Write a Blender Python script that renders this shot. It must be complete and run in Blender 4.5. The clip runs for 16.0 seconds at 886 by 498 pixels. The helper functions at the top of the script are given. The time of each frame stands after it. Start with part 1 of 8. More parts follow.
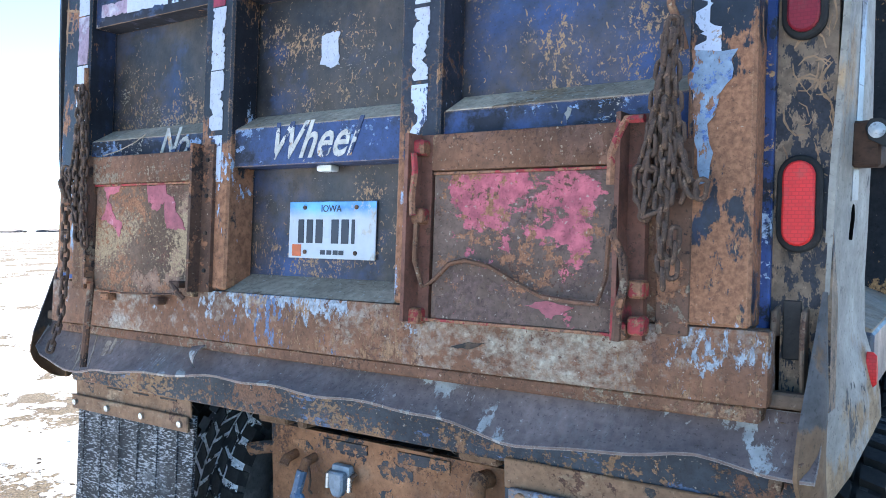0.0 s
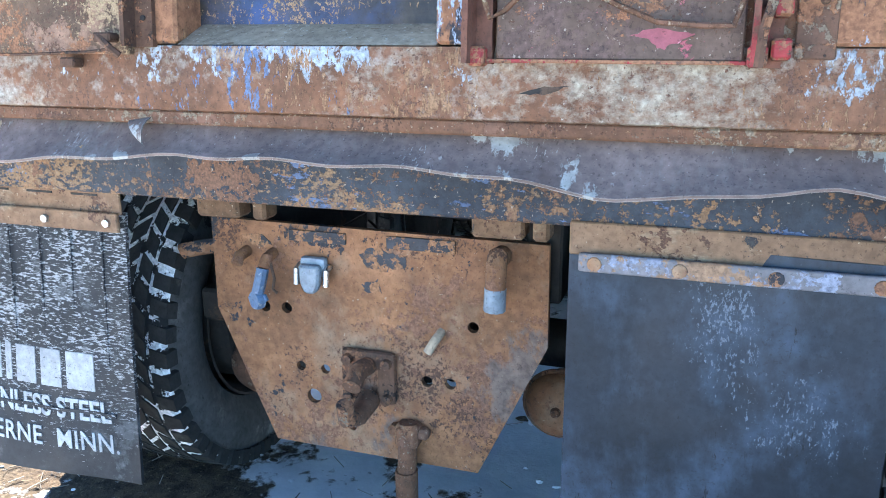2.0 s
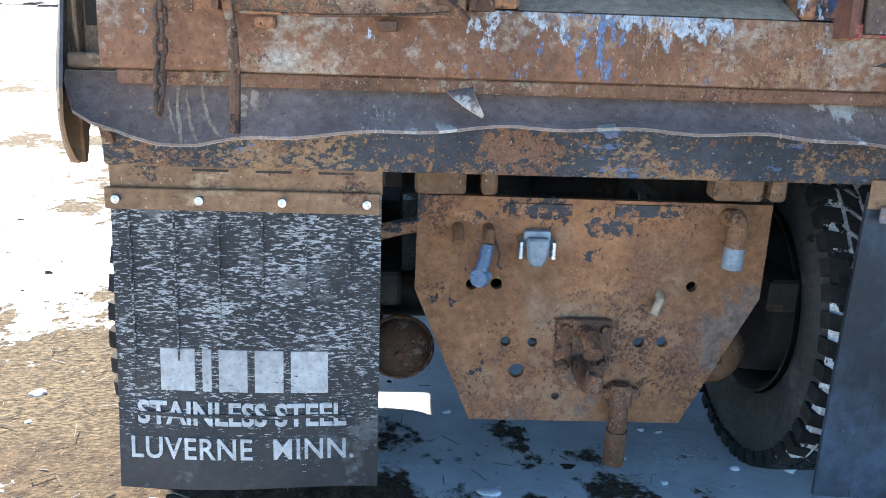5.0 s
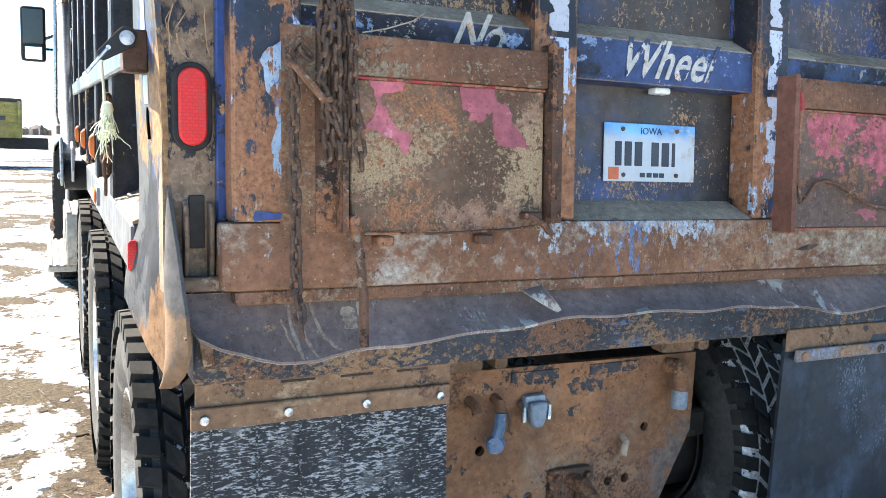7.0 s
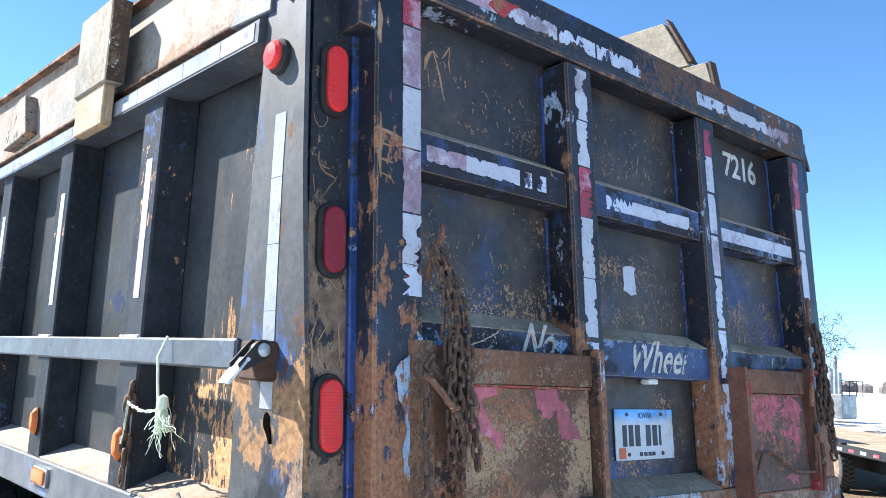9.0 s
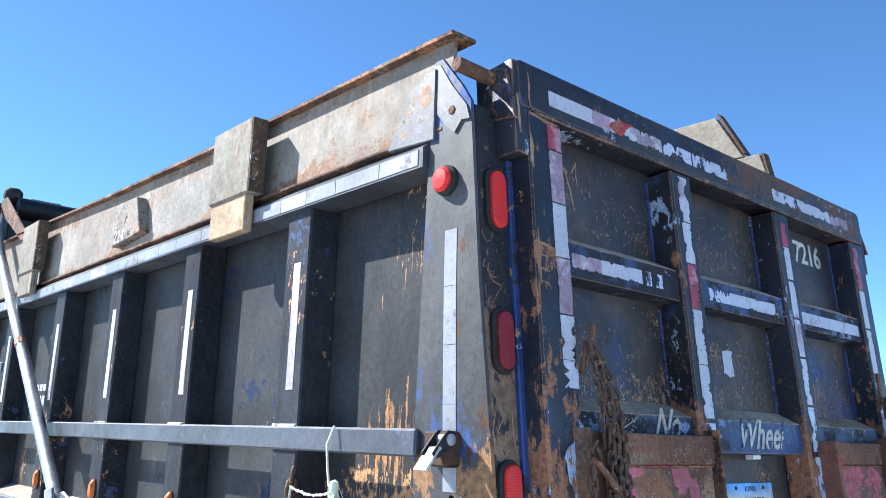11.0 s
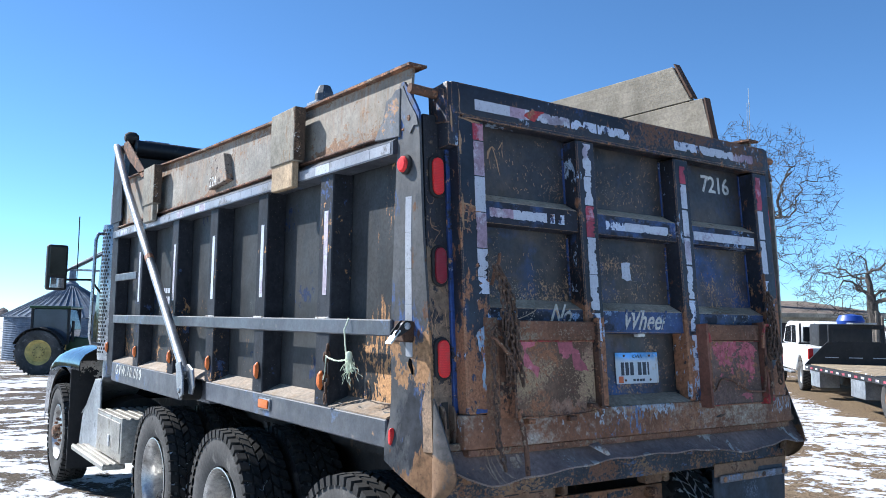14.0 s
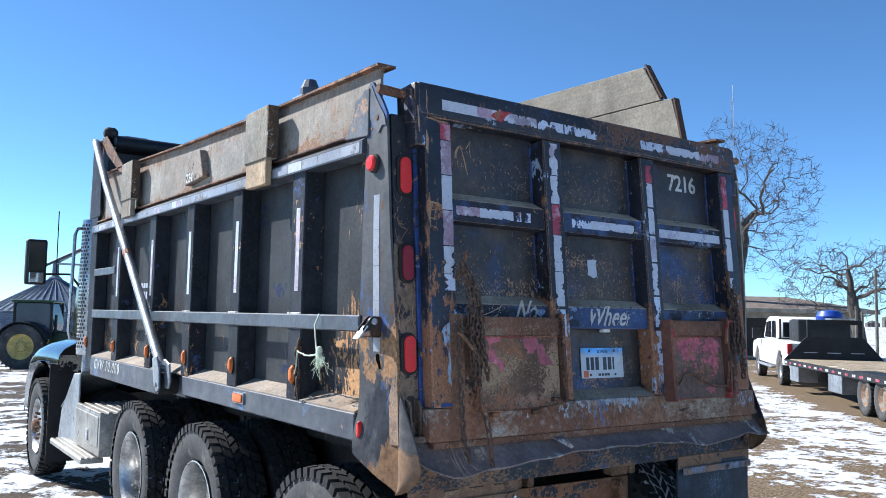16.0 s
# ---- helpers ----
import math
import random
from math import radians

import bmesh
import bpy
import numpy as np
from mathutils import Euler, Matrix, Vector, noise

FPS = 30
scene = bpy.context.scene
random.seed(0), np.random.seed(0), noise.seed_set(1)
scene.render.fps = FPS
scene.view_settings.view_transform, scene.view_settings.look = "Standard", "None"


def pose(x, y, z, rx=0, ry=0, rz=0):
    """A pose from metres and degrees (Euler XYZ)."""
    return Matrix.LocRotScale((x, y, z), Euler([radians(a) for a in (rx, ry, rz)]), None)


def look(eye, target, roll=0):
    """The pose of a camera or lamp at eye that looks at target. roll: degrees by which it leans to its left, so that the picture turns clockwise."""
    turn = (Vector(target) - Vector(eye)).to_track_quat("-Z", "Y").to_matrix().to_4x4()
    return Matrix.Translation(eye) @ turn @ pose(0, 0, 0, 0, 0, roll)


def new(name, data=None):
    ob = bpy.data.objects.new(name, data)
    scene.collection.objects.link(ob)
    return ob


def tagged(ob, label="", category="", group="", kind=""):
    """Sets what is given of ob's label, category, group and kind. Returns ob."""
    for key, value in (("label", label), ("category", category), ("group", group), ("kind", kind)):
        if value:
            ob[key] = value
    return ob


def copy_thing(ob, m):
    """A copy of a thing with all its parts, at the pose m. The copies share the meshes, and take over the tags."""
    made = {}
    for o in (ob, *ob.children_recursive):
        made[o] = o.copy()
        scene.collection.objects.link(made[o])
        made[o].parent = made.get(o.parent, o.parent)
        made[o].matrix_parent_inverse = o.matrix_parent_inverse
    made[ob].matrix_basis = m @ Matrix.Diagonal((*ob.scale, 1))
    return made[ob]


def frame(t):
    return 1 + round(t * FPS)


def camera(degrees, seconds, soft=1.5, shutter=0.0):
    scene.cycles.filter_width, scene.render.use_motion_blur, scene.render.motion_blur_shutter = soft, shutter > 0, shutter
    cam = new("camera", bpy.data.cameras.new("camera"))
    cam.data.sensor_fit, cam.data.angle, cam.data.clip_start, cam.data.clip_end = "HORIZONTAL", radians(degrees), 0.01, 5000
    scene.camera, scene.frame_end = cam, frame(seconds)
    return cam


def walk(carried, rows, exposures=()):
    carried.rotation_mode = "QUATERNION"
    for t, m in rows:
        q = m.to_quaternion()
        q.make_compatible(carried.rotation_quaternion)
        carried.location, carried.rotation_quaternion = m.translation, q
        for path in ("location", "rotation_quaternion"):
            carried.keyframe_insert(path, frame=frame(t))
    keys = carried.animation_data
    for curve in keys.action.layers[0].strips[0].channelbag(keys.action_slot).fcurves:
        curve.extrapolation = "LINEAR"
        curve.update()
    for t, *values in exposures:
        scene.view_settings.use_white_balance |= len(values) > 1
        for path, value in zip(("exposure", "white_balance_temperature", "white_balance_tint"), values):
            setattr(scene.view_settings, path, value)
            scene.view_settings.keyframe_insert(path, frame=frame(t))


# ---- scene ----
cam = camera(56.6, 16.0, 0.9)
PATH = [
    (0, (1.474, -1.523, 1.69), (0.351, 0.128, 1.569), -0.9),
    (0.5, (1.274, -1.576, 1.668), (0.277, 0.138, 1.408), -0.8),
    (1, (1.129, -1.588, 1.618), (0.27, 0.177, 1.234), -0.3),
    (1.5, (0.971, -1.539, 1.539), (0.226, 0.254, 1.057), -0.2),
    (2, (0.811, -1.535, 1.506), (0.203, 0.288, 0.954), -0.5),
    (2.5, (0.609, -1.604, 1.481), (0.131, 0.241, 0.875), -0.3),
    (3, (0.392, -1.711, 1.471), (0.001, 0.149, 0.849), -0.0),
    (3.5, (0.174, -1.725, 1.47), (-0.169, 0.141, 0.836), 0.1),
    (6, (-1.047, -1.726, 1.516), (-0.525, 0.134, 1.001), 3.1),
    (6.5, (-1.299, -1.721, 1.619), (-0.586, 0.097, 1.187), 2.9),
    (7, (-1.46, -1.648, 1.651), (-0.596, 0.133, 1.362), 2.7),
    (7.5, (-1.601, -1.545, 1.693), (-0.603, 0.183, 1.558), 2.5),
    (8, (-1.798, -1.504, 1.716), (-0.672, 0.149, 1.719), 2.6),
    (8.5, (-2.065, -1.479, 1.765), (-0.83, 0.088, 1.892), 2.9),
    (9, (-2.221, -1.43, 1.784), (-0.921, 0.063, 2.072), 2.8),
    (9.5, (-2.314, -1.263, 1.782), (-0.981, 0.163, 2.221), 2.2),
    (10, (-2.418, -1.159, 1.796), (-1.099, 0.249, 2.324), 1.6),
    (12.5, (-3.068, -2.151, 1.823), (-1.899, -0.545, 2.056), 0.9),
    (13, (-3.072, -2.407, 1.831), (-1.937, -0.773, 2.043), 0.9),
    (13.5, (-3.105, -2.591, 1.823), (-1.987, -0.945, 2.022), 0.8),
    (14, (-3.161, -2.747, 1.83), (-2.032, -1.105, 2.004), 1.0),
    (14.5, (-3.133, -2.821, 1.84), (-1.991, -1.187, 2.002), 1.1),
    (15, (-3.128, -2.822, 1.836), (-1.975, -1.195, 1.986), 1.2),
    (15.5, (-3.135, -2.85, 1.836), (-1.985, -1.221, 1.988), 1.2),
    (16, (-3.136, -2.862, 1.836), (-1.98, -1.238, 1.998), 1.1),
]
walk(cam, [(t, look(eye, target, roll)) for t, eye, target, roll in PATH],
     [(0, 2.72, 6500, 10), (0.5, 2.78, 6500, 10), (1, 1.94, 7000, 12), (1.5, 2.74, 7000, 12), (2, 3.36, 6850, 11), (2.5, 3.46, 6900, 10), (3.5, 3.36, 6950, 10), (6, 2.54, 7250, 10),
      (7, 2.54, 7300, 10), (8, 2.38, 7050, 10), (9, 2.00, 6300, 10), (10, 1.90, 6030, 10), (12.5, 1.42, 6000, 10), (16, 1.22, 5900, 10)])


# ---- light ----
SUN_DIR = Vector((-1.0, 1.50, 1.48)).normalized()
world = bpy.data.worlds.new("sky")
scene.world = world
world.use_nodes = True
sky = world.node_tree.nodes.new("ShaderNodeTexSky")
sky.sky_type = "NISHITA"
sky.sun_disc = False
sky.sun_elevation = math.asin(SUN_DIR.z)
sky.sun_rotation = math.atan2(SUN_DIR.x, SUN_DIR.y)
sky.air_density, sky.dust_density, sky.ozone_density = 0.6, 0.0, 1.5
clear = world.node_tree.nodes.new("ShaderNodeMix")
clear.data_type, clear.blend_type = "RGBA", "MULTIPLY"
clear.inputs[0].default_value, clear.inputs[7].default_value = 1.0, (0.71, 0.98, 1.11, 1.0)
world.node_tree.links.new(sky.outputs[0], clear.inputs[6])
world.node_tree.links.new(clear.outputs[2], world.node_tree.nodes["Background"].inputs[0])
world.node_tree.nodes["Background"].inputs[1].default_value = 0.074
sun = new("sun", bpy.data.lights.new("sun", "SUN"))
sun.data.energy, sun.data.angle, sun.data.color = 4.2, radians(0.53), (1.0, 0.95, 0.87)
sun.matrix_world = look(SUN_DIR * 60, (0, 0, 0))


# ---- materials ----
def mix(nt, fac, a, b, blend="MIX"):
    n = nt.nodes.new("ShaderNodeMix")
    n.data_type, n.blend_type = "RGBA", blend
    for socket, value in ((n.inputs[0], fac), (n.inputs[6], a), (n.inputs[7], b)):
        if isinstance(value, (tuple, list)):
            socket.default_value = (*value, 1.0)
        elif isinstance(value, float):
            socket.default_value = value
        else:
            nt.links.new(value, socket)
    return n.outputs[2]


def calc(nt, op, a, b):
    n = nt.nodes.new("ShaderNodeMath")
    n.operation = op
    for socket, value in ((n.inputs[0], a), (n.inputs[1], b)):
        if isinstance(value, float):
            socket.default_value = value
        else:
            nt.links.new(value, socket)
    return n.outputs[0]


def spread(nt, value, lo, hi, to_lo=0.0, to_hi=1.0):
    n = nt.nodes.new("ShaderNodeMapRange")
    n.inputs[1].default_value, n.inputs[2].default_value = lo, hi
    n.inputs[3].default_value, n.inputs[4].default_value = to_lo, to_hi
    nt.links.new(value, n.inputs[0])
    return n.outputs[0]


def coords(nt, kind="Object"):
    return nt.nodes.new("ShaderNodeTexCoord").outputs[kind]


def grain(nt, scale, stretch=(1, 1, 1), detail=6.0, shift=0.0, rough=0.62):
    mp = nt.nodes.new("ShaderNodeMapping")
    mp.inputs["Scale"].default_value = stretch
    mp.inputs["Location"].default_value = (shift * 1.7, shift * 0.9, shift * 1.3)
    nt.links.new(coords(nt), mp.inputs["Vector"])
    n = nt.nodes.new("ShaderNodeTexNoise")
    n.inputs["Scale"].default_value, n.inputs["Detail"].default_value, n.inputs["Roughness"].default_value = scale, detail, rough
    nt.links.new(mp.outputs[0], n.inputs["Vector"])
    return n.outputs[0]


def along(nt, axis, a, b):
    n = nt.nodes.new("ShaderNodeSeparateXYZ")
    nt.links.new(coords(nt), n.inputs[0])
    return spread(nt, n.outputs["xyz".index(axis)], a, b)


def worn(name, base, layers=(), rough=0.6, metal=0.0, bump=0.25, bump_scale=90.0, vary=0.3, spec=0.4, island=0.0, pits=0.5, dust=None, chipped=None):
    """A painted or bare surface with coats lying over one another. Each layer: colour, scale (or fine scale, coarse scale and the
    weight of the coarse one, for specks in clusters), lo, hi, stretch, then any number of (axis, from, to, weight) which favour the
    layer along an axis. dust: colour and share of fine pale specks. chipped: colour and width of worn edges."""
    m = bpy.data.materials.new(name)
    m.use_nodes = True
    nt = m.node_tree
    bsdf = nt.nodes["Principled BSDF"]
    dark, light = tuple(c * (1 - vary) for c in base), tuple(min(1.0, c * (1 + vary)) for c in base)
    colour = mix(nt, spread(nt, grain(nt, 2.3, shift=3.1), 0.36, 0.64), dark, light)
    colour = mix(nt, spread(nt, grain(nt, 46.0, shift=1.7), 0.35, 0.68), mix(nt, 0.4 * min(1.0, vary * 3.0), colour, (0.0, 0.0, 0.0)), colour)
    cover = None
    for n, (tint, scale, lo, hi, stretch, *fades) in enumerate(layers):
        fine, coarse, weight = scale if isinstance(scale, tuple) else (scale, None, 0.0)
        value = grain(nt, fine, stretch, 10.0, 5.3 * n + 2.0, 0.72)
        if coarse:
            value = calc(nt, "ADD", value, calc(nt, "MULTIPLY", calc(nt, "SUBTRACT", grain(nt, coarse, (1, 1, 1), 4.0, 3.7 * n + 1.0), 0.5), float(weight)))
        for axis, a, b, w in fades:
            value = calc(nt, "ADD", value, calc(nt, "MULTIPLY", along(nt, axis, a, b), float(w)))
        if hi - lo < 0.3:
            mid, half = (lo + hi) / 2, (hi - lo) * 0.2
            lo, hi = mid - half, mid + half
        mask = spread(nt, value, lo, hi)
        shade = mix(nt, spread(nt, grain(nt, fine * 3.3, shift=n + 0.5), 0.36, 0.64), tuple(c * 0.62 for c in tint), tuple(min(1.0, c * 1.22) for c in tint))
        colour = mix(nt, mask, colour, shade)
        cover = mask if cover is None else calc(nt, "MAXIMUM", cover, mask)
    if chipped:
        bev = nt.nodes.new("ShaderNodeBevel")
        bev.samples = 4
        bev.inputs["Radius"].default_value = chipped[1]
        geo = nt.nodes.new("ShaderNodeNewGeometry")
        dot = nt.nodes.new("ShaderNodeVectorMath")
        dot.operation = "DOT_PRODUCT"
        nt.links.new(bev.outputs[0], dot.inputs[0])
        nt.links.new(geo.outputs["Normal"], dot.inputs[1])
        edge = calc(nt, "ADD", calc(nt, "MULTIPLY", calc(nt, "SUBTRACT", 1.0, dot.outputs["Value"]), 1.3), calc(nt, "SUBTRACT", grain(nt, 18.0, shift=6.6), 0.68))
        colour = mix(nt, spread(nt, edge, 0.02, 0.05), colour, chipped[0])
    if pits:
        pit = spread(nt, grain(nt, 135.0, detail=3.0, shift=7.7), 0.60, 0.66, 0.0, float(pits))
        colour = mix(nt, pit, colour, mix(nt, 0.75, colour, (0.01, 0.008, 0.007)))
    if dust:
        colour = mix(nt, spread(nt, grain(nt, 95.0, detail=5.0, shift=2.9), 0.66 - dust[1], 0.70 - dust[1], 0.0, 0.75), colour, dust[0])
    if island:
        geo = nt.nodes.new("ShaderNodeNewGeometry")
        info = nt.nodes.new("ShaderNodeObjectInfo")
        both = calc(nt, "FRACT", calc(nt, "ADD", geo.outputs["Random Per Island"], info.outputs["Random"]), 0.0)
        colour = mix(nt, both, mix(nt, float(island), colour, (0.0, 0.0, 0.0)), mix(nt, float(island) * 0.5, colour, (1.0, 1.0, 1.0)))
    nt.links.new(colour, bsdf.inputs["Base Color"])
    roughness = spread(nt, grain(nt, 9.0, shift=8.0), 0.3, 0.7, max(0.03, rough - 0.12), min(1.0, rough + 0.12))
    if cover is not None and rough < 0.6:
        roughness = calc(nt, "MAXIMUM", roughness, calc(nt, "MULTIPLY", cover, 0.8))
    nt.links.new(roughness, bsdf.inputs["Roughness"])
    bsdf.inputs["Metallic"].default_value = metal
    bsdf.inputs["Specular IOR Level"].default_value = spec
    if bump:
        height = grain(nt, bump_scale, shift=4.0)
        if cover is not None:
            height = calc(nt, "ADD", calc(nt, "MULTIPLY", height, 0.5), calc(nt, "MULTIPLY", cover, 0.35))
        bp = nt.nodes.new("ShaderNodeBump")
        bp.inputs["Strength"].default_value, bp.inputs["Distance"].default_value = bump, 0.004
        nt.links.new(height, bp.inputs["Height"])
        nt.links.new(bp.outputs[0], bsdf.inputs["Normal"])
    return m


def plain(name, base, rough=0.5, metal=0.0, spec=0.5, coat=0.0, glow=0.0):
    m = worn(name, base, (), rough, metal, 0.06, 140.0, 0.14, spec, 0.0, 0.12)
    bsdf = m.node_tree.nodes["Principled BSDF"]
    bsdf.inputs["Coat Weight"].default_value = coat
    return m


def lens(name, base, rough):
    """Moulded plastic with a fine grid of prisms behind its face."""
    m = plain(name, base, rough, 0.0, 0.25)
    nt = m.node_tree
    bsdf = nt.nodes["Principled BSDF"]
    brick = nt.nodes.new("ShaderNodeTexBrick")
    mp = nt.nodes.new("ShaderNodeMapping")
    mp.inputs["Rotation"].default_value = (radians(90), 0.0, 0.0)
    nt.links.new(coords(nt), mp.inputs["Vector"])
    nt.links.new(mp.outputs[0], brick.inputs["Vector"])
    brick.inputs["Color1"].default_value = (*base, 1.0)
    brick.inputs["Color2"].default_value = (*(min(1.0, c * 1.12) for c in base), 1.0)
    brick.inputs["Mortar"].default_value = (*(c * 0.86 for c in base), 1.0)
    for key, value in (("Scale", 1.0), ("Mortar Size", 0.0009), ("Brick Width", 0.012), ("Row Height", 0.007)):
        brick.inputs[key].default_value = value
    dirt = spread(nt, grain(nt, 30.0, shift=5.5), 0.52, 0.72, 0.0, 0.35)
    nt.links.new(mix(nt, dirt, brick.outputs["Color"], (0.16, 0.11, 0.09)), bsdf.inputs["Base Color"])
    return m


ONE = (1, 1, 1)
RUST, TAN_RUST, DARK_RUST = (0.295, 0.133, 0.068), (0.47, 0.262, 0.125), (0.120, 0.060, 0.038)
NAVY, BLUE, PALE_BLUE = (0.027, 0.031, 0.042), (0.040, 0.085, 0.215), (0.35, 0.44, 0.56)
GREY_DIRT = (0.26, 0.195, 0.135)

PALE_DUST = (0.46, 0.36, 0.25)
m_skin = worn("black_gate_paint", (0.038, 0.038, 0.043), (
    (BLUE, (5.0, 2.2, 1.0), 0.56, 0.90, (1, 1, 1.2), ("x", 0.3, 0.55, 0.13), ("z", 0.95, 1.0, -0.10), ("z", 0.80, 0.62, 0.06), ("z", 0.34, 0.14, 0.05)),
    ((0.10, 0.075, 0.055), (7.0, 2.0, 1.0), 0.50, 0.92, (1, 1, 0.8), ("z", 0.85, 0.60, 0.07), ("z", 1.22, 1.08, 0.06)),
    ((0.37, 0.225, 0.125), (115.0, 3.0, 1.0), 0.715, 0.735, (1, 1, 0.75), ("x", -0.75, -0.2, 0.025), ("x", 0.2, 0.5, -0.03), ("z", 0.85, 0.60, 0.09), ("z", 0.50, 0.45, -0.10), ("z", 0.98, 1.0, -0.02), ("z", 1.36, 1.08, 0.05)),
    ((0.46, 0.38, 0.27), (120.0, 4.0, 0.8), 0.725, 0.74, (1, 1, 1.6), ("z", 0.85, 0.60, 0.03)),
    ((0.30, 0.18, 0.105), (60.0, 2.2, 1.2), 0.77, 0.80, (1, 1, 0.5), ("z", 0.72, 0.60, 0.06), ("z", 0.50, 0.45, -0.05), ("x", -0.05, 0.1, 0.03))), 0.5, bump=0.3, vary=0.5)
m_post = worn("gate_post_paint", (0.024, 0.026, 0.036), (
    (BLUE, (8.0, 2.6, 1.0), 0.56, 0.86, (1, 1, 0.7)),
    ((0.38, 0.20, 0.10), (30.0, 2.6, 1.1), 0.70, 0.73, (1.4, 1, 0.3), ("z", 1.3, 0.5, 0.06)),
    (RUST, (16.0, 3.0, 1.0), 0.64, 0.76, (1, 1, 0.5), ("z", 0.72, 0.40, 0.27)),
    (PALE_BLUE, (30.0, 4.0, 1.1), 0.70, 0.73, (1.3, 1, 0.5), ("z", 1.0, 0.5, 0.09)),
    ((0.15, 0.075, 0.045), (50.0, 3.0, 1.0), 0.66, 0.78, ONE, ("z", 1.36, 1.42, 0.10), ("x", -0.7, 0.2, 0.06))), 0.5, bump=0.5, dust=(PALE_DUST, -0.02), chipped=((0.36, 0.19, 0.095), 0.012), vary=0.45)
m_edge = worn("navy_edge_post_paint", (0.022, 0.026, 0.038), (
    ((0.030, 0.060, 0.17), (5.0, 2.2, 1.2), 0.54, 0.86, (1, 1, 0.4)),
    ((0.38, 0.205, 0.10), (30.0, 3.0, 1.0), 0.715, 0.735, (1.4, 1, 0.4), ("z", 0.9, 0.5, 0.06)),
    (RUST, (26.0, 4.0, 0.8), 0.62, 0.70, (1, 1, 0.5), ("z", 0.78, 0.42, 0.24)),
    (PALE_BLUE, (46.0, 3.0, 1.1), 0.76, 0.78, (1.3, 1, 0.5), ("z", 0.9, 0.6, 0.06))), 0.45, bump=0.4, dust=(PALE_DUST, -0.01), chipped=((0.38, 0.225, 0.125), 0.008), vary=0.45)
m_scrape = worn("bare_tan_scratch", (0.42, 0.255, 0.145), (((0.28, 0.155, 0.09), (40.0, 8.0, 1.0), 0.56, 0.62, ONE),), 0.85, bump=0.5)
m_member = worn("gate_rail_paint", (0.033, 0.060, 0.160), (
    ((0.020, 0.022, 0.032), (6.0, 2.4, 1.0), 0.44, 0.72, (0.8, 1, 1), ("z", 0.6, 0.9, 0.10), ("x", -0.2, -0.5, 0.08)),
    ((0.20, 0.28, 0.42), (26.0, 3.0, 1.1), 0.66, 0.72, (1, 1, 1.2), ("z", 0.7, 0.56, 0.05)),
    ((0.40, 0.215, 0.105), (22.0, 2.4, 1.1), 0.70, 0.73, (0.9, 1, 1)),
    ((0.44, 0.38, 0.30), (120.0, 4.0, 1.0), 0.72, 0.75, ONE)), 0.48, bump=0.35, chipped=((0.36, 0.20, 0.10), 0.006), vary=0.4)
m_ledge = worn("dusty_ledge", (0.50, 0.38, 0.27), (((0.30, 0.20, 0.125), (26.0, 4.0, 1.0), 0.62, 0.70, (0.6, 1, 1)),), 0.95, bump=0.25, dust=((0.52, 0.46, 0.38), 0.05), spec=0.1)
m_rail = worn("rusty_bottom_rail", (0.235, 0.108, 0.057), (
    ((0.22, 0.108, 0.065), 5.0, 0.50, 0.80, (1, 1, 0.7)),
    ((0.45, 0.39, 0.30), (30.0, 2.6, 1.2), 0.56, 0.88, (0.9, 1, 1.2), ("z", -0.02, 0.05, 0.05), ("x", 0.28, 0.42, 0.12), ("x", 0.86, 0.93, -0.12)),
    ((0.47, 0.44, 0.38), (26.0, 3.2, 1.1), 0.60, 0.92, (1.0, 1, 1.0), ("x", -0.86, -0.80, 0.10), ("x", -0.50, -0.40, -0.10), ("z", -0.02, 0.04, 0.04)),
    ((0.36, 0.395, 0.43), (26.0, 3.0, 1.1), 0.71, 0.77, (1.6, 1, 0.8), ("z", 0.0, 0.03, 0.05), ("x", -0.42, -0.25, 0.17), ("x", 0.10, 0.22, -0.20)),
    ((0.12, 0.175, 0.29), (40.0, 3.0, 1.1), 0.79, 0.83, (1.6, 1, 0.6), ("x", -0.4, -0.22, 0.15), ("x", 0.08, 0.18, -0.2)),
    ((0.32, 0.175, 0.092), (70.0, 3.0, 1.0), 0.585, 0.66, (1.6, 1, 0.5)),
    ((0.15, 0.075, 0.05), (90.0, 6.0, 0.8), 0.61, 0.66, ONE)), 0.8, bump=0.7, dust=((0.50, 0.44, 0.36), 0.01), vary=0.35)
m_rust = worn("brown_rust", (0.215, 0.102, 0.057), (
    ((0.28, 0.155, 0.085), (60.0, 3.0, 1.0), 0.57, 0.66, ONE), (DARK_RUST, (80.0, 4.0, 0.9), 0.59, 0.66, (1, 1, 0.8)),
    ((0.19, 0.095, 0.06), 5.0, 0.53, 0.60, (1, 1, 0.6)), (GREY_DIRT, (70.0, 2.5, 1.0), 0.61, 0.68, ONE)), 0.85, bump=0.8, dust=(PALE_DUST, 0.03), vary=0.35)
m_rust_dark = worn("dark_scaled_rust", (0.155, 0.080, 0.050), (
    (RUST, (24.0, 5.0, 1.0), 0.55, 0.60, ONE), ((0.04, 0.027, 0.022), (50.0, 8.0, 0.9), 0.58, 0.63, ONE), (GREY_DIRT, (30.0, 4.0, 1.0), 0.64, 0.68, ONE)), 0.85, bump=0.8, dust=(PALE_DUST, 0.0))
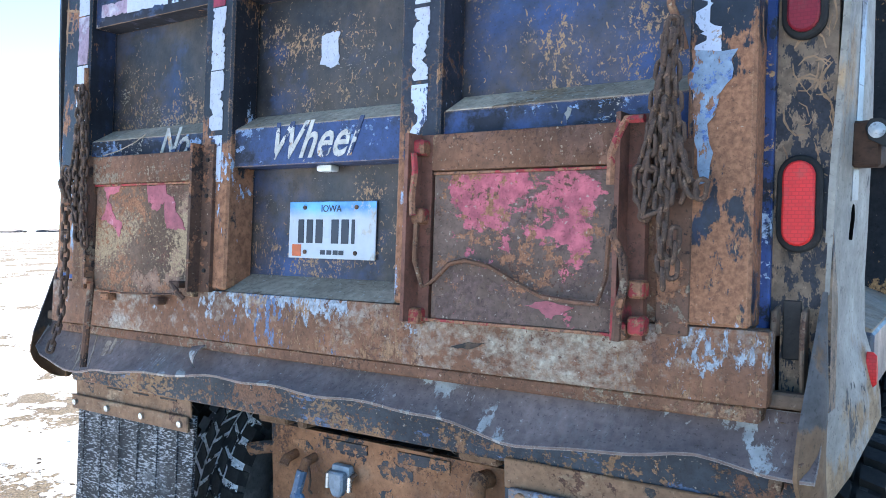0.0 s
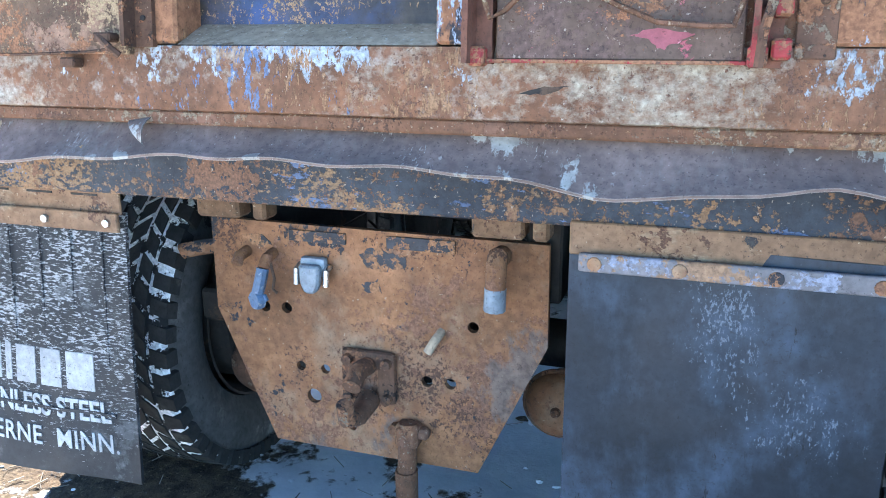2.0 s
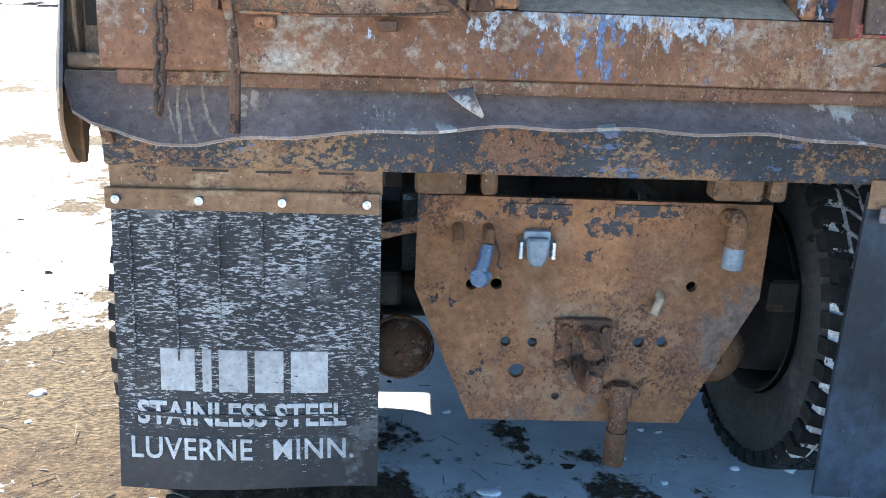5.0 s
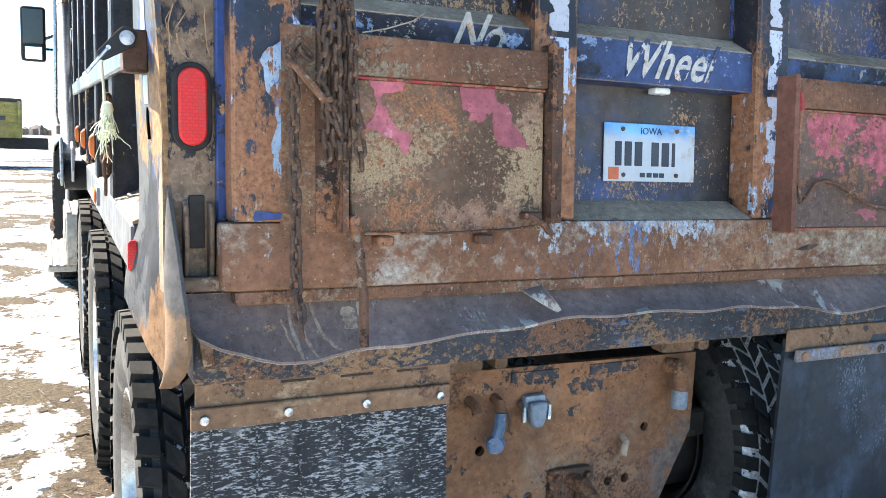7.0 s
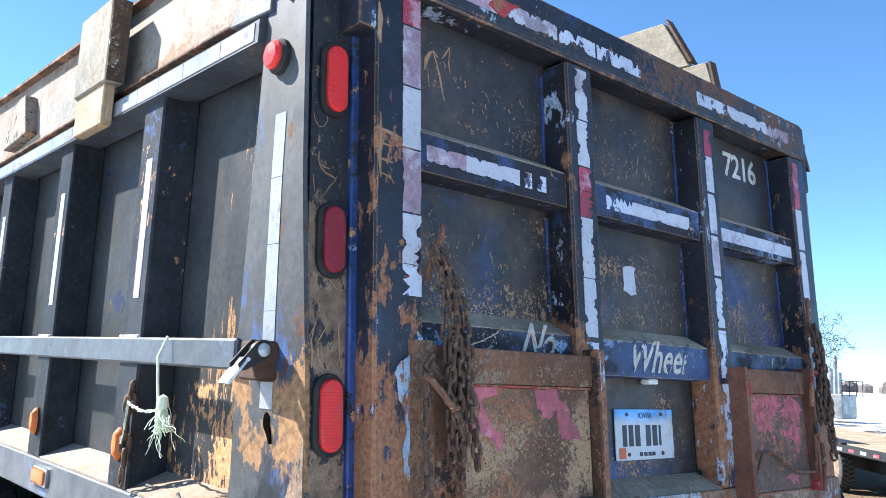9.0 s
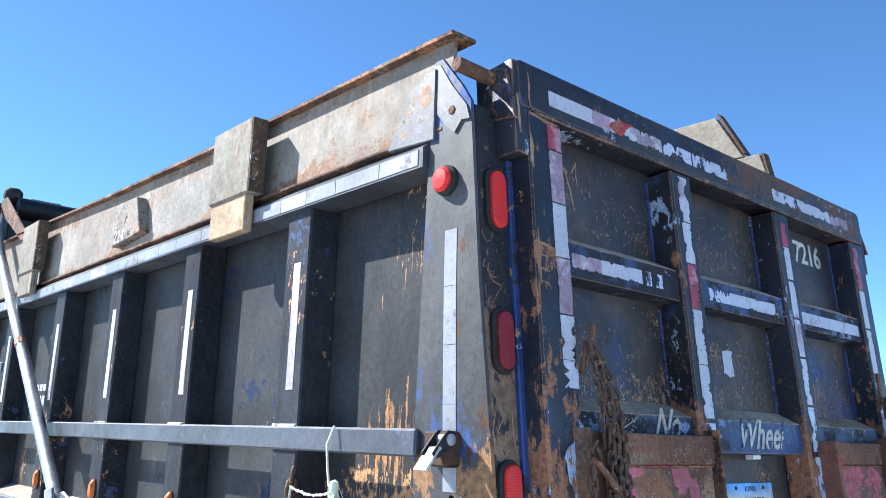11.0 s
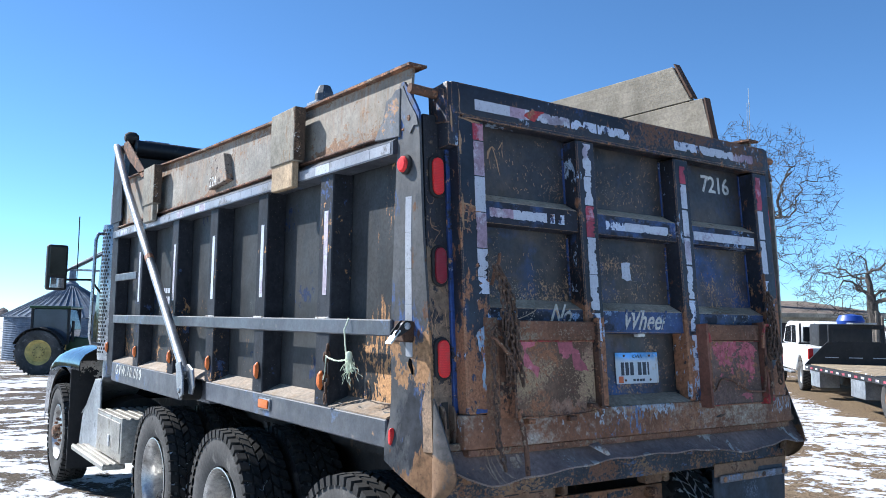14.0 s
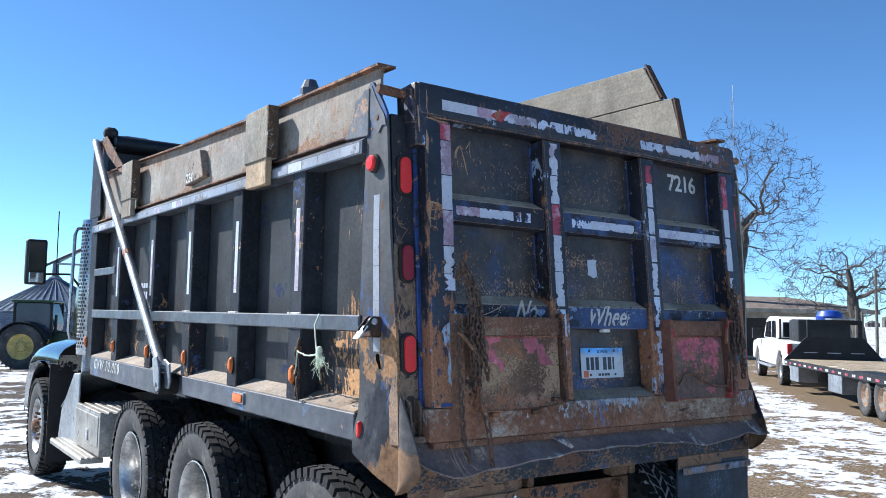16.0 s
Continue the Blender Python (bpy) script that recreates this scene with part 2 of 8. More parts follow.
m_orange = worn("orange_rust_plate", (0.345, 0.158, 0.074), (
    ((0.27, 0.125, 0.066), 4.0, 0.44, 0.76, ONE), ((0.34, 0.235, 0.155), (9.0, 2.0, 1.2), 0.54, 0.90, (1, 1, 0.7), ("z", 0.75, 0.5, 0.06)),
    ((0.24, 0.115, 0.068), (40.0, 3.0, 1.0), 0.57, 0.68, ONE, ("z", 0.72, 0.45, 0.06)),
    ((0.20, 0.140, 0.112), (11.0, 2.4, 1.2), 0.62, 0.86, (1, 1, 0.6), ("z", 0.78, 0.52, 0.13)),
    ((0.040, 0.040, 0.046), (34.0, 5.0, 1.3), 0.71, 0.74, ONE, ("z", 0.72, 0.92, 0.07)),
    (DARK_RUST, (90.0, 4.0, 1.0), 0.655, 0.70, ONE)), 0.82, bump=0.6, dust=((0.46, 0.36, 0.25), -0.01), vary=0.4)
m_hanger = worn("dull_brown_hanger_steel", (0.235, 0.135, 0.078), (((0.32, 0.215, 0.135), (16.0, 3.0, 1.1), 0.52, 0.72, (0.5, 1, 1.2)), (DARK_RUST, (40.0, 4.0, 1.0), 0.62, 0.68, ONE), ((0.05, 0.048, 0.048), (24.0, 4.0, 1.0), 0.67, 0.71, ONE)), 0.85, bump=0.5, dust=(PALE_DUST, 0.01))
m_latch = worn("dusty_brown_latch_iron", (0.185, 0.122, 0.082), ((DARK_RUST, (40.0, 5.0, 1.0), 0.56, 0.64, ONE), ((0.30, 0.215, 0.145), (24.0, 4.0, 1.0), 0.60, 0.68, ONE)), 0.9, bump=0.6)
m_rail_dirt = worn("pale_caked_dirt", (0.50, 0.49, 0.47), (((0.22, 0.19, 0.16), (50.0, 8.0, 1.0), 0.54, 0.60, ONE),), 0.9, bump=0.5)
m_scorch = worn("black_paint_remnant", (0.045, 0.046, 0.054), (((0.33, 0.155, 0.072), (34.0, 8.0, 1.0), 0.50, 0.54, ONE), ((0.12, 0.075, 0.05), (60.0, 8.0, 1.0), 0.56, 0.62, ONE)), 0.7, bump=0.4)
m_drip = worn("dried_pale_drip", (0.42, 0.33, 0.25), (((0.28, 0.20, 0.15), (40.0, 6.0, 1.0), 0.52, 0.66, ONE),), 0.85)
m_patch = worn("scuffed_blue_grey_patch", (0.125, 0.128, 0.135), (((0.10, 0.15, 0.28), (9.0, 4.0, 1.0), 0.52, 0.80, (1, 1, 0.5)), ((0.27, 0.285, 0.31), (12.0, 3.0, 1.0), 0.62, 0.88, (1, 1, 0.6)), ((0.30, 0.175, 0.095), (22.0, 4.0, 1.0), 0.66, 0.72, ONE, ("z", 2.72, 2.9, 0.06)), ((0.07, 0.05, 0.04), (60.0, 6.0, 1.0), 0.68, 0.72, ONE)), 0.5, bump=0.3)
m_door = worn("tan_rust_door", (0.175, 0.105, 0.066), (
    ((0.26, 0.15, 0.10), (12.0, 3.0, 1.0), 0.50, 0.56, ONE),
    ((0.36, 0.25, 0.145), (80.0, 2.6, 0.9), 0.51, 0.63, ONE, ("z", 0.10, 0.24, 0.13), ("z", 0.28, 0.38, -0.20)),
    (DARK_RUST, (80.0, 8.0, 0.7), 0.58, 0.63, ONE), (RUST, (60.0, 4.0, 1.0), 0.60, 0.67, ONE)), 0.85, bump=0.6, dust=((0.50, 0.42, 0.28), 0.03))
m_door_red = worn("brown_door_red_paint", (0.18, 0.115, 0.085), (
    ((0.13, 0.08, 0.065), (20.0, 4.0, 1.0), 0.52, 0.58, ONE),
    ((0.46, 0.115, 0.14), 11.0, 0.60, 0.615, (0.7, 1, 1), ("z", 0.17, 0.3, 0.16), ("x", 0.42, 0.5, 0.12), ("x", 0.78, 0.86, -0.3), ("x", 0.40, 0.41, -0.12)),
    (RUST, (40.0, 5.0, 1.0), 0.60, 0.65, ONE), (DARK_RUST, (80.0, 8.0, 0.8), 0.61, 0.65, ONE)), 0.8, bump=0.5, dust=((0.40, 0.33, 0.26), 0.03))
m_pink = worn("faded_red_paint", (0.47, 0.125, 0.15), ((DARK_RUST, (34.0, 8.0, 1.0), 0.62, 0.65, ONE), ((0.55, 0.22, 0.26), 14.0, 0.58, 0.66, ONE)), 0.6, bump=0.2)
m_red = worn("chipped_red_paint", (0.36, 0.04, 0.042), ((RUST, (30.0, 7.0, 1.0), 0.48, 0.52, ONE), (DARK_RUST, 60.0, 0.57, 0.62, ONE)), 0.65, bump=0.4)
m_red_rust = worn("rust_with_old_red_paint", (0.20, 0.085, 0.055), (((0.30, 0.045, 0.045), (14.0, 4.0, 1.1), 0.56, 0.72, (1, 1, 0.5)), (DARK_RUST, (60.0, 6.0, 1.0), 0.60, 0.68, ONE)), 0.8, bump=0.6)
m_bumper = worn("blue_black_rusted_beam", (0.042, 0.050, 0.064), (
    ((0.10, 0.15, 0.26), (20.0, 4.0, 1.0), 0.60, 0.64, (0.6, 1, 1.4)),
    ((0.25, 0.155, 0.088), (70.0, 2.6, 0.9), 0.57, 0.66, (0.7, 1, 1.1)), ((0.28, 0.155, 0.080), (60.0, 6.0, 0.8), 0.67, 0.71, ONE, ("z", 1.15, 1.085, 0.14)),
    ((0.25, 0.132, 0.068), (50.0, 3.0, 0.9), 0.60, 0.72, ONE, ("x", -0.6, -1.05, 0.06)),
    ((0.17, 0.085, 0.05), (50.0, 5.0, 1.0), 0.61, 0.65, ONE)), 0.75, bump=0.7, dust=((0.44, 0.36, 0.28), 0.03), vary=0.4)
m_apron = worn("scraped_steel_apron", (0.215, 0.160, 0.145), (
    ((0.160, 0.110, 0.094), (8.0, 2.4, 1.0), 0.46, 0.80, (1.4, 1, 0.6)),
    ((0.38, 0.37, 0.345), (6.0, 3.2, 1.3), 0.565, 0.62, (1.5, 1.0, 0.6), ("x", 0.5, 0.9, -0.06), ("x", -0.7, -0.9, -0.08)),
    ((0.22, 0.195, 0.18), (22.0, 3.0, 1.2), 0.62, 0.92, (2.5, 1, 0.35)),
    (TAN_RUST, (30.0, 4.0, 1.0), 0.76, 0.80, ONE, ("z", 1.262, 1.292, 0.18)),
    ((0.36, 0.33, 0.30), (60.0, 5.0, 1.0), 0.69, 0.73, (3, 1, 0.3))), 0.7, 0.0, bump=0.3, spec=0.2, dust=((0.36, 0.32, 0.28), 0.0), chipped=((0.36, 0.32, 0.28), 0.004))
m_side = worn("black_body_paint", (0.050, 0.052, 0.054), (
    ((0.020, 0.035, 0.08), (20.0, 1.6, 1.2), 0.66, 0.74, ONE), ((0.020, 0.0205, 0.022), 3.0, 0.53, 0.83, (1, 1, 0.3)), ((0.060, 0.061, 0.062), (24.0, 1.6, 1.2), 0.62, 0.93, (1, 1, 0.2)),
    ((0.40, 0.215, 0.10), (26.0, 2.5, 0.9), 0.86, 0.885, (1, 2.8, 0.20), ("y", 0.95, 0.7, 0.17), ("z", 2.2, 1.95, 0.13)),
    (TAN_RUST, (30.0, 2.0, 1.0), 0.84, 0.87, (1, 1.4, 0.7), ("y", 0.98, 0.6, 0.16), ("z", 1.80, 1.70, 0.19)),
    ((0.40, 0.37, 0.32), (70.0, 2.0, 1.0), 0.75, 0.78, (1, 2, 0.6))), 0.5, bump=0.12, spec=0.13)
m_stake = worn("grey_black_stake_paint", (0.034, 0.037, 0.044), (
    ((0.060, 0.064, 0.072), 5.0, 0.46, 0.82, (1, 1, 0.4)), ((0.06, 0.09, 0.18), (24.0, 2.0, 1.2), 0.71, 0.76, ONE, ("z", 1.9, 1.5, 0.06)),
    (TAN_RUST, (40.0, 2.0, 1.2), 0.72, 0.75, (1, 1, 0.6), ("z", 1.9, 1.4, 0.06), ("y", 1.4, 0.9, 0.04))), 0.55, bump=0.12, spec=0.08, dust=((0.26, 0.24, 0.21), -0.01))
m_side_post = worn("silver_black_corner_post", (0.066, 0.067, 0.070), (
    ((0.100, 0.100, 0.100), 3.0, 0.46, 0.80, (1, 1, 0.4), ("z", 1.9, 2.4, 0.06)),
    ((0.022, 0.026, 0.034), (7.0, 2.0, 0.7), 0.55, 0.84, (1, 1, 0.4), ("z", 1.62, 1.46, 0.27), ("y", 0.30, 0.37, -0.10)),
    ((0.045, 0.090, 0.22), (12.0, 3.0, 1.0), 0.62, 0.90, (1.2, 1.2, 0.5), ("z", 2.1, 1.8, 0.10), ("y", 0.26, 0.19, 0.06), ("z", 2.62, 2.72, 0.20)),
    ((0.28, 0.155, 0.075), (16.0, 2.4, 0.9), 0.74, 0.78, (1.0, 1, 0.6), ("z", 1.82, 1.72, 0.24), ("z", 1.58, 1.46, -0.30), ("y", 0.20, 0.14, 0.12), ("y", 0.13, 0.105, 0.12)),
    ((0.20, 0.110, 0.056), (8.0, 2.4, 0.9), 0.76, 0.84, (1.0, 1, 0.35), ("z", 1.38, 1.18, 0.26), ("y", 0.30, 0.16, 0.14)),
    ((0.085, 0.045, 0.028), (10.0, 5.0, 1.0), 0.68, 0.78, (1, 1.5, 0.25), ("z", 1.4, 1.2, 0.06), ("y", 0.3, 0.2, 0.06)),
    ((0.15, 0.15, 0.155), (14.0, 3.0, 0.9), 0.68, 0.92, (1, 1, 0.3))), 0.55, bump=0.2, spec=0.25)
m_dusty_post = worn("dust_covered_corner_post", (0.33, 0.30, 0.255), (
    ((0.42, 0.40, 0.36), 4.0, 0.42, 0.76, (1, 1, 0.3)),
    ((0.34, 0.225, 0.13), (9.0, 2.4, 1.0), 0.56, 0.82, (1, 1, 0.5), ("z", 1.5, 1.15, 0.12)),
    ((0.10, 0.095, 0.09), (40.0, 4.0, 1.0), 0.66, 0.72, (1, 1, 0.4))), 0.8, bump=0.3, dust=((0.48, 0.42, 0.33), 0.0))
m_paleflake = worn("flaking_pale_blue_paint", (0.33, 0.43, 0.55), (((0.30, 0.14, 0.075), (26.0, 6.0, 1.2), 0.52, 0.55, (1.4, 1, 0.5)), ((0.12, 0.20, 0.42), (40.0, 5.0, 1.0), 0.60, 0.63, ONE)), 0.6, bump=0.4)
m_tab = worn("tan_bent_tab", (0.205, 0.120, 0.064), (
    ((0.165, 0.092, 0.048), 6.0, 0.42, 0.80, ONE), ((0.085, 0.080, 0.078), (7.0, 3.0, 0.9), 0.62, 0.86, (1, 1, 0.5), ("z", 1.25, 1.29, 0.34)),
    ((0.12, 0.07, 0.045), (70.0, 5.0, 1.0), 0.68, 0.71, ONE)), 0.75, bump=0.35)
m_lightpanel = worn("peeling_black_lamp_panel", (0.024, 0.025, 0.030), (
    ((0.185, 0.125, 0.080), (9.0, 3.0, 0.7), 0.50, 0.70, (1.2, 1, 0.7), ("z", 0.86, 0.70, 0.22), ("z", 0.95, 1.0, -0.10)),
    ((0.25, 0.165, 0.105), (34.0, 6.0, 0.9), 0.62, 0.66, (1.3, 1, 0.8), ("z", 0.86, 0.5, 0.10)),
    ((0.024, 0.025, 0.032), (30.0, 5.0, 1.0), 0.565, 0.585, (1.5, 1, 0.7), ("z", 0.72, 0.80, 0.06), ("z", 0.30, 0.05, -0.05)),
    ((0.03, 0.06, 0.2), 13.0, 0.66, 0.69, ONE)), 0.7, bump=0.7, dust=((0.30, 0.22, 0.15), 0.01))
m_weld = worn("blue_seam", (0.030, 0.065, 0.21), ((NAVY, 8.0, 0.52, 0.58, ONE), (PALE_BLUE, (40.0, 4.0, 1.0), 0.66, 0.70, ONE), (TAN_RUST, (30.0, 4.0, 1.0), 0.66, 0.69, ONE, ("z", 0.5, 0.1, 0.05))), 0.45, bump=0.6, bump_scale=160)
m_sill = worn("blue_grey_steel_sill", (0.072, 0.080, 0.098), (
    ((0.105, 0.108, 0.112), 6.0, 0.50, 0.82, (1, 0.6, 1)), (RUST, 12.0, 0.66, 0.74, ONE), (TAN_RUST, 9.0, 0.64, 0.80, ONE, ("y", 1.2, 0.3, 0.06)), ((0.11, 0.17, 0.30), (9.0, 2.0, 1.2), 0.56, 0.86, ONE)), 0.42, bump=0.2, chipped=((0.15, 0.135, 0.12), 0.005))
m_sandy = worn("dirt_on_sill", (0.34, 0.285, 0.23), (((0.30, 0.19, 0.10), 7.0, 0.5, 0.82, ONE, ("y", 1.2, 0.4, 0.10)), ((0.10, 0.08, 0.06), 40.0, 0.64, 0.7, ONE)), 0.95, bump=0.5)
m_beam = worn("weathered_tan_channel", (0.275, 0.258, 0.225), (
    ((0.235, 0.20, 0.155), 3.0, 0.40, 0.78, (1, 0.5, 1)),
    ((0.22, 0.135, 0.08), (9.0, 1.6, 0.6), 0.56, 0.88, (1, 3.2, 0.16), ("z", 2.80, 2.98, 0.13)),
    ((0.25, 0.165, 0.10), (30.0, 2.6, 1.1), 0.66, 0.80, (1, 1.4, 0.25)),
    ((0.21, 0.115, 0.062), (16.0, 2.4, 0.8), 0.62, 0.76, (1, 0.6, 1), ("z", 2.80, 2.66, 0.24)),
    ((0.20, 0.12, 0.07), (22.0, 3.0, 0.9), 0.66, 0.80, (1, 0.6, 1), ("z", 2.88, 3.00, 0.22)),
    ((0.17, 0.10, 0.06), (70.0, 4.0, 0.9), 0.67, 0.71, (1, 0.6, 1), ("z", 2.90, 2.98, 0.05))), 0.75, bump=0.35)
m_wood_new = worn("fresh_pine", (0.44, 0.32, 0.195), (((0.34, 0.235, 0.135), 9.0, 0.5, 0.62, (6, 1, 0.4)),), 0.75, bump=0.2)
m_wood_old = worn("grey_weathered_boards", (0.27, 0.24, 0.19), (
    ((0.19, 0.165, 0.13), 6.0, 0.46, 0.78, (1, 0.35, 12)), ((0.33, 0.29, 0.225), 3.0, 0.52, 0.84, (1, 0.3, 6)), ((0.06, 0.05, 0.04), 16.0, 0.66, 0.70, (1, 0.25, 5)), ((0.05, 0.04, 0.03), (9.0, 3.0, 1.0), 0.76, 0.79, ONE)), 0.9, bump=0.4)
m_wood_brown = worn("brown_wood_block", (0.085, 0.045, 0.028), (((0.04, 0.022, 0.014), 9.0, 0.5, 0.66, (1, 1, 6)),), 0.85, bump=0.4)
m_whitewood = worn("flaking_white_wood", (0.255, 0.235, 0.19), (((0.20, 0.14, 0.09), 9.0, 0.5, 0.62, (1, 1, 0.35)), ((0.05, 0.045, 0.04), 18.0, 0.62, 0.68, ONE)), 0.85, bump=0.4)
m_tape = worn("white_reflective_tape", (0.49, 0.50, 0.55), (((0.35, 0.31, 0.37), 3.0, 0.52, 0.64, ONE), ((0.20, 0.17, 0.16), 26.0, 0.64, 0.68, ONE)), 0.35, bump=0.1, vary=0.1)
m_tape_worn = worn("flaking_reflective_tape", (0.52, 0.56, 0.66), (((0.05, 0.07, 0.14), (36.0, 9.0, 1.0), 0.60, 0.63, (1, 1, 0.6)), ((0.36, 0.22, 0.14), (60.0, 9.0, 1.0), 0.64, 0.68, ONE)), 0.4, bump=0.2, vary=0.12)
m_tape_dull = worn("dull_grey_tape", (0.29, 0.30, 0.33), (((0.20, 0.205, 0.22), 4.0, 0.5, 0.62, ONE), ((0.15, 0.13, 0.12), 40.0, 0.62, 0.68, ONE)), 0.4, bump=0.1, vary=0.15)
m_tape_red = worn("red_reflective_tape", (0.42, 0.045, 0.07), (((0.45, 0.25, 0.30), 6.0, 0.5, 0.64, ONE),), 0.4, bump=0.1)
m_tape_faded = worn("pink_faded_tape", (0.40, 0.27, 0.33), (((0.45, 0.40, 0.45), 9.0, 0.45, 0.65, ONE), ((0.15, 0.1, 0.1), 30.0, 0.66, 0.7, ONE)), 0.45, bump=0.1)
m_white = worn("brushed_white_lettering", (0.62, 0.62, 0.58), (((0.12, 0.11, 0.12), 30.0, 0.60, 0.66, ONE),), 0.6, bump=0.1)
m_white_worn = worn("flaking_white_lettering", (0.55, 0.52, 0.46), (((0.035, 0.05, 0.11), (26.0, 9.0, 1.0), 0.555, 0.58, (1, 1, 0.7), ("x", -0.25, -0.02, 0.03)), (TAN_RUST, 18.0, 0.60, 0.64, ONE)), 0.6, bump=0.1)
m_flap_white = worn("dirty_white_flap_print", (0.40, 0.41, 0.42), (((0.05, 0.052, 0.056), (90.0, 8.0, 0.4), 0.62, 0.67, (0.55, 1, 2.2)),), 0.7, bump=0.1)
m_ink = plain("dark_ink", (0.03, 0.035, 0.05), 0.5)
m_plate = worn("plate_white", (0.52, 0.55, 0.58), (((0.16, 0.42, 0.78), 3.0, 0.55, 0.95, ONE, ("z", 0.298, 0.345, 0.62)), ((0.50, 0.47, 0.42), 9.0, 0.58, 0.68, (1.3, 1, 0.8), ("x", 0.02, 0.1, 0.05))), 0.35, bump=0.08, vary=0.06, pits=0.0)
m_sticker = plain("orange_sticker", (0.72, 0.16, 0.05), 0.5)
m_chain = worn("rusty_chain", (0.14, 0.085, 0.06), (((0.27, 0.165, 0.105), 30.0, 0.5, 0.64, ONE), ((0.03, 0.02, 0.02), 60.0, 0.56, 0.66, ONE)), 0.75, 0.25, bump=0.5)
m_lens_red = lens("red_lamp_lens", (0.62, 0.030, 0.028), 0.42)
m_lens_dark = lens("dull_red_lens", (0.20, 0.016, 0.026), 0.45)
m_lens_amber = lens("amber_lens", (0.60, 0.15, 0.03), 0.4)
m_rubber = worn("black_rubber", (0.032, 0.031, 0.030), (((0.07, 0.065, 0.06), 7.0, 0.56, 0.72, ONE),), 0.8, bump=0.3, spec=0.25)
m_sidewall = worn("dusty_tyre_sidewall", (0.088, 0.085, 0.082), (((0.16, 0.152, 0.14), 4.0, 0.5, 0.7, ONE), ((0.02, 0.02, 0.02), 12.0, 0.6, 0.7, ONE)), 0.8, bump=0.15, spec=0.25)
m_groove = worn("snow_packed_tread", (0.018, 0.018, 0.019), (((0.86, 0.88, 0.90), (24.0, 6.0, 1.1), 0.44, 0.48, ONE),), 0.85, bump=0.4)
m_groove_dark = worn("dirty_tread_grooves", (0.022, 0.021, 0.020), (((0.70, 0.73, 0.78), (14.0, 4.0, 1.0), 0.62, 0.65, ONE),), 0.9, bump=0.4)
m_flap = worn("salt_speckled_flap", (0.022, 0.024, 0.028), (
    ((0.33, 0.34, 0.355), (85.0, 6.0, 0.25), 0.565, 0.625, (0.55, 1, 2.2), ("z", 0.42, 0.72, 0.05), ("z", 0.42, 0.25, -0.16)),
    ((0.10, 0.105, 0.11), 5.0, 0.5, 0.7, ONE)), 0.7, bump=0.3)
m_flap_blue = worn("scuffed_black_flap", (0.020, 0.027, 0.038), (((0.052, 0.078, 0.115), (7.0, 2.4, 1.5), 0.48, 0.84, (1, 1, 0.5)), ((0.14, 0.17, 0.21), (150.0, 3.0, 1.1), 0.66, 0.78, (1, 1, 0.5)), ((0.02, 0.022, 0.026), 24.0, 0.60, 0.68, (2, 1, 0.4))), 0.55, bump=0.2)
m_steel = worn("bright_steel", (0.55, 0.56, 0.57), (((0.32, 0.31, 0.30), 12.0, 0.55, 0.7, ONE),), 0.3, 0.9, bump=0.1)
m_alu = worn("brushed_aluminium_rim", (0.62, 0.61, 0.59), (((0.44, 0.41, 0.37), 5.0, 0.50, 0.72, ONE),), 0.33, 0.8, bump=0.08)
m_galv = worn("galvanised_steel", (0.42, 0.44, 0.46), (((0.30, 0.32, 0.34), 10.0, 0.5, 0.66, ONE),), 0.45, 0.7, bump=0.1)
m_chassis = worn("greasy_black_chassis", (0.036, 0.030, 0.026), (((0.09, 0.055, 0.035), 7.0, 0.54, 0.68, ONE), ((0.14, 0.13, 0.12), 4.0, 0.62, 0.76, ONE)), 0.75, bump=0.4)
m_cab = worn("black_cab_paint", (0.010, 0.011, 0.015), (((0.06, 0.055, 0.05), 5.0, 0.64, 0.75, ONE),), 0.10, bump=0.03, spec=0.6)
m_black = worn("matt_black_plastic", (0.014, 0.014, 0.015), (((0.05, 0.048, 0.045), 9.0, 0.56, 0.74, ONE),), 0.6, bump=0.15)
m_diamond = worn("ribbed_aluminium_box", (0.40, 0.38, 0.34), (((0.25, 0.23, 0.20), 6.0, 0.5, 0.68, ONE),), 0.5, 0.55, bump=0.25)
m_blueplastic = worn("pale_blue_cap", (0.30, 0.36, 0.42), (((0.16, 0.2, 0.26), 30.0, 0.56, 0.66, ONE),), 0.5)
m_gladblue = worn("blue_air_coupling", (0.11, 0.19, 0.31), (((0.3, 0.32, 0.33), 30.0, 0.55, 0.64, ONE),), 0.5)
m_twine = plain("pale_green_twine", (0.70, 0.78, 0.60), 0.85)
m_tarp = worn("black_vinyl_tarp", (0.012, 0.012, 0.014), (((0.06, 0.055, 0.05), 4.0, 0.58, 0.72, ONE),), 0.5, bump=0.2)


# ---- building helpers ----
def box(bm, x0, x1, y0, y1, z0, z1, bevel=0.004, seg=1, turn=None):
    m = Matrix.Translation(((x0 + x1) / 2, (y0 + y1) / 2, (z0 + z1) / 2)) @ Matrix.Diagonal((abs(x1 - x0), abs(y1 - y0), abs(z1 - z0), 1))
    verts = bmesh.ops.create_cube(bm, size=1, matrix=(turn @ m) if turn else m)["verts"]
    if bevel:
        edges = list({e for v in verts for e in v.link_edges})
        bmesh.ops.bevel(bm, geom=edges, offset=bevel, segments=seg, affect="EDGES", profile=0.6)
    return bm


def boxed(*a, **k):
    return box(bmesh.new(), *a, **k)


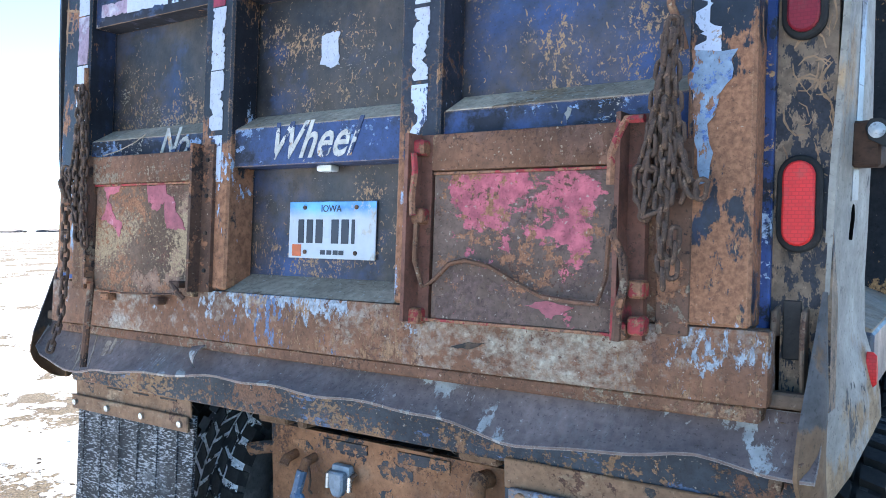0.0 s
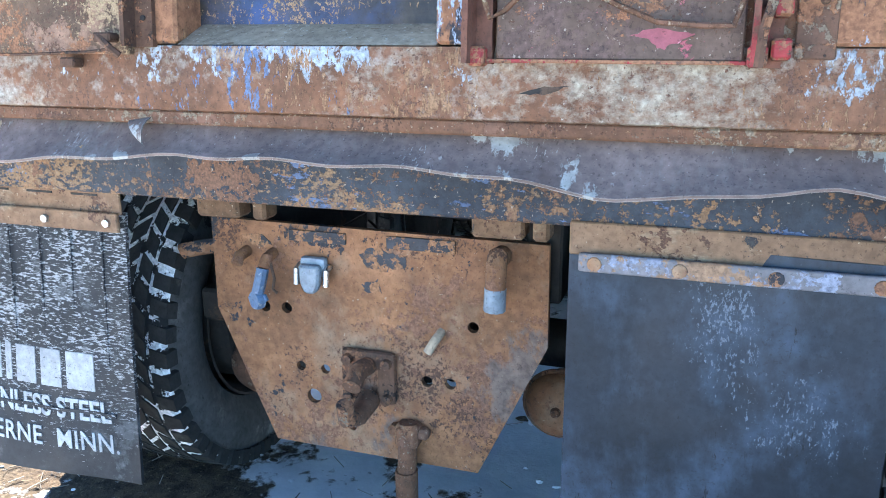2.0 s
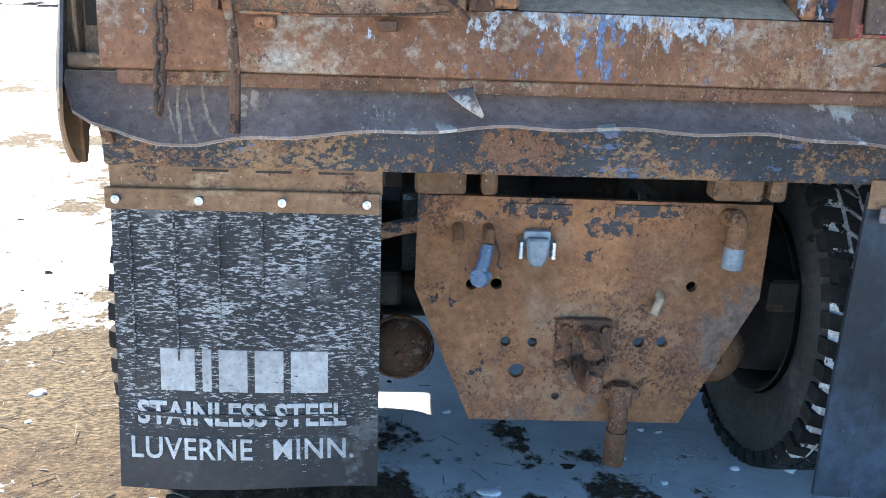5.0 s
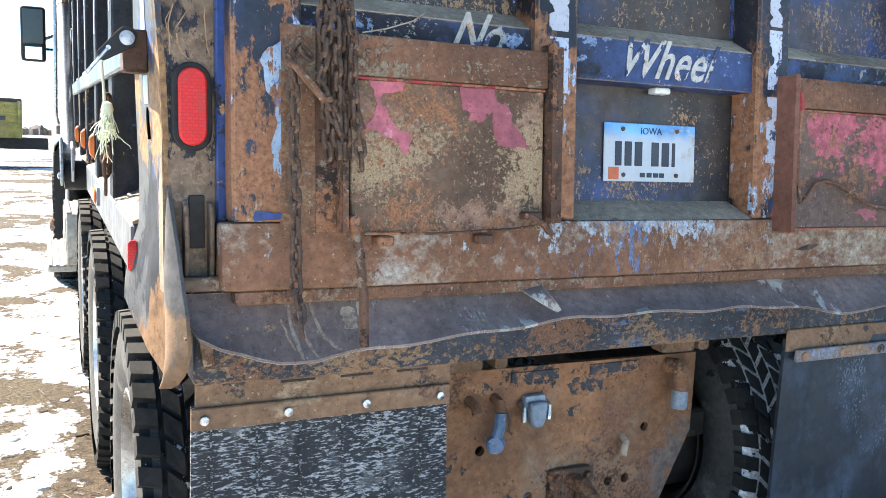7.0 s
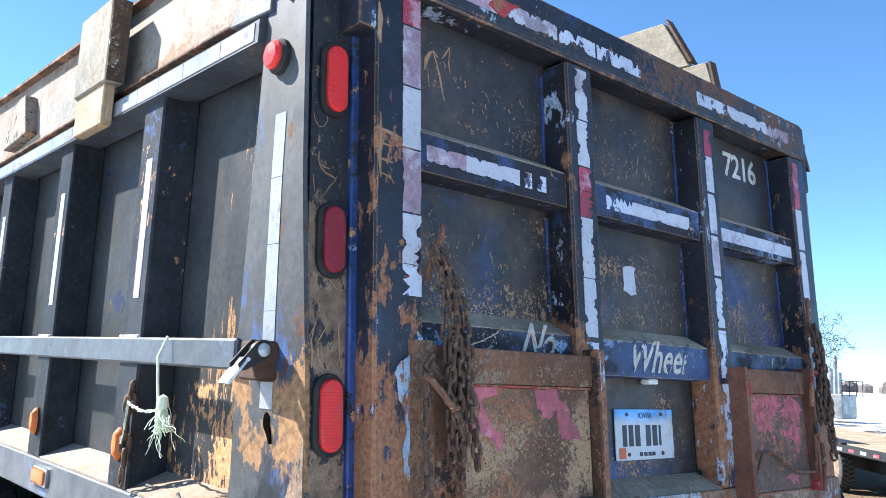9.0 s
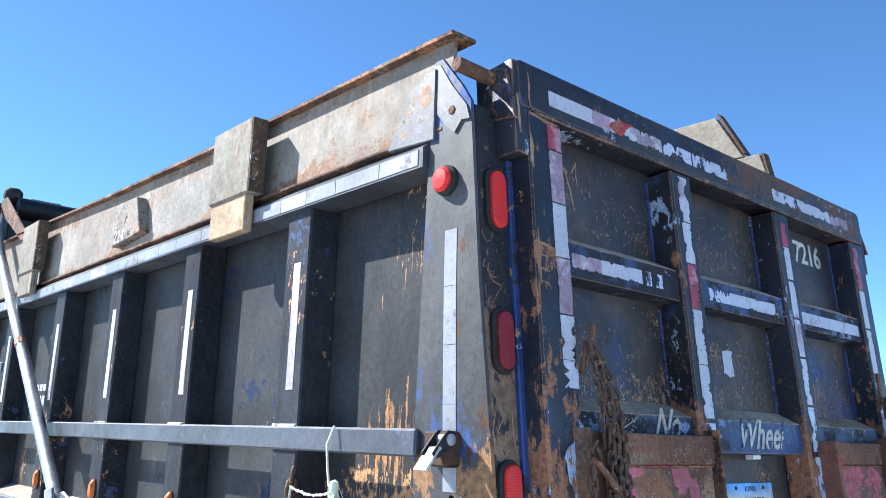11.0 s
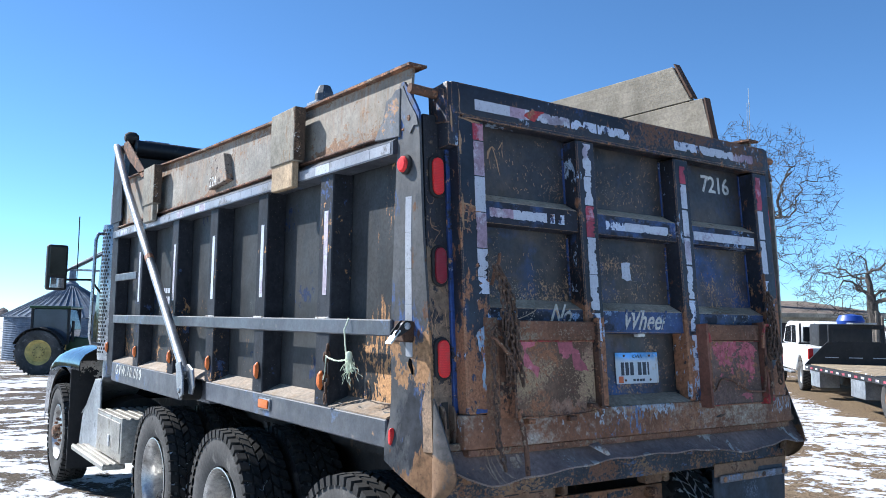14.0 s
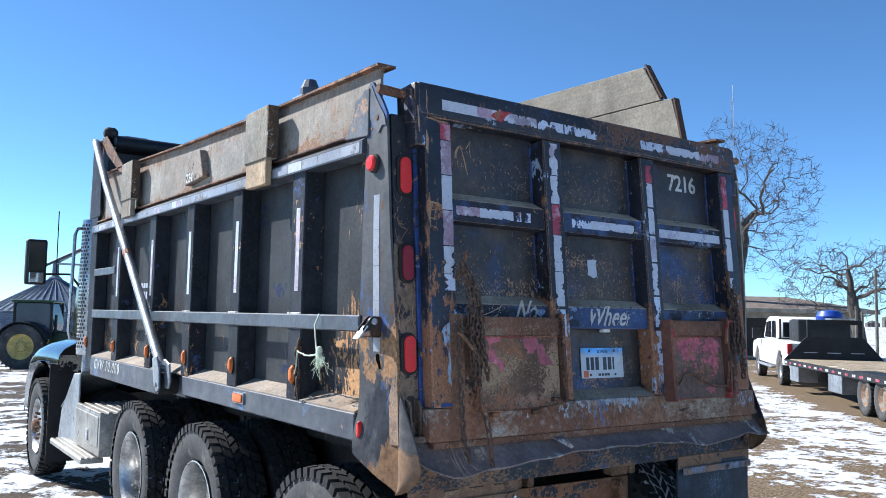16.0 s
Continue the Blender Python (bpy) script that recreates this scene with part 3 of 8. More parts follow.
def prism(bm, pts, axis, a, b, bevel=0.0):
    """The outline pts, in the two axes that are left, drawn out along axis from a to b."""
    def at(p, v):
        return {"x": (v, p[0], p[1]), "y": (p[0], v, p[1]), "z": (p[0], p[1], v)}[axis]
    lower, upper = [bm.verts.new(at(p, a)) for p in pts], [bm.verts.new(at(p, b)) for p in pts]
    n = len(pts)
    faces = [bm.faces.new(lower[::-1]), bm.faces.new(upper)] + [bm.faces.new((lower[i], lower[(i + 1) % n], upper[(i + 1) % n], upper[i])) for i in range(n)]
    bmesh.ops.recalc_face_normals(bm, faces=faces)
    if bevel:
        bmesh.ops.bevel(bm, geom=list({e for f in faces for e in f.edges}), offset=bevel, segments=1, affect="EDGES")
    return bm


def prismed(*a, **k):
    return prism(bmesh.new(), *a, **k)


def tube(bm, pts, r, seg=8, closed=False, r_end=None):
    pts = [Vector(p) for p in pts]
    rings, up = [], Vector((0.13, 0.21, 0.97))
    for i, p in enumerate(pts):
        before, after = pts[i - 1] if (i or closed) else p, pts[(i + 1) % len(pts)] if (i + 1 < len(pts) or closed) else p
        d = (after - before).normalized()
        side = d.cross(up)
        side = side.normalized() if side.length > 1e-4 else d.orthogonal().normalized()
        up = side.cross(d).normalized()
        rad = r if r_end is None else r + (r_end - r) * i / max(1, len(pts) - 1)
        rings.append([bm.verts.new(p + rad * (math.cos(2 * math.pi * k / seg) * side + math.sin(2 * math.pi * k / seg) * up)) for k in range(seg)])
    for i in range(len(rings) if closed else len(rings) - 1):
        a, b = rings[i], rings[(i + 1) % len(rings)]
        for k in range(seg):
            bm.faces.new((a[k], a[(k + 1) % seg], b[(k + 1) % seg], b[k]))
    if not closed:
        bm.faces.new(rings[0][::-1])
        bm.faces.new(rings[-1])
    return bm


def tubed(*a, **k):
    return tube(bmesh.new(), *a, **k)


def lathe(bm, profile, seg=32, m=None, caps=True):
    """The profile (radius, place along x) turned round the x axis."""
    m = m or Matrix()
    rings = [[bm.verts.new(m @ Vector((a, r * math.cos(2 * math.pi * k / seg), r * math.sin(2 * math.pi * k / seg)))) for k in range(seg)] for r, a in profile]
    for a, b in zip(rings, rings[1:]):
        for k in range(seg):
            bm.faces.new((a[k], a[(k + 1) % seg], b[(k + 1) % seg], b[k]))
    for ring, (r, _) in ((rings[0], profile[0]), (rings[-1], profile[-1])):
        if caps and r > 0.0005:
            bm.faces.new(ring)
    bmesh.ops.recalc_face_normals(bm, faces=bm.faces[:])
    return bm


def lathed(*a, **k):
    return lathe(bmesh.new(), *a, **k)


def sheet(rows, thick, up=(0, 0, 1)):
    """A sheet of metal over rows of points, thick along up."""
    bm = bmesh.new()
    up = Vector(up) * thick
    top = [[bm.verts.new(p) for p in row] for row in rows]
    low = [[bm.verts.new(Vector(p) - up) for p in row] for row in rows]
    nr, nc = len(rows), len(rows[0])
    for i in range(nr - 1):
        for j in range(nc - 1):
            bm.faces.new((top[i][j], top[i][j + 1], top[i + 1][j + 1], top[i + 1][j]))
            bm.faces.new((low[i][j], low[i + 1][j], low[i + 1][j + 1], low[i][j + 1]))
    rim = [(0, j) for j in range(nc)] + [(i, nc - 1) for i in range(1, nr)] + [(nr - 1, j) for j in range(nc - 2, -1, -1)] + [(i, 0) for i in range(nr - 2, 0, -1)]
    for k, (i, j) in enumerate(rim):
        i2, j2 = rim[(k + 1) % len(rim)]
        bm.faces.new((top[i][j], low[i][j], low[i2][j2], top[i2][j2]))
    bmesh.ops.recalc_face_normals(bm, faces=bm.faces[:])
    return bm


def text_bm(words, size, m, shear=0.0, thick=0.001, spacing=1.0, bold=0.0):
    """Letters of the built-in font as flat pieces, centred, laid by m from their own xy plane."""
    data = bpy.data.curves.new("letters", "FONT")
    data.body, data.size, data.align_x, data.align_y, data.shear, data.extrude, data.space_character = words, size, "CENTER", "CENTER", shear, thick, spacing
    data.resolution_u, data.offset = 3, bold
    ob = new("letters", data)
    mesh = bpy.data.meshes.new_from_object(ob.evaluated_get(bpy.context.evaluated_depsgraph_get()))
    bm = bmesh.new()
    bm.from_mesh(mesh)
    bpy.data.objects.remove(ob)
    bpy.data.meshes.remove(mesh)
    bm.transform(m)
    return bm


def part(name, bm, material, parent, label="", smooth=False, m=None):
    mesh = bpy.data.meshes.new(name)
    bm.to_mesh(mesh)
    bm.free()
    mesh.materials.append(material)
    if smooth:
        mesh.polygons.foreach_set("use_smooth", [True] * len(mesh.polygons))
        mesh.set_sharp_from_angle(angle=radians(38))
    ob = new(name, mesh)
    ob.parent = parent
    if m is not None:
        ob.matrix_basis = m
    return tagged(ob, label)


def letters(bm, material, parent, label=""):
    """Each letter of a word as a piece of its own."""
    bmesh.ops.remove_doubles(bm, verts=bm.verts[:], dist=1e-5)
    left = set(bm.verts)
    while left:
        group, todo = set(), [left.pop()]
        while todo:
            v = todo.pop()
            group.add(v)
            for e in v.link_edges:
                o = e.other_vert(v)
                if o in left:
                    left.remove(o)
                    todo.append(o)
        one, twin = bmesh.new(), {}
        for v in group:
            twin[v] = one.verts.new(v.co)
        for f in {f for v in group for f in v.link_faces}:
            one.faces.new([twin[v] for v in f.verts])
        part("letter", one, material, parent, label)
    bm.free()


def again(ob, m, parent=None):
    """Another piece on the same mesh."""
    other = new(ob.name.split(".")[0], ob.data)
    other.parent = parent or ob.parent
    other.matrix_basis = m
    return other


def thing(name, m, label, category, group="", kind=""):
    ob = new(name)
    ob.matrix_basis = m
    ob.empty_display_size = 0.2
    return tagged(ob, label, category, group, kind)


def solid(name, bm, material, label, category, group="", kind="", smooth=False, m=None):
    ob = part(name, bm, material, None, label, smooth, m)
    return tagged(ob, "", category, group, kind)


def ragged(x0, x1, z0, z1, y, seed, rag=0.006, step=0.02, thick=0.0012, chew=0.0):
    """A strip of film whose edges are torn."""
    rnd = random.Random(seed)
    pts = []
    long_x = abs(x1 - x0) > abs(z1 - z0)
    n = max(2, int(max(abs(x1 - x0), abs(z1 - z0)) / step))
    lo, hi, long = [], [], max(abs(x1 - x0), abs(z1 - z0))
    for i in range(n + 1):
        f = i / n
        a, b = [rag * 0.35 * rnd.random() + 2.4 * chew * max(0.0, noise.noise((f * long * 24, seed * 3.7 + k, 0.3)) + 0.55 * noise.noise((f * long * 75, seed * 1.9, k + 0.6)) + 0.35 * noise.noise((f * long * 210, k + 4.4, seed * 0.7)) - 0.05) for k in (0.0, 9.3)]
        jog = (rnd.random() - 0.5) * step * 0.7 if 0 < i < n else 0
        if long_x:
            lo.append((x0 + f * (x1 - x0) + jog, z0 + min(a, (z1 - z0) * 0.45)))
            hi.append((x0 + f * (x1 - x0) - jog, z1 - min(b, (z1 - z0) * 0.45)))
        else:
            lo.append((x0 + min(a, (x1 - x0) * 0.45), z0 + f * (z1 - z0) + jog))
            hi.append((x1 - min(b, (x1 - x0) * 0.45), z0 + f * (z1 - z0) - jog))
    bm = bmesh.new()
    va, vb = [bm.verts.new((p[0], y, p[1])) for p in lo], [bm.verts.new((p[0], y, p[1])) for p in hi]
    for i in range(n):
        bm.faces.new((va[i], va[i + 1], vb[i + 1], vb[i]))
    bmesh.ops.recalc_face_normals(bm, faces=bm.faces[:])
    got = bmesh.ops.extrude_face_region(bm, geom=bm.faces[:])
    bmesh.ops.translate(bm, verts=[v for v in got["geom"] if isinstance(v, bmesh.types.BMVert)], vec=(0, -thick, 0))
    bmesh.ops.recalc_face_normals(bm, faces=bm.faces[:])
    return bm


def ribbon(bm, pts, width, y, rnd, thick=0.0009):
    """A scratch through paint: a thin strip of uneven width along pts, in the xz plane at y."""
    left, right = [], []
    n = len(pts)
    for i, p in enumerate(pts):
        a, b = Vector(pts[max(0, i - 1)]), Vector(pts[min(n - 1, i + 1)])
        d = (b - a).normalized()
        w = width * (0.35 + 0.65 * rnd.random()) * (0.45 if i in (0, n - 1) else 1.0) * 0.5
        left.append((p[0] - d.y * w, p[1] + d.x * w))
        right.append((p[0] + d.y * w, p[1] - d.x * w))
    top = [bm.verts.new((q[0], y - thick, q[1])) for q in left], [bm.verts.new((q[0], y - thick, q[1])) for q in right]
    low = [bm.verts.new((q[0], y, q[1])) for q in left], [bm.verts.new((q[0], y, q[1])) for q in right]
    for i in range(n - 1):
        bm.faces.new((top[0][i], top[0][i + 1], top[1][i + 1], top[1][i]))
        bm.faces.new((top[0][i + 1], top[0][i], low[0][i], low[0][i + 1]))
        bm.faces.new((top[1][i], top[1][i + 1], low[1][i + 1], low[1][i]))
    return bm


def scrapes(x0, x1, z0, z1, y, n, seed, size=0.035, width=0.007):
    """Many short curling scratches over a patch."""
    rnd = random.Random(seed)
    bm = bmesh.new()
    for k in range(n):
        x, z, a = rnd.uniform(x0, x1), z0 + (z1 - z0) * rnd.random() ** 1.25, rnd.uniform(0, 2 * math.pi)
        turn, pts = rnd.uniform(-0.75, 0.75), []
        for j in range(rnd.randint(3, 6)):
            if x0 < x < x1:
                pts.append((x, z))
            a += turn + rnd.uniform(-0.4, 0.4)
            x, z = x + math.cos(a) * size * 0.3, z + math.sin(a) * size * 0.42
        if len(pts) > 2:
            ribbon(bm, pts, width * rnd.uniform(0.5, 1.4), y, rnd)
    bmesh.ops.recalc_face_normals(bm, faces=bm.faces[:])
    return bm


def flake(pts, y, seed, thick=0.0012, jag=0.006, cuts=4):
    """A patch of old paint: the outline pts roughened."""
    rnd = random.Random(seed)
    out = []
    for (ax, az), (bx, bz) in zip(pts, pts[1:] + pts[:1]):
        for k in range(cuts):
            f = k / cuts
            out.append((ax + (bx - ax) * f + (rnd.random() - 0.5) * jag * 2, az + (bz - az) * f + (rnd.random() - 0.5) * jag * 2))
    return prismed(out, "y", y - thick, y)


# ---- ground ----
def ground_height(x, y):
    z = -0.017 * max(0.0, -x - 6.0)
    z -= 0.025 * max(0.0, y - 9.0) * min(1.0, max(0.0, (14.0 - x) / 8.0))
    far = min(1.0, max(0.0, (math.hypot(x, y) - 25) / 60))
    z += 0.035 * noise.noise((x * 0.35, y * 0.35, 1.7)) + 0.02 * noise.noise((x * 1.4, y * 1.4, 4.2)) + 0.9 * far * noise.noise((x * 0.012, y * 0.012, 7.7))
    under = math.exp(-((x / 2.2) ** 2) - (max(0.0, abs(y - 3.5) - 4.5) / 1.5) ** 2)
    return z * (1 - 0.8 * under) - 0.005


def graded(centre, fine, n_fine, growth, limit):
    out, step, v = [centre], fine, centre
    for i in range(400):
        if i > n_fine:
            step *= growth
        v += step
        out.append(v)
        if v - centre > limit:
            break
    return [2 * centre - v for v in out[:0:-1]] + out


def build_ground():
    xs, ys = graded(-0.5, 0.085, 62, 1.055, 1600.0), graded(1.0, 0.085, 70, 1.055, 1600.0)
    verts = [(x, y, ground_height(x, y)) for y in ys for x in xs]
    n = len(xs)
    faces = [(j * n + i, j * n + i + 1, j * n + n + i + 1, j * n + n + i) for j in range(len(ys) - 1) for i in range(n - 1)]
    mesh = bpy.data.meshes.new("ground")
    mesh.from_pydata(verts, [], faces)
    mesh.polygons.foreach_set("use_smooth", [True] * len(mesh.polygons))
    m = bpy.data.materials.new("snowy_farmyard")
    m.use_nodes = True
    nt = m.node_tree
    bsdf = nt.nodes["Principled BSDF"]
    soil = mix(nt, spread(nt, grain(nt, 16.0), 0.38, 0.62), (0.022, 0.015, 0.011), (0.085, 0.060, 0.040))
    straw = mix(nt, spread(nt, grain(nt, 40.0, (1, 2.6, 1), shift=2.0), 0.42, 0.62), (0.032, 0.025, 0.018), (0.135, 0.105, 0.07))
    pile = calc(nt, "ADD", grain(nt, 0.9, shift=6.0), calc(nt, "MULTIPLY", along(nt, "x", -1.0, -2.6), 0.14))
    earth = mix(nt, spread(nt, pile, 0.47, 0.60), soil, straw)
    earth = mix(nt, spread(nt, grain(nt, 70.0, shift=9.0), 0.58, 0.70), earth, (0.16, 0.125, 0.08))
    grass = mix(nt, spread(nt, grain(nt, 30.0, shift=12.0), 0.4, 0.62), (0.075, 0.050, 0.030), (0.26, 0.19, 0.115))
    earth = mix(nt, along(nt, "x", 2.6, 4.2), earth, grass)
    drift = calc(nt, "ADD", calc(nt, "MULTIPLY", grain(nt, 0.42, shift=11.0, detail=3.0), 0.62), calc(nt, "ADD", calc(nt, "MULTIPLY", grain(nt, 3.4, (1, 0.8, 1), shift=1.0, detail=10.0), 0.42), calc(nt, "MULTIPLY", grain(nt, 20.0, shift=2.2, detail=8.0), 0.17)))
    open_field = calc(nt, "MULTIPLY", along(nt, "x", -1.4, -5.0), 0.060)
    drift = calc(nt, "ADD", drift, open_field)
    patch = calc(nt, "MULTIPLY", calc(nt, "MULTIPLY", along(nt, "x", -0.52, -0.16), along(nt, "x", 1.3, 0.8)), calc(nt, "MULTIPLY", along(nt, "y", 0.25, 0.55), along(nt, "y", 4.0, 2.0)))
    drift = calc(nt, "ADD", drift, calc(nt, "MULTIPLY", patch, calc(nt, "ADD", calc(nt, "MULTIPLY", grain(nt, 3.0, shift=14.0, detail=7.0), 0.55), -0.165)))
    # the open snow between the truck and the trailer, the bare grass under the trailer, the fields beyond, and unseen
    # extra snow behind, added to bounce light onto the gate
    at = nt.nodes.new("ShaderNodeSeparateXYZ")
    nt.links.new(coords(nt), at.inputs[0])
    edge = calc(nt, "ADD", calc(nt, "SUBTRACT", calc(nt, "MULTIPLY", at.outputs[0], 0.716), calc(nt, "MULTIPLY", at.outputs[1], 0.698)), calc(nt, "MULTIPLY", grain(nt, 0.7, shift=8.8), 1.6))
    right_side = along(nt, "x", 3.0, 4.5)
    snowy = calc(nt, "MULTIPLY", along(nt, "x", 7.6, 9.6), spread(nt, edge, 6.2, 5.7))
    drift = calc(nt, "ADD", drift, calc(nt, "MULTIPLY", snowy, 0.085))
    drift = calc(nt, "ADD", drift, calc(nt, "MULTIPLY", right_side, calc(nt, "ADD", calc(nt, "MULTIPLY", grain(nt, 5.5, shift=13.0, detail=5.0), 0.44), -0.250)))
    drift = calc(nt, "SUBTRACT", drift, calc(nt, "MULTIPLY", calc(nt, "MULTIPLY", right_side, spread(nt, edge, 6.0, 6.4)), calc(nt, "MULTIPLY", spread(nt, edge, 12.0, 10.0), 0.16)))
    drift = calc(nt, "ADD", drift, calc(nt, "MULTIPLY", calc(nt, "MULTIPLY", along(nt, "x", 20.0, 24.0), along(nt, "y", 12.0, 16.0)), 0.10))
    drift = calc(nt, "SUBTRACT", drift, calc(nt, "MULTIPLY", along(nt, "x", -16.0, -45.0), 0.085))
    drift = calc(nt, "ADD", drift, calc(nt, "MULTIPLY", along(nt, "y", -2.6, -4.2), 0.055))
    snow_mask = spread(nt, drift, 0.602, 0.632)
    snow = mix(nt, spread(nt, grain(nt, 6.0, shift=4.0), 0.3, 0.7), (0.50, 0.52, 0.55), (0.71, 0.725, 0.745))
    nt.links.new(mix(nt, snow_mask, earth, snow), bsdf.inputs["Base Color"])
    nt.links.new(spread(nt, snow_mask, 0.0, 1.0, 0.95, 0.55), bsdf.inputs["Roughness"])
    bsdf.inputs["Specular IOR Level"].default_value = 0.25
    height = calc(nt, "ADD", calc(nt, "MULTIPLY", grain(nt, 38.0, shift=3.0), calc(nt, "SUBTRACT", 0.75, calc(nt, "MULTIPLY", snow_mask, 0.62))), calc(nt, "MULTIPLY", snow_mask, 0.9))
    bp = nt.nodes.new("ShaderNodeBump")
    bp.inputs["Strength"].default_value, bp.inputs["Distance"].default_value = 0.8, 0.03
    nt.links.new(height, bp.inputs["Height"])
    nt.links.new(bp.outputs[0], bsdf.inputs["Normal"])
    mesh.materials.append(m)
    return tagged(new("ground", mesh), "trodden farmyard ground of mud, straw and melting snow", "ground", "", "structure")


build_ground()

# ---- dump truck ----
truck = thing("dump_truck", Matrix(), "battered black and blue dump truck, rusty tailgate, parked on snowy mud", "truck")
LEAN = 0.0875
gate_m = Matrix.Translation((0, 0, 1.35)) @ Matrix.Rotation(-math.atan(LEAN), 4, "X")


def build_tailgate():
    """Inside the gate: x across, y inwards from its face, z up from 1.35 m above the ground."""
    gate = part("tailgate", boxed(-1.11, 1.11, 0.10, 0.112, -0.03, 1.50, 0.002), m_skin, truck, "black and blue steel tailgate, rusted in its lower half", m=gate_m)
    beam = bmesh.new()
    box(beam, -1.155, 1.125, 0.0, 0.15, 1.385, 1.535, 0.016, 2)
    box(beam, -1.10, 1.10, -0.006, 0.02, 1.372, 1.388, 0.004)
    part("top_beam", beam, m_post, gate, "black and rust top tube", True)
    for s, x0, x1 in ((-1, -1.175, -1.105), (1, 1.10, 1.145)):
        part("end_block", boxed(x0, x1, 0.004, 0.155, 1.24, 1.53, 0.012, 2), m_post, gate, "", True)
    for x0, x1 in ((-1.127, -0.985), (0.975, 1.10)):
        part("edge_post", boxed(x0, x1, 0.0, 0.10, 0.097, 1.372, 0.006), m_edge, gate)
    for x0, x1 in ((-0.422, -0.302), (0.284, 0.402)):
        part("post", boxed(x0, x1, 0.0, 0.10, 0.098, 1.372, 0.007), m_post, gate, "dark post streaked with rust")
    bays = ((-0.985, -0.422), (-0.302, 0.284), (0.402, 0.975))
    for x0, x1 in bays:
        part("cross_rail", prismed([(0.02, 0.918), (0.02, 1.018), (0.10, 1.065), (0.10, 0.918)], "x", x0, x1), m_member, gate, "blue cross rail")
        part("ledge_dirt", sheet([[(x, 0.0215, 1.0205) for x in (x0 + 0.004, x1 - 0.004)], [(x, 0.0985, 1.0662) for x in (x0 + 0.004, x1 - 0.004)]], 0.002), m_ledge, gate)
        part("cross_rail", prismed([(0.02, 0.441), (0.02, 0.545), (0.10, 0.592), (0.10, 0.441)], "x", x0, x1), m_member, gate, "blue cross rail")
        part("ledge_dirt", sheet([[(x, 0.0215, 0.548) for x in (x0 + 0.004, x1 - 0.004)], [(x, 0.0985, 0.5932) for x in (x0 + 0.004, x1 - 0.004)]], 0.003), m_ledge, gate)
        part("weld_seam", tubed([(x1 - 0.004, 0.098, 0.6), (x1 - 0.004, 0.098, 0.9)], 0.006, 6), m_weld, gate)
        part("weld_seam", tubed([(x1 - 0.004, 0.098, 1.07), (x1 - 0.004, 0.098, 1.37)], 0.006, 6), m_weld, gate)
    # the recess of the plate
    part("recess_sill", prismed([(0.003, 0.096), (0.10, 0.144), (0.10, 0.096)], "x", -0.302, 0.284), m_ledge, gate, "sill grey with dust")
    # bottom rail
    rail = bmesh.new()
    box(rail, -1.15, 1.135, 0.0, 0.11, -0.045, 0.096, 0.012, 2)
    part("bottom_rail", rail, m_rail, gate, "rusty bottom rail with flaking pale paint", True)
    part("toe_strip", boxed(-1.12, 1.12, 0.012, 0.10, -0.075, -0.044, 0.005), m_rust, gate)
    gash = flake([(0.45, 0.006), (0.50, 0.022), (0.55, 0.024), (0.50, 0.008)], -0.001, 5, 0.002, 0.002)
    part("gash", gash, m_chassis, gate, "dark torn gash")
    for x0, x1 in ((-0.985, -0.422), (0.402, 0.975)):
        part("backing_plate", boxed(x0, x1, 0.006, 0.10, 0.096, 0.44, 0.002), m_rust, gate)
    part("paint_flake", flake([(-1.085, 0.098), (-1.0, 0.104), (-0.985, 0.122), (-1.04, 0.116), (-1.085, 0.118)], -0.0022, 77, 0.0012, 0.002), m_weld, gate, "blue paint left on the post's foot")
    for pts, n in (([(-1.07, 0.44), (-1.03, 0.46), (-1.0, 0.52), (-0.985, 0.46), (-0.995, 0.36), (-1.0, 0.26), (-1.02, 0.17), (-1.05, 0.20), (-1.035, 0.32), (-1.06, 0.38)], 78), ([(0.985, 0.62), (1.06, 0.61), (1.05, 0.54), (1.02, 0.48), (1.025, 0.40), (1.0, 0.34), (0.99, 0.45), (0.98, 0.55)], 79)):
        part("paint_flake", flake(pts, -0.0022, n, 0.0012, 0.007), m_paleflake, gate, "flaking pale blue paint")
    # left door
    left = part("coal_door", boxed(-0.885, -0.41, -0.020, 0.004, 0.074, 0.396, 0.003), m_door, gate, "tan rusted sliding door with pink paint flakes")
    part("door_lintel", boxed(-0.895, -0.405, -0.032, 0.004, 0.402, 0.488, 0.008, 2), m_rust, gate, "brown rusty lintel bar", True)
    part("door_edge", boxed(-0.888, -0.41, -0.026, -0.018, 0.395, 0.401, 0.001), m_red, gate)
    part("door_guide", prismed([(-0.898, 0.01), (-0.898, -0.045), (-0.910, -0.045), (-0.910, -0.002), (-0.955, -0.002), (-0.955, 0.01)], "z", 0.075, 0.49), m_rust_dark, gate)
    guide = prismed([(-0.405, 0.01), (-0.405, -0.05), (-0.395, -0.05), (-0.395, -0.012), (-0.352, -0.012), (-0.352, 0.01)], "z", 0.09, 0.505)
    part("door_guide", guide, m_rust_dark, gate)
    for z in (0.15, 0.255, 0.36, 0.46):
        part("bolt", lathed([(0.0001, -0.004), (0.006, -0.003), (0.006, 0.004)], 8, Matrix.Translation((-0.373, -0.014, z)) @ Matrix.Rotation(radians(90), 4, "Z")), m_chassis, gate)
    part("side_plate", boxed(-1.03, -0.955, -0.004, 0.004, 0.07, 0.50, 0.002), m_rust, gate, "flat brown plate")
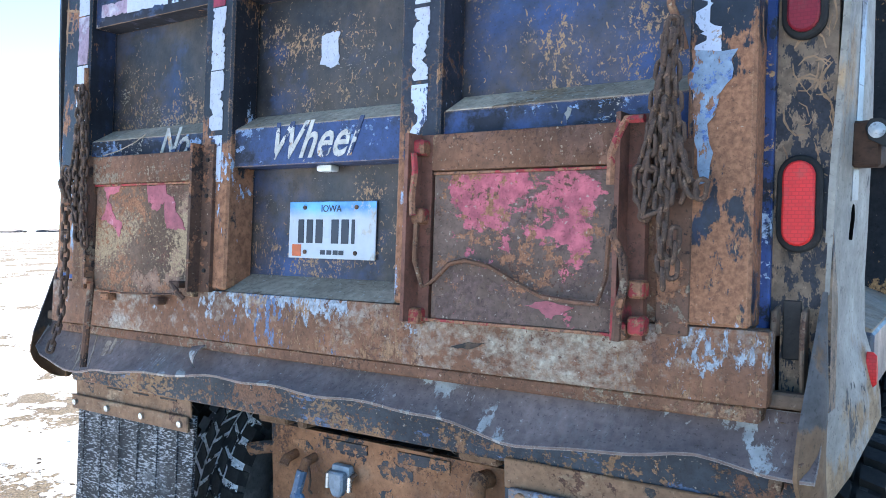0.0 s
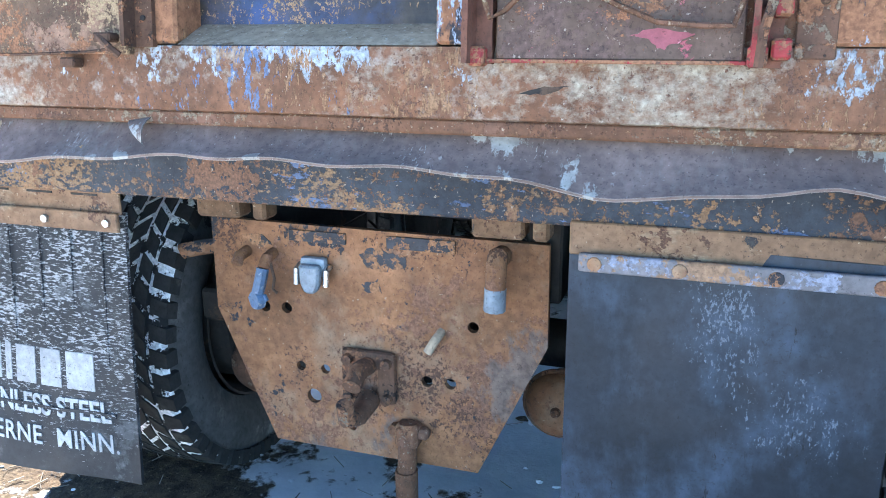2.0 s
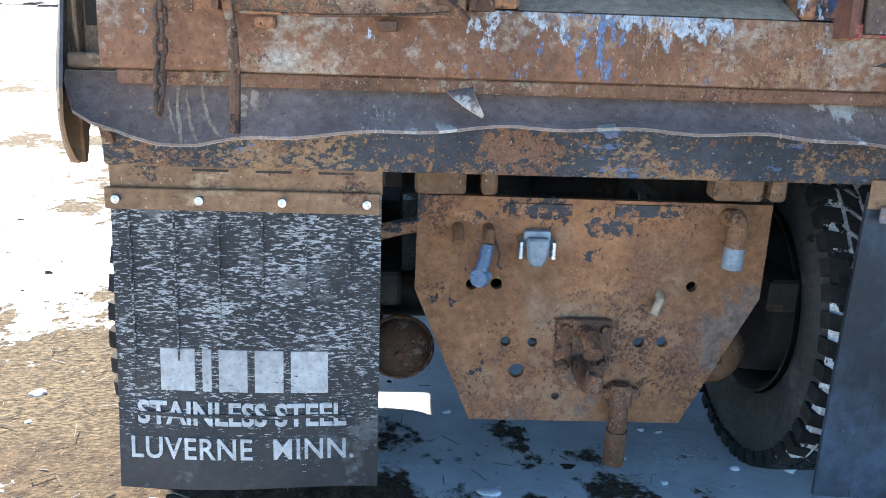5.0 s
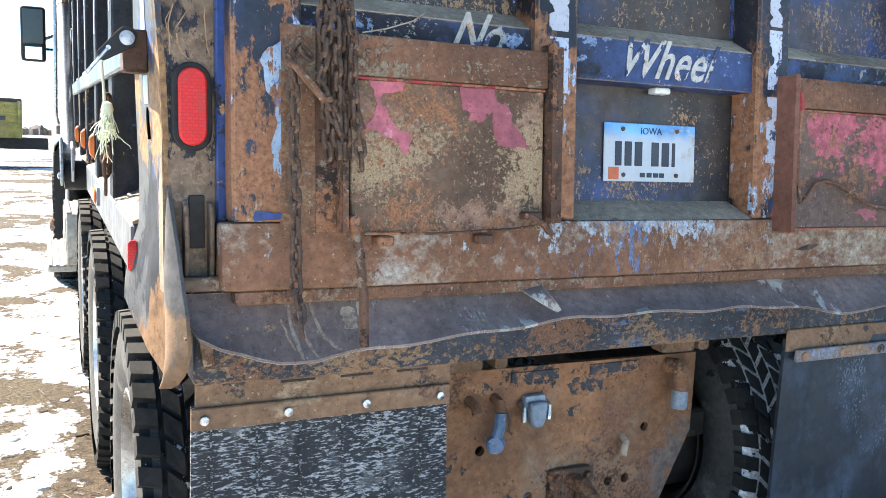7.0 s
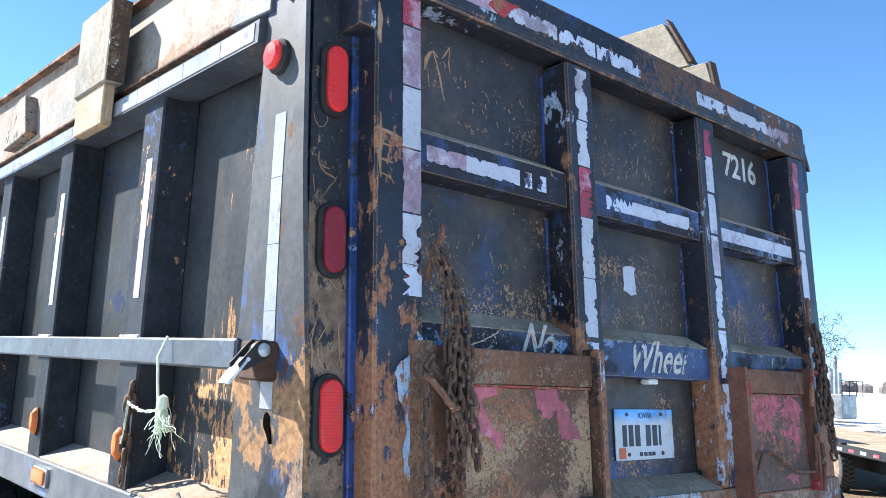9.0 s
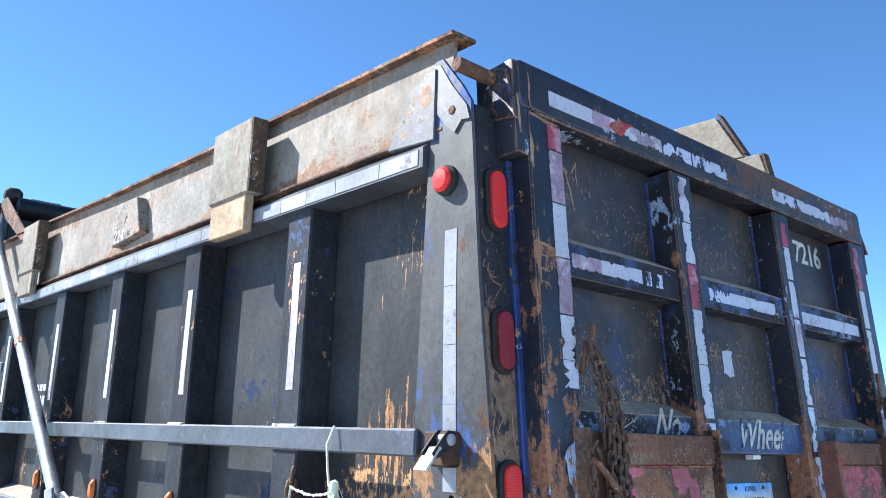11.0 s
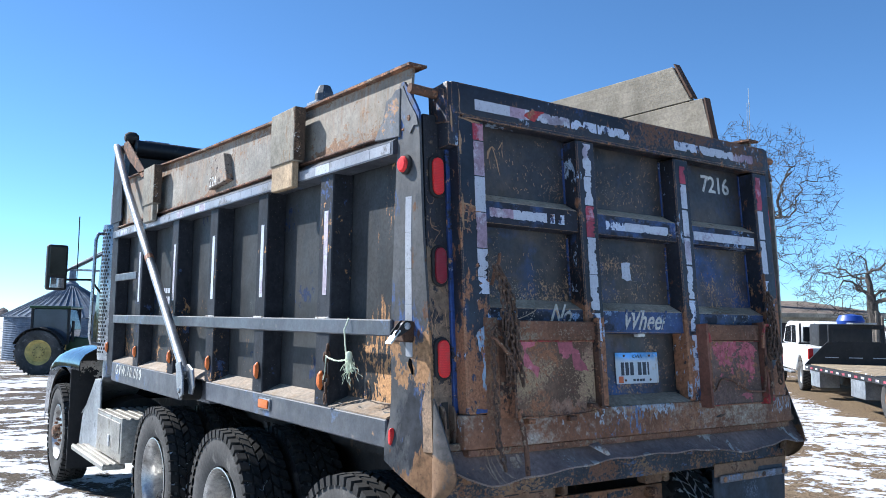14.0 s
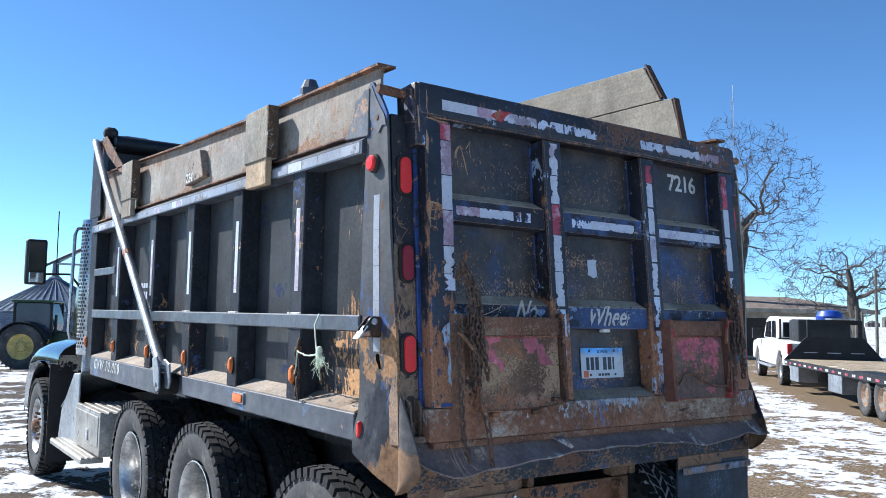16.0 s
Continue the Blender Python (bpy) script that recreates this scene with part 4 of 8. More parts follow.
    for k, pts in enumerate(([(-0.845, 0.394), (-0.76, 0.394), (-0.772, 0.375), (-0.81, 0.372), (-0.822, 0.352), (-0.80, 0.325), (-0.785, 0.298), (-0.745, 0.283), (-0.758, 0.240), (-0.79, 0.272), (-0.828, 0.288), (-0.868, 0.292), (-0.832, 0.318), (-0.828, 0.355)],
                             [(-0.632, 0.394), (-0.545, 0.394), (-0.535, 0.366), (-0.505, 0.358), (-0.492, 0.318), (-0.462, 0.288), (-0.452, 0.262), (-0.472, 0.268), (-0.492, 0.262), (-0.53, 0.268), (-0.545, 0.30), (-0.548, 0.342), (-0.582, 0.316), (-0.62, 0.332)])):
        part("paint_flake", flake(pts, -0.0203, 11 + k, 0.0012, 0.003), m_pink, gate, "faded pink-red paint")
    part("rod_loop", tubed([(-0.86, -0.03, 0.072), (-0.70, -0.034, 0.070), (-0.50, -0.034, 0.078), (-0.44, -0.034, 0.085)], 0.0032, 6), m_rust_dark, gate)
    for x in (-0.81, -0.566):
        part("stop_lug", boxed(x - 0.02, x + 0.02, -0.034, 0.0, 0.044, 0.066, 0.004), m_rust_dark, gate)
    latch = bmesh.new()
    box(latch, -0.475, -0.43, -0.055, -0.02, 0.098, 0.118, 0.004)
    tube(latch, [(-0.46, -0.05, 0.11), (-0.425, -0.06, 0.085), (-0.41, -0.05, 0.07)], 0.008, 6)
    part("latch_lever", latch, m_rust_dark, gate)
    part("drop_bar", tubed([(-0.885, -0.028, 0.095), (-0.872, -0.04, 0.03), (-0.866, -0.05, -0.06), (-0.868, -0.056, -0.165)], 0.011, 8), m_rust_dark, gate, "rusty hanging bar", True)
    part("bar_bolt", lathed([(0.0001, -0.012), (0.011, -0.01), (0.012, 0.012)], 8, Matrix.Translation((-0.885, -0.04, 0.1)) @ Matrix.Rotation(radians(90), 4, "Z")), m_red, gate)
    part("loose_wire", tubed([(-0.86, -0.02, 0.492), (-0.80, -0.004, 0.508), (-0.735, 0.006, 0.532), (-0.70, 0.016, 0.556)], 0.0016, 5), m_ledge, gate, "thin loose wire", True)
    # right door
    part("coal_door", boxed(0.41, 0.845, -0.022, 0.004, 0.070, 0.396, 0.003), m_door_red, gate, "brown rusted sliding door with faded red paint")
    part("door_lintel", boxed(0.405, 0.86, -0.030, 0.004, 0.402, 0.486, 0.008, 2), m_rust, gate, "brown rusty lintel bar", True)
    part("door_edge", boxed(0.41, 0.85, -0.027, -0.019, 0.394, 0.400, 0.001), m_red, gate)
    part("door_edge", boxed(0.385, 0.85, -0.026, -0.018, 0.064, 0.071, 0.001), m_red, gate)
    part("paint_flake", flake([(0.655, 0.112), (0.70, 0.128), (0.765, 0.118), (0.74, 0.105), (0.715, 0.088), (0.69, 0.102)], -0.0223, 21, 0.0012, 0.004), m_pink, gate, "faded pink-red paint")
    part("door_guide", prismed([(0.356, 0.01), (0.356, -0.065), (0.368, -0.068), (0.372, -0.02), (0.402, -0.02), (0.402, 0.01)], "z", 0.062, 0.486), m_red_rust, gate)
    part("door_guide", prismed([(0.855, 0.01), (0.855, -0.055), (0.866, -0.058), (0.868, -0.016), (0.905, -0.016), (0.905, 0.01)], "z", 0.06, 0.50), m_red_rust, gate)
    for x, z in ((0.378, 0.075), (0.866, 0.078), (0.378, 0.455), (0.38, 0.30), (0.90, 0.16), (0.902, 0.09)):
        part("lug", boxed(x - 0.016, x + 0.016, -0.05, -0.012, z - 0.018, z + 0.018, 0.005), m_red, gate, "red chipped lug")
    part("handle_bar", tubed([(0.845, -0.05, 0.36), (0.848, -0.055, 0.42), (0.862, -0.055, 0.46), (0.875, -0.05, 0.485), (0.91, -0.05, 0.485)], 0.009, 6), m_red, gate, "red bent bar", True)
    part("handle_bar", tubed([(0.858, -0.05, 0.32), (0.856, -0.055, 0.26), (0.878, -0.06, 0.22), (0.884, -0.06, 0.17), (0.872, -0.06, 0.12), (0.868, -0.055, 0.06)], 0.009, 6), m_rust_dark, gate, "", True)
    part("handle_bar", tubed([(0.378, -0.06, 0.44), (0.384, -0.062, 0.40), (0.376, -0.06, 0.34), (0.38, -0.06, 0.30)], 0.008, 6), m_red, gate, "red bent bar", True)
    wire = [(0.387, -0.055, 0.285), (0.385, -0.055, 0.20), (0.405, -0.05, 0.142), (0.43, -0.045, 0.155), (0.47, -0.04, 0.195), (0.51, -0.04, 0.204), (0.57, -0.04, 0.193), (0.64, -0.04, 0.16), (0.70, -0.042, 0.135), (0.78, -0.045, 0.128), (0.825, -0.05, 0.128), (0.842, -0.052, 0.18), (0.846, -0.052, 0.26)]
    part("wire_rod", tubed(wire, 0.0055, 6), m_rust, gate, "thin bent rod", True)
    part("side_plate", boxed(0.925, 0.99, -0.004, 0.004, 0.075, 0.45, 0.002), m_rust_dark, gate, "flat grey-brown plate")
    # number plate
    plate = part("number_plate", boxed(-0.153, 0.153, 0.092, 0.096, 0.195, 0.348, 0.0015), m_plate, gate, "white and blue number plate, worn")
    words = text_bm("IOWA", 0.026, Matrix.Translation((0.0, 0.0912, 0.328)) @ Matrix.Rotation(radians(90), 4, "X"), 0.0, 0.0005)
    letters(words, m_ink, plate)
    x = -0.118
    for w in (0.022, 0.024, 0.026, 0.012, 0.026, 0.026, 0.012):
        if w != 0.012 or x > 0.05:
            part("number_bar", boxed(x, x + w, 0.0905, 0.0925, 0.236, 0.300, 0.001), m_ink, plate)
        x += w + 0.009
    for bx in (-0.035, -0.012, 0.01, 0.03):
        part("county_bar", boxed(bx, bx + 0.017, 0.0908, 0.0925, 0.206, 0.218, 0.0005), m_ink, plate)
    part("sticker", boxed(-0.138, -0.105, 0.0905, 0.0925, 0.2, 0.232, 0.0005), m_sticker, plate, "orange year sticker")
    for bx, bz in ((-0.094, 0.332), (0.088, 0.332), (-0.09, 0.212), (0.088, 0.212)):
        part("bolt", lathed([(0.0001, -0.004), (0.006, -0.003), (0.006, 0.002)], 8, Matrix.Translation((bx, 0.0915, bz)) @ Matrix.Rotation(radians(90), 4, "Z")), m_rust_dark, plate)
    lamp = bmesh.new()
    box(lamp, -0.022, 0.03, 0.052, 0.085, 0.424, 0.441, 0.006, 2)
    part("plate_lamp", lamp, plain("white_lamp_plastic", (0.75, 0.75, 0.72), 0.35), gate, "small white plate lamp", True)
    # lettering
    def lay(x, y, z):
        return Matrix.Translation((x, y, z)) @ Matrix.Rotation(radians(90), 4, "X")
    letters(text_bm("7216", 0.135, lay(0.751, 0.0985, 1.287), 0.0, 0.0008, 0.92, 0.002), m_white, gate, "hand-painted white number")
    letters(text_bm("No", 0.128, lay(-0.575, 0.0185, 0.518) @ Matrix.Diagonal((0.80, 1, 1, 1)), 0.55, 0.0008, 0.95, 0.0022), m_white_worn, gate, "slanted hand-painted white words")
    letters(text_bm("Wheel", 0.150, lay(-0.022, 0.0185, 0.500) @ Matrix.Diagonal((0.74, 0.92, 1, 1)), 0.52, 0.0008, 1.02, 0.0022), m_white_worn, gate, "slanted hand-painted white words")
    part("lettering", flake([(0.70, 0.50), (0.715, 0.535), (0.725, 0.525), (0.712, 0.495)], 0.0195, 33, 0.001, 0.003), m_white_worn, gate)
    part("lettering", flake([(0.695, 0.462), (0.735, 0.482), (0.75, 0.478), (0.72, 0.458)], 0.0195, 34, 0.001, 0.003), m_white_worn, gate)
    part("sticker", flake([(-0.062, 0.795), (-0.022, 0.802), (0.002, 0.805), (0.002, 0.765), (0.004, 0.712), (-0.035, 0.708), (-0.062, 0.722)], 0.0985, 35, 0.001, 0.004), m_tape, gate, "torn white sticker")
    # scratches down to bare metal
    marks = random.Random(61)
    for pts, w, y in (([(-1.114, 1.03), (-1.113, 0.97), (-1.116, 0.92), (-1.112, 0.87)], 0.012, 0.0), ([(-1.125, 0.99), (-1.09, 0.985), (-1.05, 0.977), (-1.0, 0.97)], 0.012, 0.0),
                      ([(-1.12, 0.957), (-1.10, 0.953), (-1.079, 0.951)], 0.008, 0.0), ([(-1.118, 0.916), (-1.095, 0.914), (-1.076, 0.911)], 0.008, 0.0),
                      ([(-1.115, 0.881), (-1.095, 0.878), (-1.079, 0.874)], 0.007, 0.0), ([(-1.12, 1.31), (-1.116, 1.27), (-1.118, 1.235), (-1.115, 1.205)], 0.020, 0.0),
                      ([(-1.122, 1.372), (-1.09, 1.368), (-1.05, 1.362), (-1.003, 1.36)], 0.012, 0.0), ([(-1.03, 1.36), (-1.02, 1.34), (-1.023, 1.315)], 0.016, 0.0),
                      ([(-1.161, 1.42), (-1.158, 1.38), (-1.157, 1.34), (-1.155, 1.30)], 0.016, 0.004), ([(-1.115, 1.50), (-1.112, 1.46), (-1.116, 1.42), (-1.11, 1.39)], 0.012, 0.0),
                      ([(-0.893, 1.235), (-0.885, 1.27), (-0.872, 1.29), (-0.860, 1.298), (-0.845, 1.285)], 0.014, 0.1), ([(-0.887, 1.26), (-0.88, 1.225), (-0.876, 1.19)], 0.006, 0.1),
                      ([(-0.862, 1.295), (-0.85, 1.27), (-0.838, 1.23), (-0.83, 1.19), (-0.822, 1.165)], 0.009, 0.1), ([(-0.80, 1.33), (-0.815, 1.305), (-0.83, 1.285)], 0.009, 0.1),
                      ([(-0.80, 1.325), (-0.805, 1.28), (-0.80, 1.25)], 0.005, 0.1)):
        part("scratch", ribbon(bmesh.new(), pts, w, y - 0.0002, marks), m_scrape, gate)
    for x0, x1, z0, z1, n, seed in ((-0.80, -0.45, 1.09, 1.26, 60, 71), (-0.95, -0.45, 0.62, 0.80, 60, 72), (-0.28, 0.26, 1.10, 1.30, 150, 73), (-0.27, 0.26, 0.62, 0.80, 80, 74), (-0.28, 0.26, 0.16, 0.30, 50, 75), (0.42, 0.95, 0.62, 0.78, 40, 76)):
        tagged(part("fine_scratch", scrapes(x0, x1, z0, z1, 0.0998, n, seed, 0.010, 0.0036), m_scrape, gate), kind="stuff")
    # reflective tape: white, red and faded pieces
    w, r, p = m_tape, m_tape_red, m_tape_faded
    def strip(x0, x1, z0, z1, mat, seed, y=-0.0006, rag=0.004, chew=0.0):
        part("reflective_tape", ragged(x0, x1, z0, z1, y, seed, rag, 0.005, 0.0014, chew * 0.62), m_tape_worn if mat is w and chew > 0.024 else mat, gate)
    for z0, z1, mat, chew in ((1.28, 1.355, r, 0.02), (1.12, 1.275, p, 0.004), (0.96, 1.115, w, 0.004), (0.80, 0.955, p, 0.006), (0.675, 0.795, w, 0.02), (0.60, 0.673, w, 0.03)):
        strip(-1.048, -0.990, z0, z1, mat, int(z0 * 100), chew=chew)
    for z0, z1, mat, chew in ((1.195, 1.355, w, 0.02), (1.05, 1.19, w, 0.014), (0.975, 1.045, r, 0.018), (0.895, 0.972, r, 0.02), (0.715, 0.892, w, 0.02), (0.545, 0.712, w, 0.022), (0.40, 0.53, w, 0.04)):
        strip(-0.388, -0.332, z0, z1, mat, int(z0 * 100) + 1, chew=chew)
    for z0, z1, mat, chew in ((1.235, 1.33, r, 0.012), (1.10, 1.23, w, 0.012), (0.95, 1.09, w, 0.008), (0.80, 0.94, w, 0.012), (0.62, 0.79, w, 0.02), (0.45, 0.61, w, 0.03), (0.25, 0.43, w, 0.045)):
        strip(0.320, 0.368, z0, z1, mat, int(z0 * 100) + 2, chew=chew)
    for z0, z1, mat, chew in ((1.15, 1.345, r, 0.015), (0.98, 1.145, w, 0.006), (0.78, 0.97, w, 0.01), (0.60, 0.74, w, 0.03), (0.50, 0.58, w, 0.03)):
        strip(0.985, 1.036, z0, z1, mat, int(z0 * 100) + 3, chew=chew)
    for x0, x1, mat, chew in ((-1.03, -0.83, w, 0.0), (-0.83, -0.74, p, 0.0), (-0.74, -0.46, w, 0.02), (-0.45, -0.28, w, 0.03), (-0.27, -0.04, w, 0.045), (0.30, 0.50, w, 0.03), (0.51, 0.80, w, 0.02), (0.80, 0.985, p, 0.03)):
        strip(x0, x1, 1.418, 1.468, mat, int(x0 * 100) + 400, chew=chew)
    part("paint_flake", flake([(-0.745, 1.435), (-0.70, 1.475), (-0.66, 1.468), (-0.62, 1.47), (-0.66, 1.44), (-0.69, 1.415)], -0.0022, 51, 0.0012, 0.006), m_red, gate)
    for x0, x1, mat, chew in ((-0.955, -0.82, p, 0.008), (-0.82, -0.62, w, 0.012), (-0.60, -0.57, w, 0.03), (-0.55, -0.51, w, 0.03)):
        strip(x0, x1, 0.945, 0.990, mat, int(x0 * 100) + 500, 0.0194, chew=chew)
    for x0, x1, chew in ((-0.235, -0.10, 0.03), (-0.10, 0.06, 0.006), (0.06, 0.22, 0.015)):
        strip(x0, x1, 0.945, 0.99, w, int(x0 * 100) + 600, 0.0194, chew=chew)
    strip(0.425, 0.68, 0.94, 0.988, w, 701, 0.0194)
    strip(0.68, 0.955, 0.94, 0.988, w, 702, 0.0194)
    return gate


gate = build_tailgate()


# ---- lip under the gate, bumper beam, flaps ----
LIP = {-1.24: 1.215, -1.15: 1.195, -1.05: 1.165, -0.95: 1.160, -0.85: 1.178, -0.7: 1.193, -0.5: 1.205, -0.3: 1.215, 0.0: 1.220, 0.25: 1.215, 0.42: 1.205, 0.52: 1.19, 0.62: 1.18, 0.74: 1.185, 0.85: 1.2, 1.0: 1.215, 1.12: 1.20, 1.22: 1.20}


def build_rear():
    xs = sorted(LIP)
    fine = [xs[0] + (xs[-1] - xs[0]) * i / 60 for i in range(61)]
    edge = np.interp(fine, xs, [LIP[x] for x in xs])
    rows = []
    for k in range(5):
        f = k / 4
        turn = [math.sqrt(max(0.02, 1 - max(0.0, (-1.15 - x) / 0.09) ** 2)) for x in fine]
        rows.append([(x, 0.055 - 0.10 * f * c - 0.012 * math.sin(9 * x + 1) * f * c, 1.293 + (e - 1.293) * f * c + 0.004 * math.sin(23 * x + 3 * f) * f - 0.012 * math.sin(math.pi * f)) for x, e, c in zip(fine, edge, turn)])
    part("spill_apron", sheet(rows, 0.007, (0, -0.3, 0.95)), m_apron, truck, "wavy scraped steel apron with worn bright edge", True)
    tear = []
    for k in range(7):
        f = k / 6
        half = 0.036 * (1 - f) ** 0.8 + 0.001
        tear.append([(-0.42 + 0.05 * f + half * u - 0.012 * math.sin(math.pi * f), 0.035 - 0.085 * f - 0.012 * math.sin(math.pi * f) - 0.006 * u * f, 1.292 - 0.055 * f ** 1.4 + 0.004 * u) for u in (-1, -0.5, 0, 0.5, 1)])
    part("torn_tongue", sheet(tear, 0.003, (0, -0.5, 0.8)), m_apron, truck, "torn curling tongue of apron steel", True)

    def on_apron(x, f):
        e = float(np.interp(x, xs, [LIP[v] for v in xs]))
        return Vector((x, 0.055 - 0.10 * f - 0.012 * math.sin(9 * x + 1) * f, 1.293 + (e - 1.293) * f + 0.004 * math.sin(23 * x + 3 * f) * f - 0.012 * math.sin(math.pi * f)))
    rnd = random.Random(44)
    for x, f0, f1, w, sway in ((-1.005, 0.10, 0.98, 0.005, 0.02), (-0.985, 0.22, 1.0, 0.004, 0.035), (-0.955, 0.15, 0.95, 0.004, 0.05), (-1.02, 0.35, 0.8, 0.003, 0.02), (-0.875, 0.25, 0.60, 0.018, 0.01), (-0.845, 0.20, 0.55, 0.010, 0.01)):
        left_, right_ = [], []
        for k in range(9):
            f = f0 + (f1 - f0) * k / 8
            c = x + sway * (k / 8) ** 1.5 + rnd.uniform(-0.002, 0.002)
            h = w * rnd.uniform(0.6, 1.1) * (0.5 if k in (0, 8) else 1.0)
            left_.append(on_apron(c - h, f) + Vector((0, -0.0012, 0.0016)))
            right_.append(on_apron(c + h, f) + Vector((0, -0.0012, 0.0016)))
        part("dried_drip", sheet([left_, right_], 0.0012, (0, -0.5, 0.8)), m_drip, truck, "dried pale drip")
    for s in (-1, 1):
        part("foot_web", boxed(s * 1.20, s * 1.12, 0.088, 0.10, 1.20, 1.345, 0.002), m_rust, truck, "brown rusty web plate")
    beam = bmesh.new()
    box(beam, -1.19, 1.19, 0.085, 0.20, 1.085, 1.24, 0.006)
    part("bumper_beam", beam, m_bumper, truck, "dark blue beam with orange rust")
    part("cross_member", boxed(-0.60, 0.60, 0.21, 0.42, 1.06, 1.2, 0.005), m_chassis, truck)
    for x0, x1 in ((-0.50, -0.37), (-0.33, -0.29), (0.27, 0.40), (0.42, 0.46)):
        part("spacer_block", boxed(x0, x1, 0.30, 0.37, 0.985, 1.065, 0.008), m_hanger, truck)
    part("hanger_plate", boxed(-1.185, -0.575, 0.098, 0.106, 1.028, 1.088, 0.003), m_hanger, truck, "dull brown rusty hanger strip")
    part("hanger_plate", boxed(0.545, 1.18, 0.075, 0.084, 1.03, 1.10, 0.003), m_hanger, truck, "dull brown rusty hanger strip")
    for x0 in (-1.0, -0.86, -0.72):
        part("slot", boxed(x0, x0 + 0.08, 0.096, 0.099, 1.074, 1.079, 0.0), m_chassis, truck)
    part("flap_strap", boxed(-1.195, -0.580, 0.086, 0.098, 0.985, 1.035, 0.003), m_hanger, truck, "rusty clamping strap")
    for x in (-1.168, -0.985, -0.80, -0.61):
        part("strap_bolt", lathed([(0.0001, -0.009), (0.010, -0.007), (0.011, 0.004)], 10, Matrix.Translation((x, 0.084, 1.01)) @ Matrix.Rotation(radians(90), 4, "Z")), m_steel, truck)
    rows = []
    for k in range(13):
        f = k / 12
        z = 1.03 - 0.735 * f
        rows.append([(-1.19 - 0.012 * f + (0.612 + 0.012 * f) * i / 20, 0.115 - 0.07 * f + 0.012 * math.sin(0.25 * i + 3 * f) * f, z) for i in range(21)])
    flap = part("mud_flap", sheet(rows, 0.011, (0, -1, 0)), m_flap, truck, "black rubber mud flap speckled with white salt, white lettering", True)
    for i in range(6):
        x = -1.15 + 0.1 * i
        part("flap_rib", tubed([(x, 0.1045, 0.98), (x, 0.075, 0.62)], 0.003, 5), m_flap, flap)

    def on_flap(bm, proud):
        """Lay pieces, drawn in the xz plane, on the bowed face of the flap."""
        for v in bm.verts:
            f = (1.03 - v.co.z) / 0.735
            i = 20 * (v.co.x + 1.19 + 0.012 * f) / (0.612 + 0.012 * f)
            v.co.y += 0.115 - 0.07 * f + 0.012 * math.sin(0.25 * i + 3 * f) * f - proud
        return bm

    upright = Matrix.Rotation(radians(90), 4, "X")
    x = -1.095
    for w in (0.082, 0.022, 0.068, 0.068, 0.088):
        part("brand_bar", on_flap(boxed(x, x + w, 0.0, 0.003, 0.546, 0.65, 0.001), 0.002), m_flap_white, flap, "plain white block")
        x += w + 0.017
    letters(on_flap(text_bm("STAINLESS STEEL", 0.080, Matrix.Translation((-0.905, 0, 0.487)) @ upright @ Matrix.Diagonal((0.83, 1, 1, 1)), 0.0, 0.0012, 1.0, 0.0022), 0.002), m_flap_white, flap, "white block letter")
    letters(on_flap(text_bm("LUVERNE  MINN.", 0.076, Matrix.Translation((-0.905, 0, 0.398)) @ upright @ Matrix.Diagonal((0.88, 1, 1, 1)), 0.0, 0.0012, 1.08, 0.0010), 0.002), m_flap_white, flap, "white block letter")
    strip = [[(-1.165 + 0.031 * k, 0.0, z + 0.002 * math.sin(k)) for k in range(18)] for z in (0.4905, 0.481)]
    part("worn_band", on_flap(sheet(strip, 0.0015, (0, -1, 0)), 0.0047), m_flap, flap, "scraped line through the lettering")
    rows = []
    for k in range(13):
        f = k / 12
        z = 1.068 - 0.80 * f
        rows.append([(0.545 + 0.625 * i / 20, 0.08 - 0.02 * f + 0.010 * math.sin(0.3 * i + 2 * f), z - 0.0006 * i) for i in range(21)])
    right = part("mud_flap", sheet(rows, 0.012, (0, -1, 0)), m_flap_blue, truck, "plain black rubber mud flap with bluish scuffs", True)
    strap = boxed(0.568, 1.165, 0.052, 0.066, 1.002, 1.040, 0.003)
    part("flap_strap", strap, worn("blue_grey_strap", (0.19, 0.175, 0.18), (((0.27, 0.29, 0.36), (30.0, 4.0, 1.0), 0.56, 0.62, ONE), ((0.34, 0.20, 0.12), (24.0, 3.0, 1.0), 0.56, 0.62, ONE)), 0.75), truck, "scuffed blue-grey strap")
    for x in (0.60, 0.765, 0.94, 1.12):
        part("strap_bolt", lathed([(0.0001, -0.007), (0.014, -0.005), (0.016, 0.004)], 10, Matrix.Translation((x, 0.052, 1.02)) @ Matrix.Rotation(radians(90), 4, "Z")), m_orange, truck)
    # hitch plate with holes
    outline = [(-0.49, 0.972), (0.452, 0.965), (0.455, 0.70), (0.275, 0.315), (-0.33, 0.32), (-0.493, 0.71)]
    holes = ((-0.34, 0.727, 0.016), (-0.273, 0.729, 0.016), (-0.239, 0.561, 0.014), (-0.164, 0.56, 0.014), (0.133, 0.564, 0.016), (0.199, 0.566, 0.016), (0.261, 0.732, 0.015), (-0.203, 0.473, 0.022), (-0.088, 0.395, 0.011))
    bm = bmesh.new()
    loops = [outline] + [[(cx + r * math.cos(2 * math.pi * k / 14), cz + r * math.sin(2 * math.pi * k / 14)) for k in range(14)] for cx, cz, r in holes]
    edges = []
    for pts in loops:
        vs = [bm.verts.new((a, 0.352, b)) for a, b in pts]
        edges += [bm.edges.new((vs[i], vs[(i + 1) % len(vs)])) for i in range(len(vs))]
    bmesh.ops.triangle_fill(bm, use_beauty=True, edges=edges)
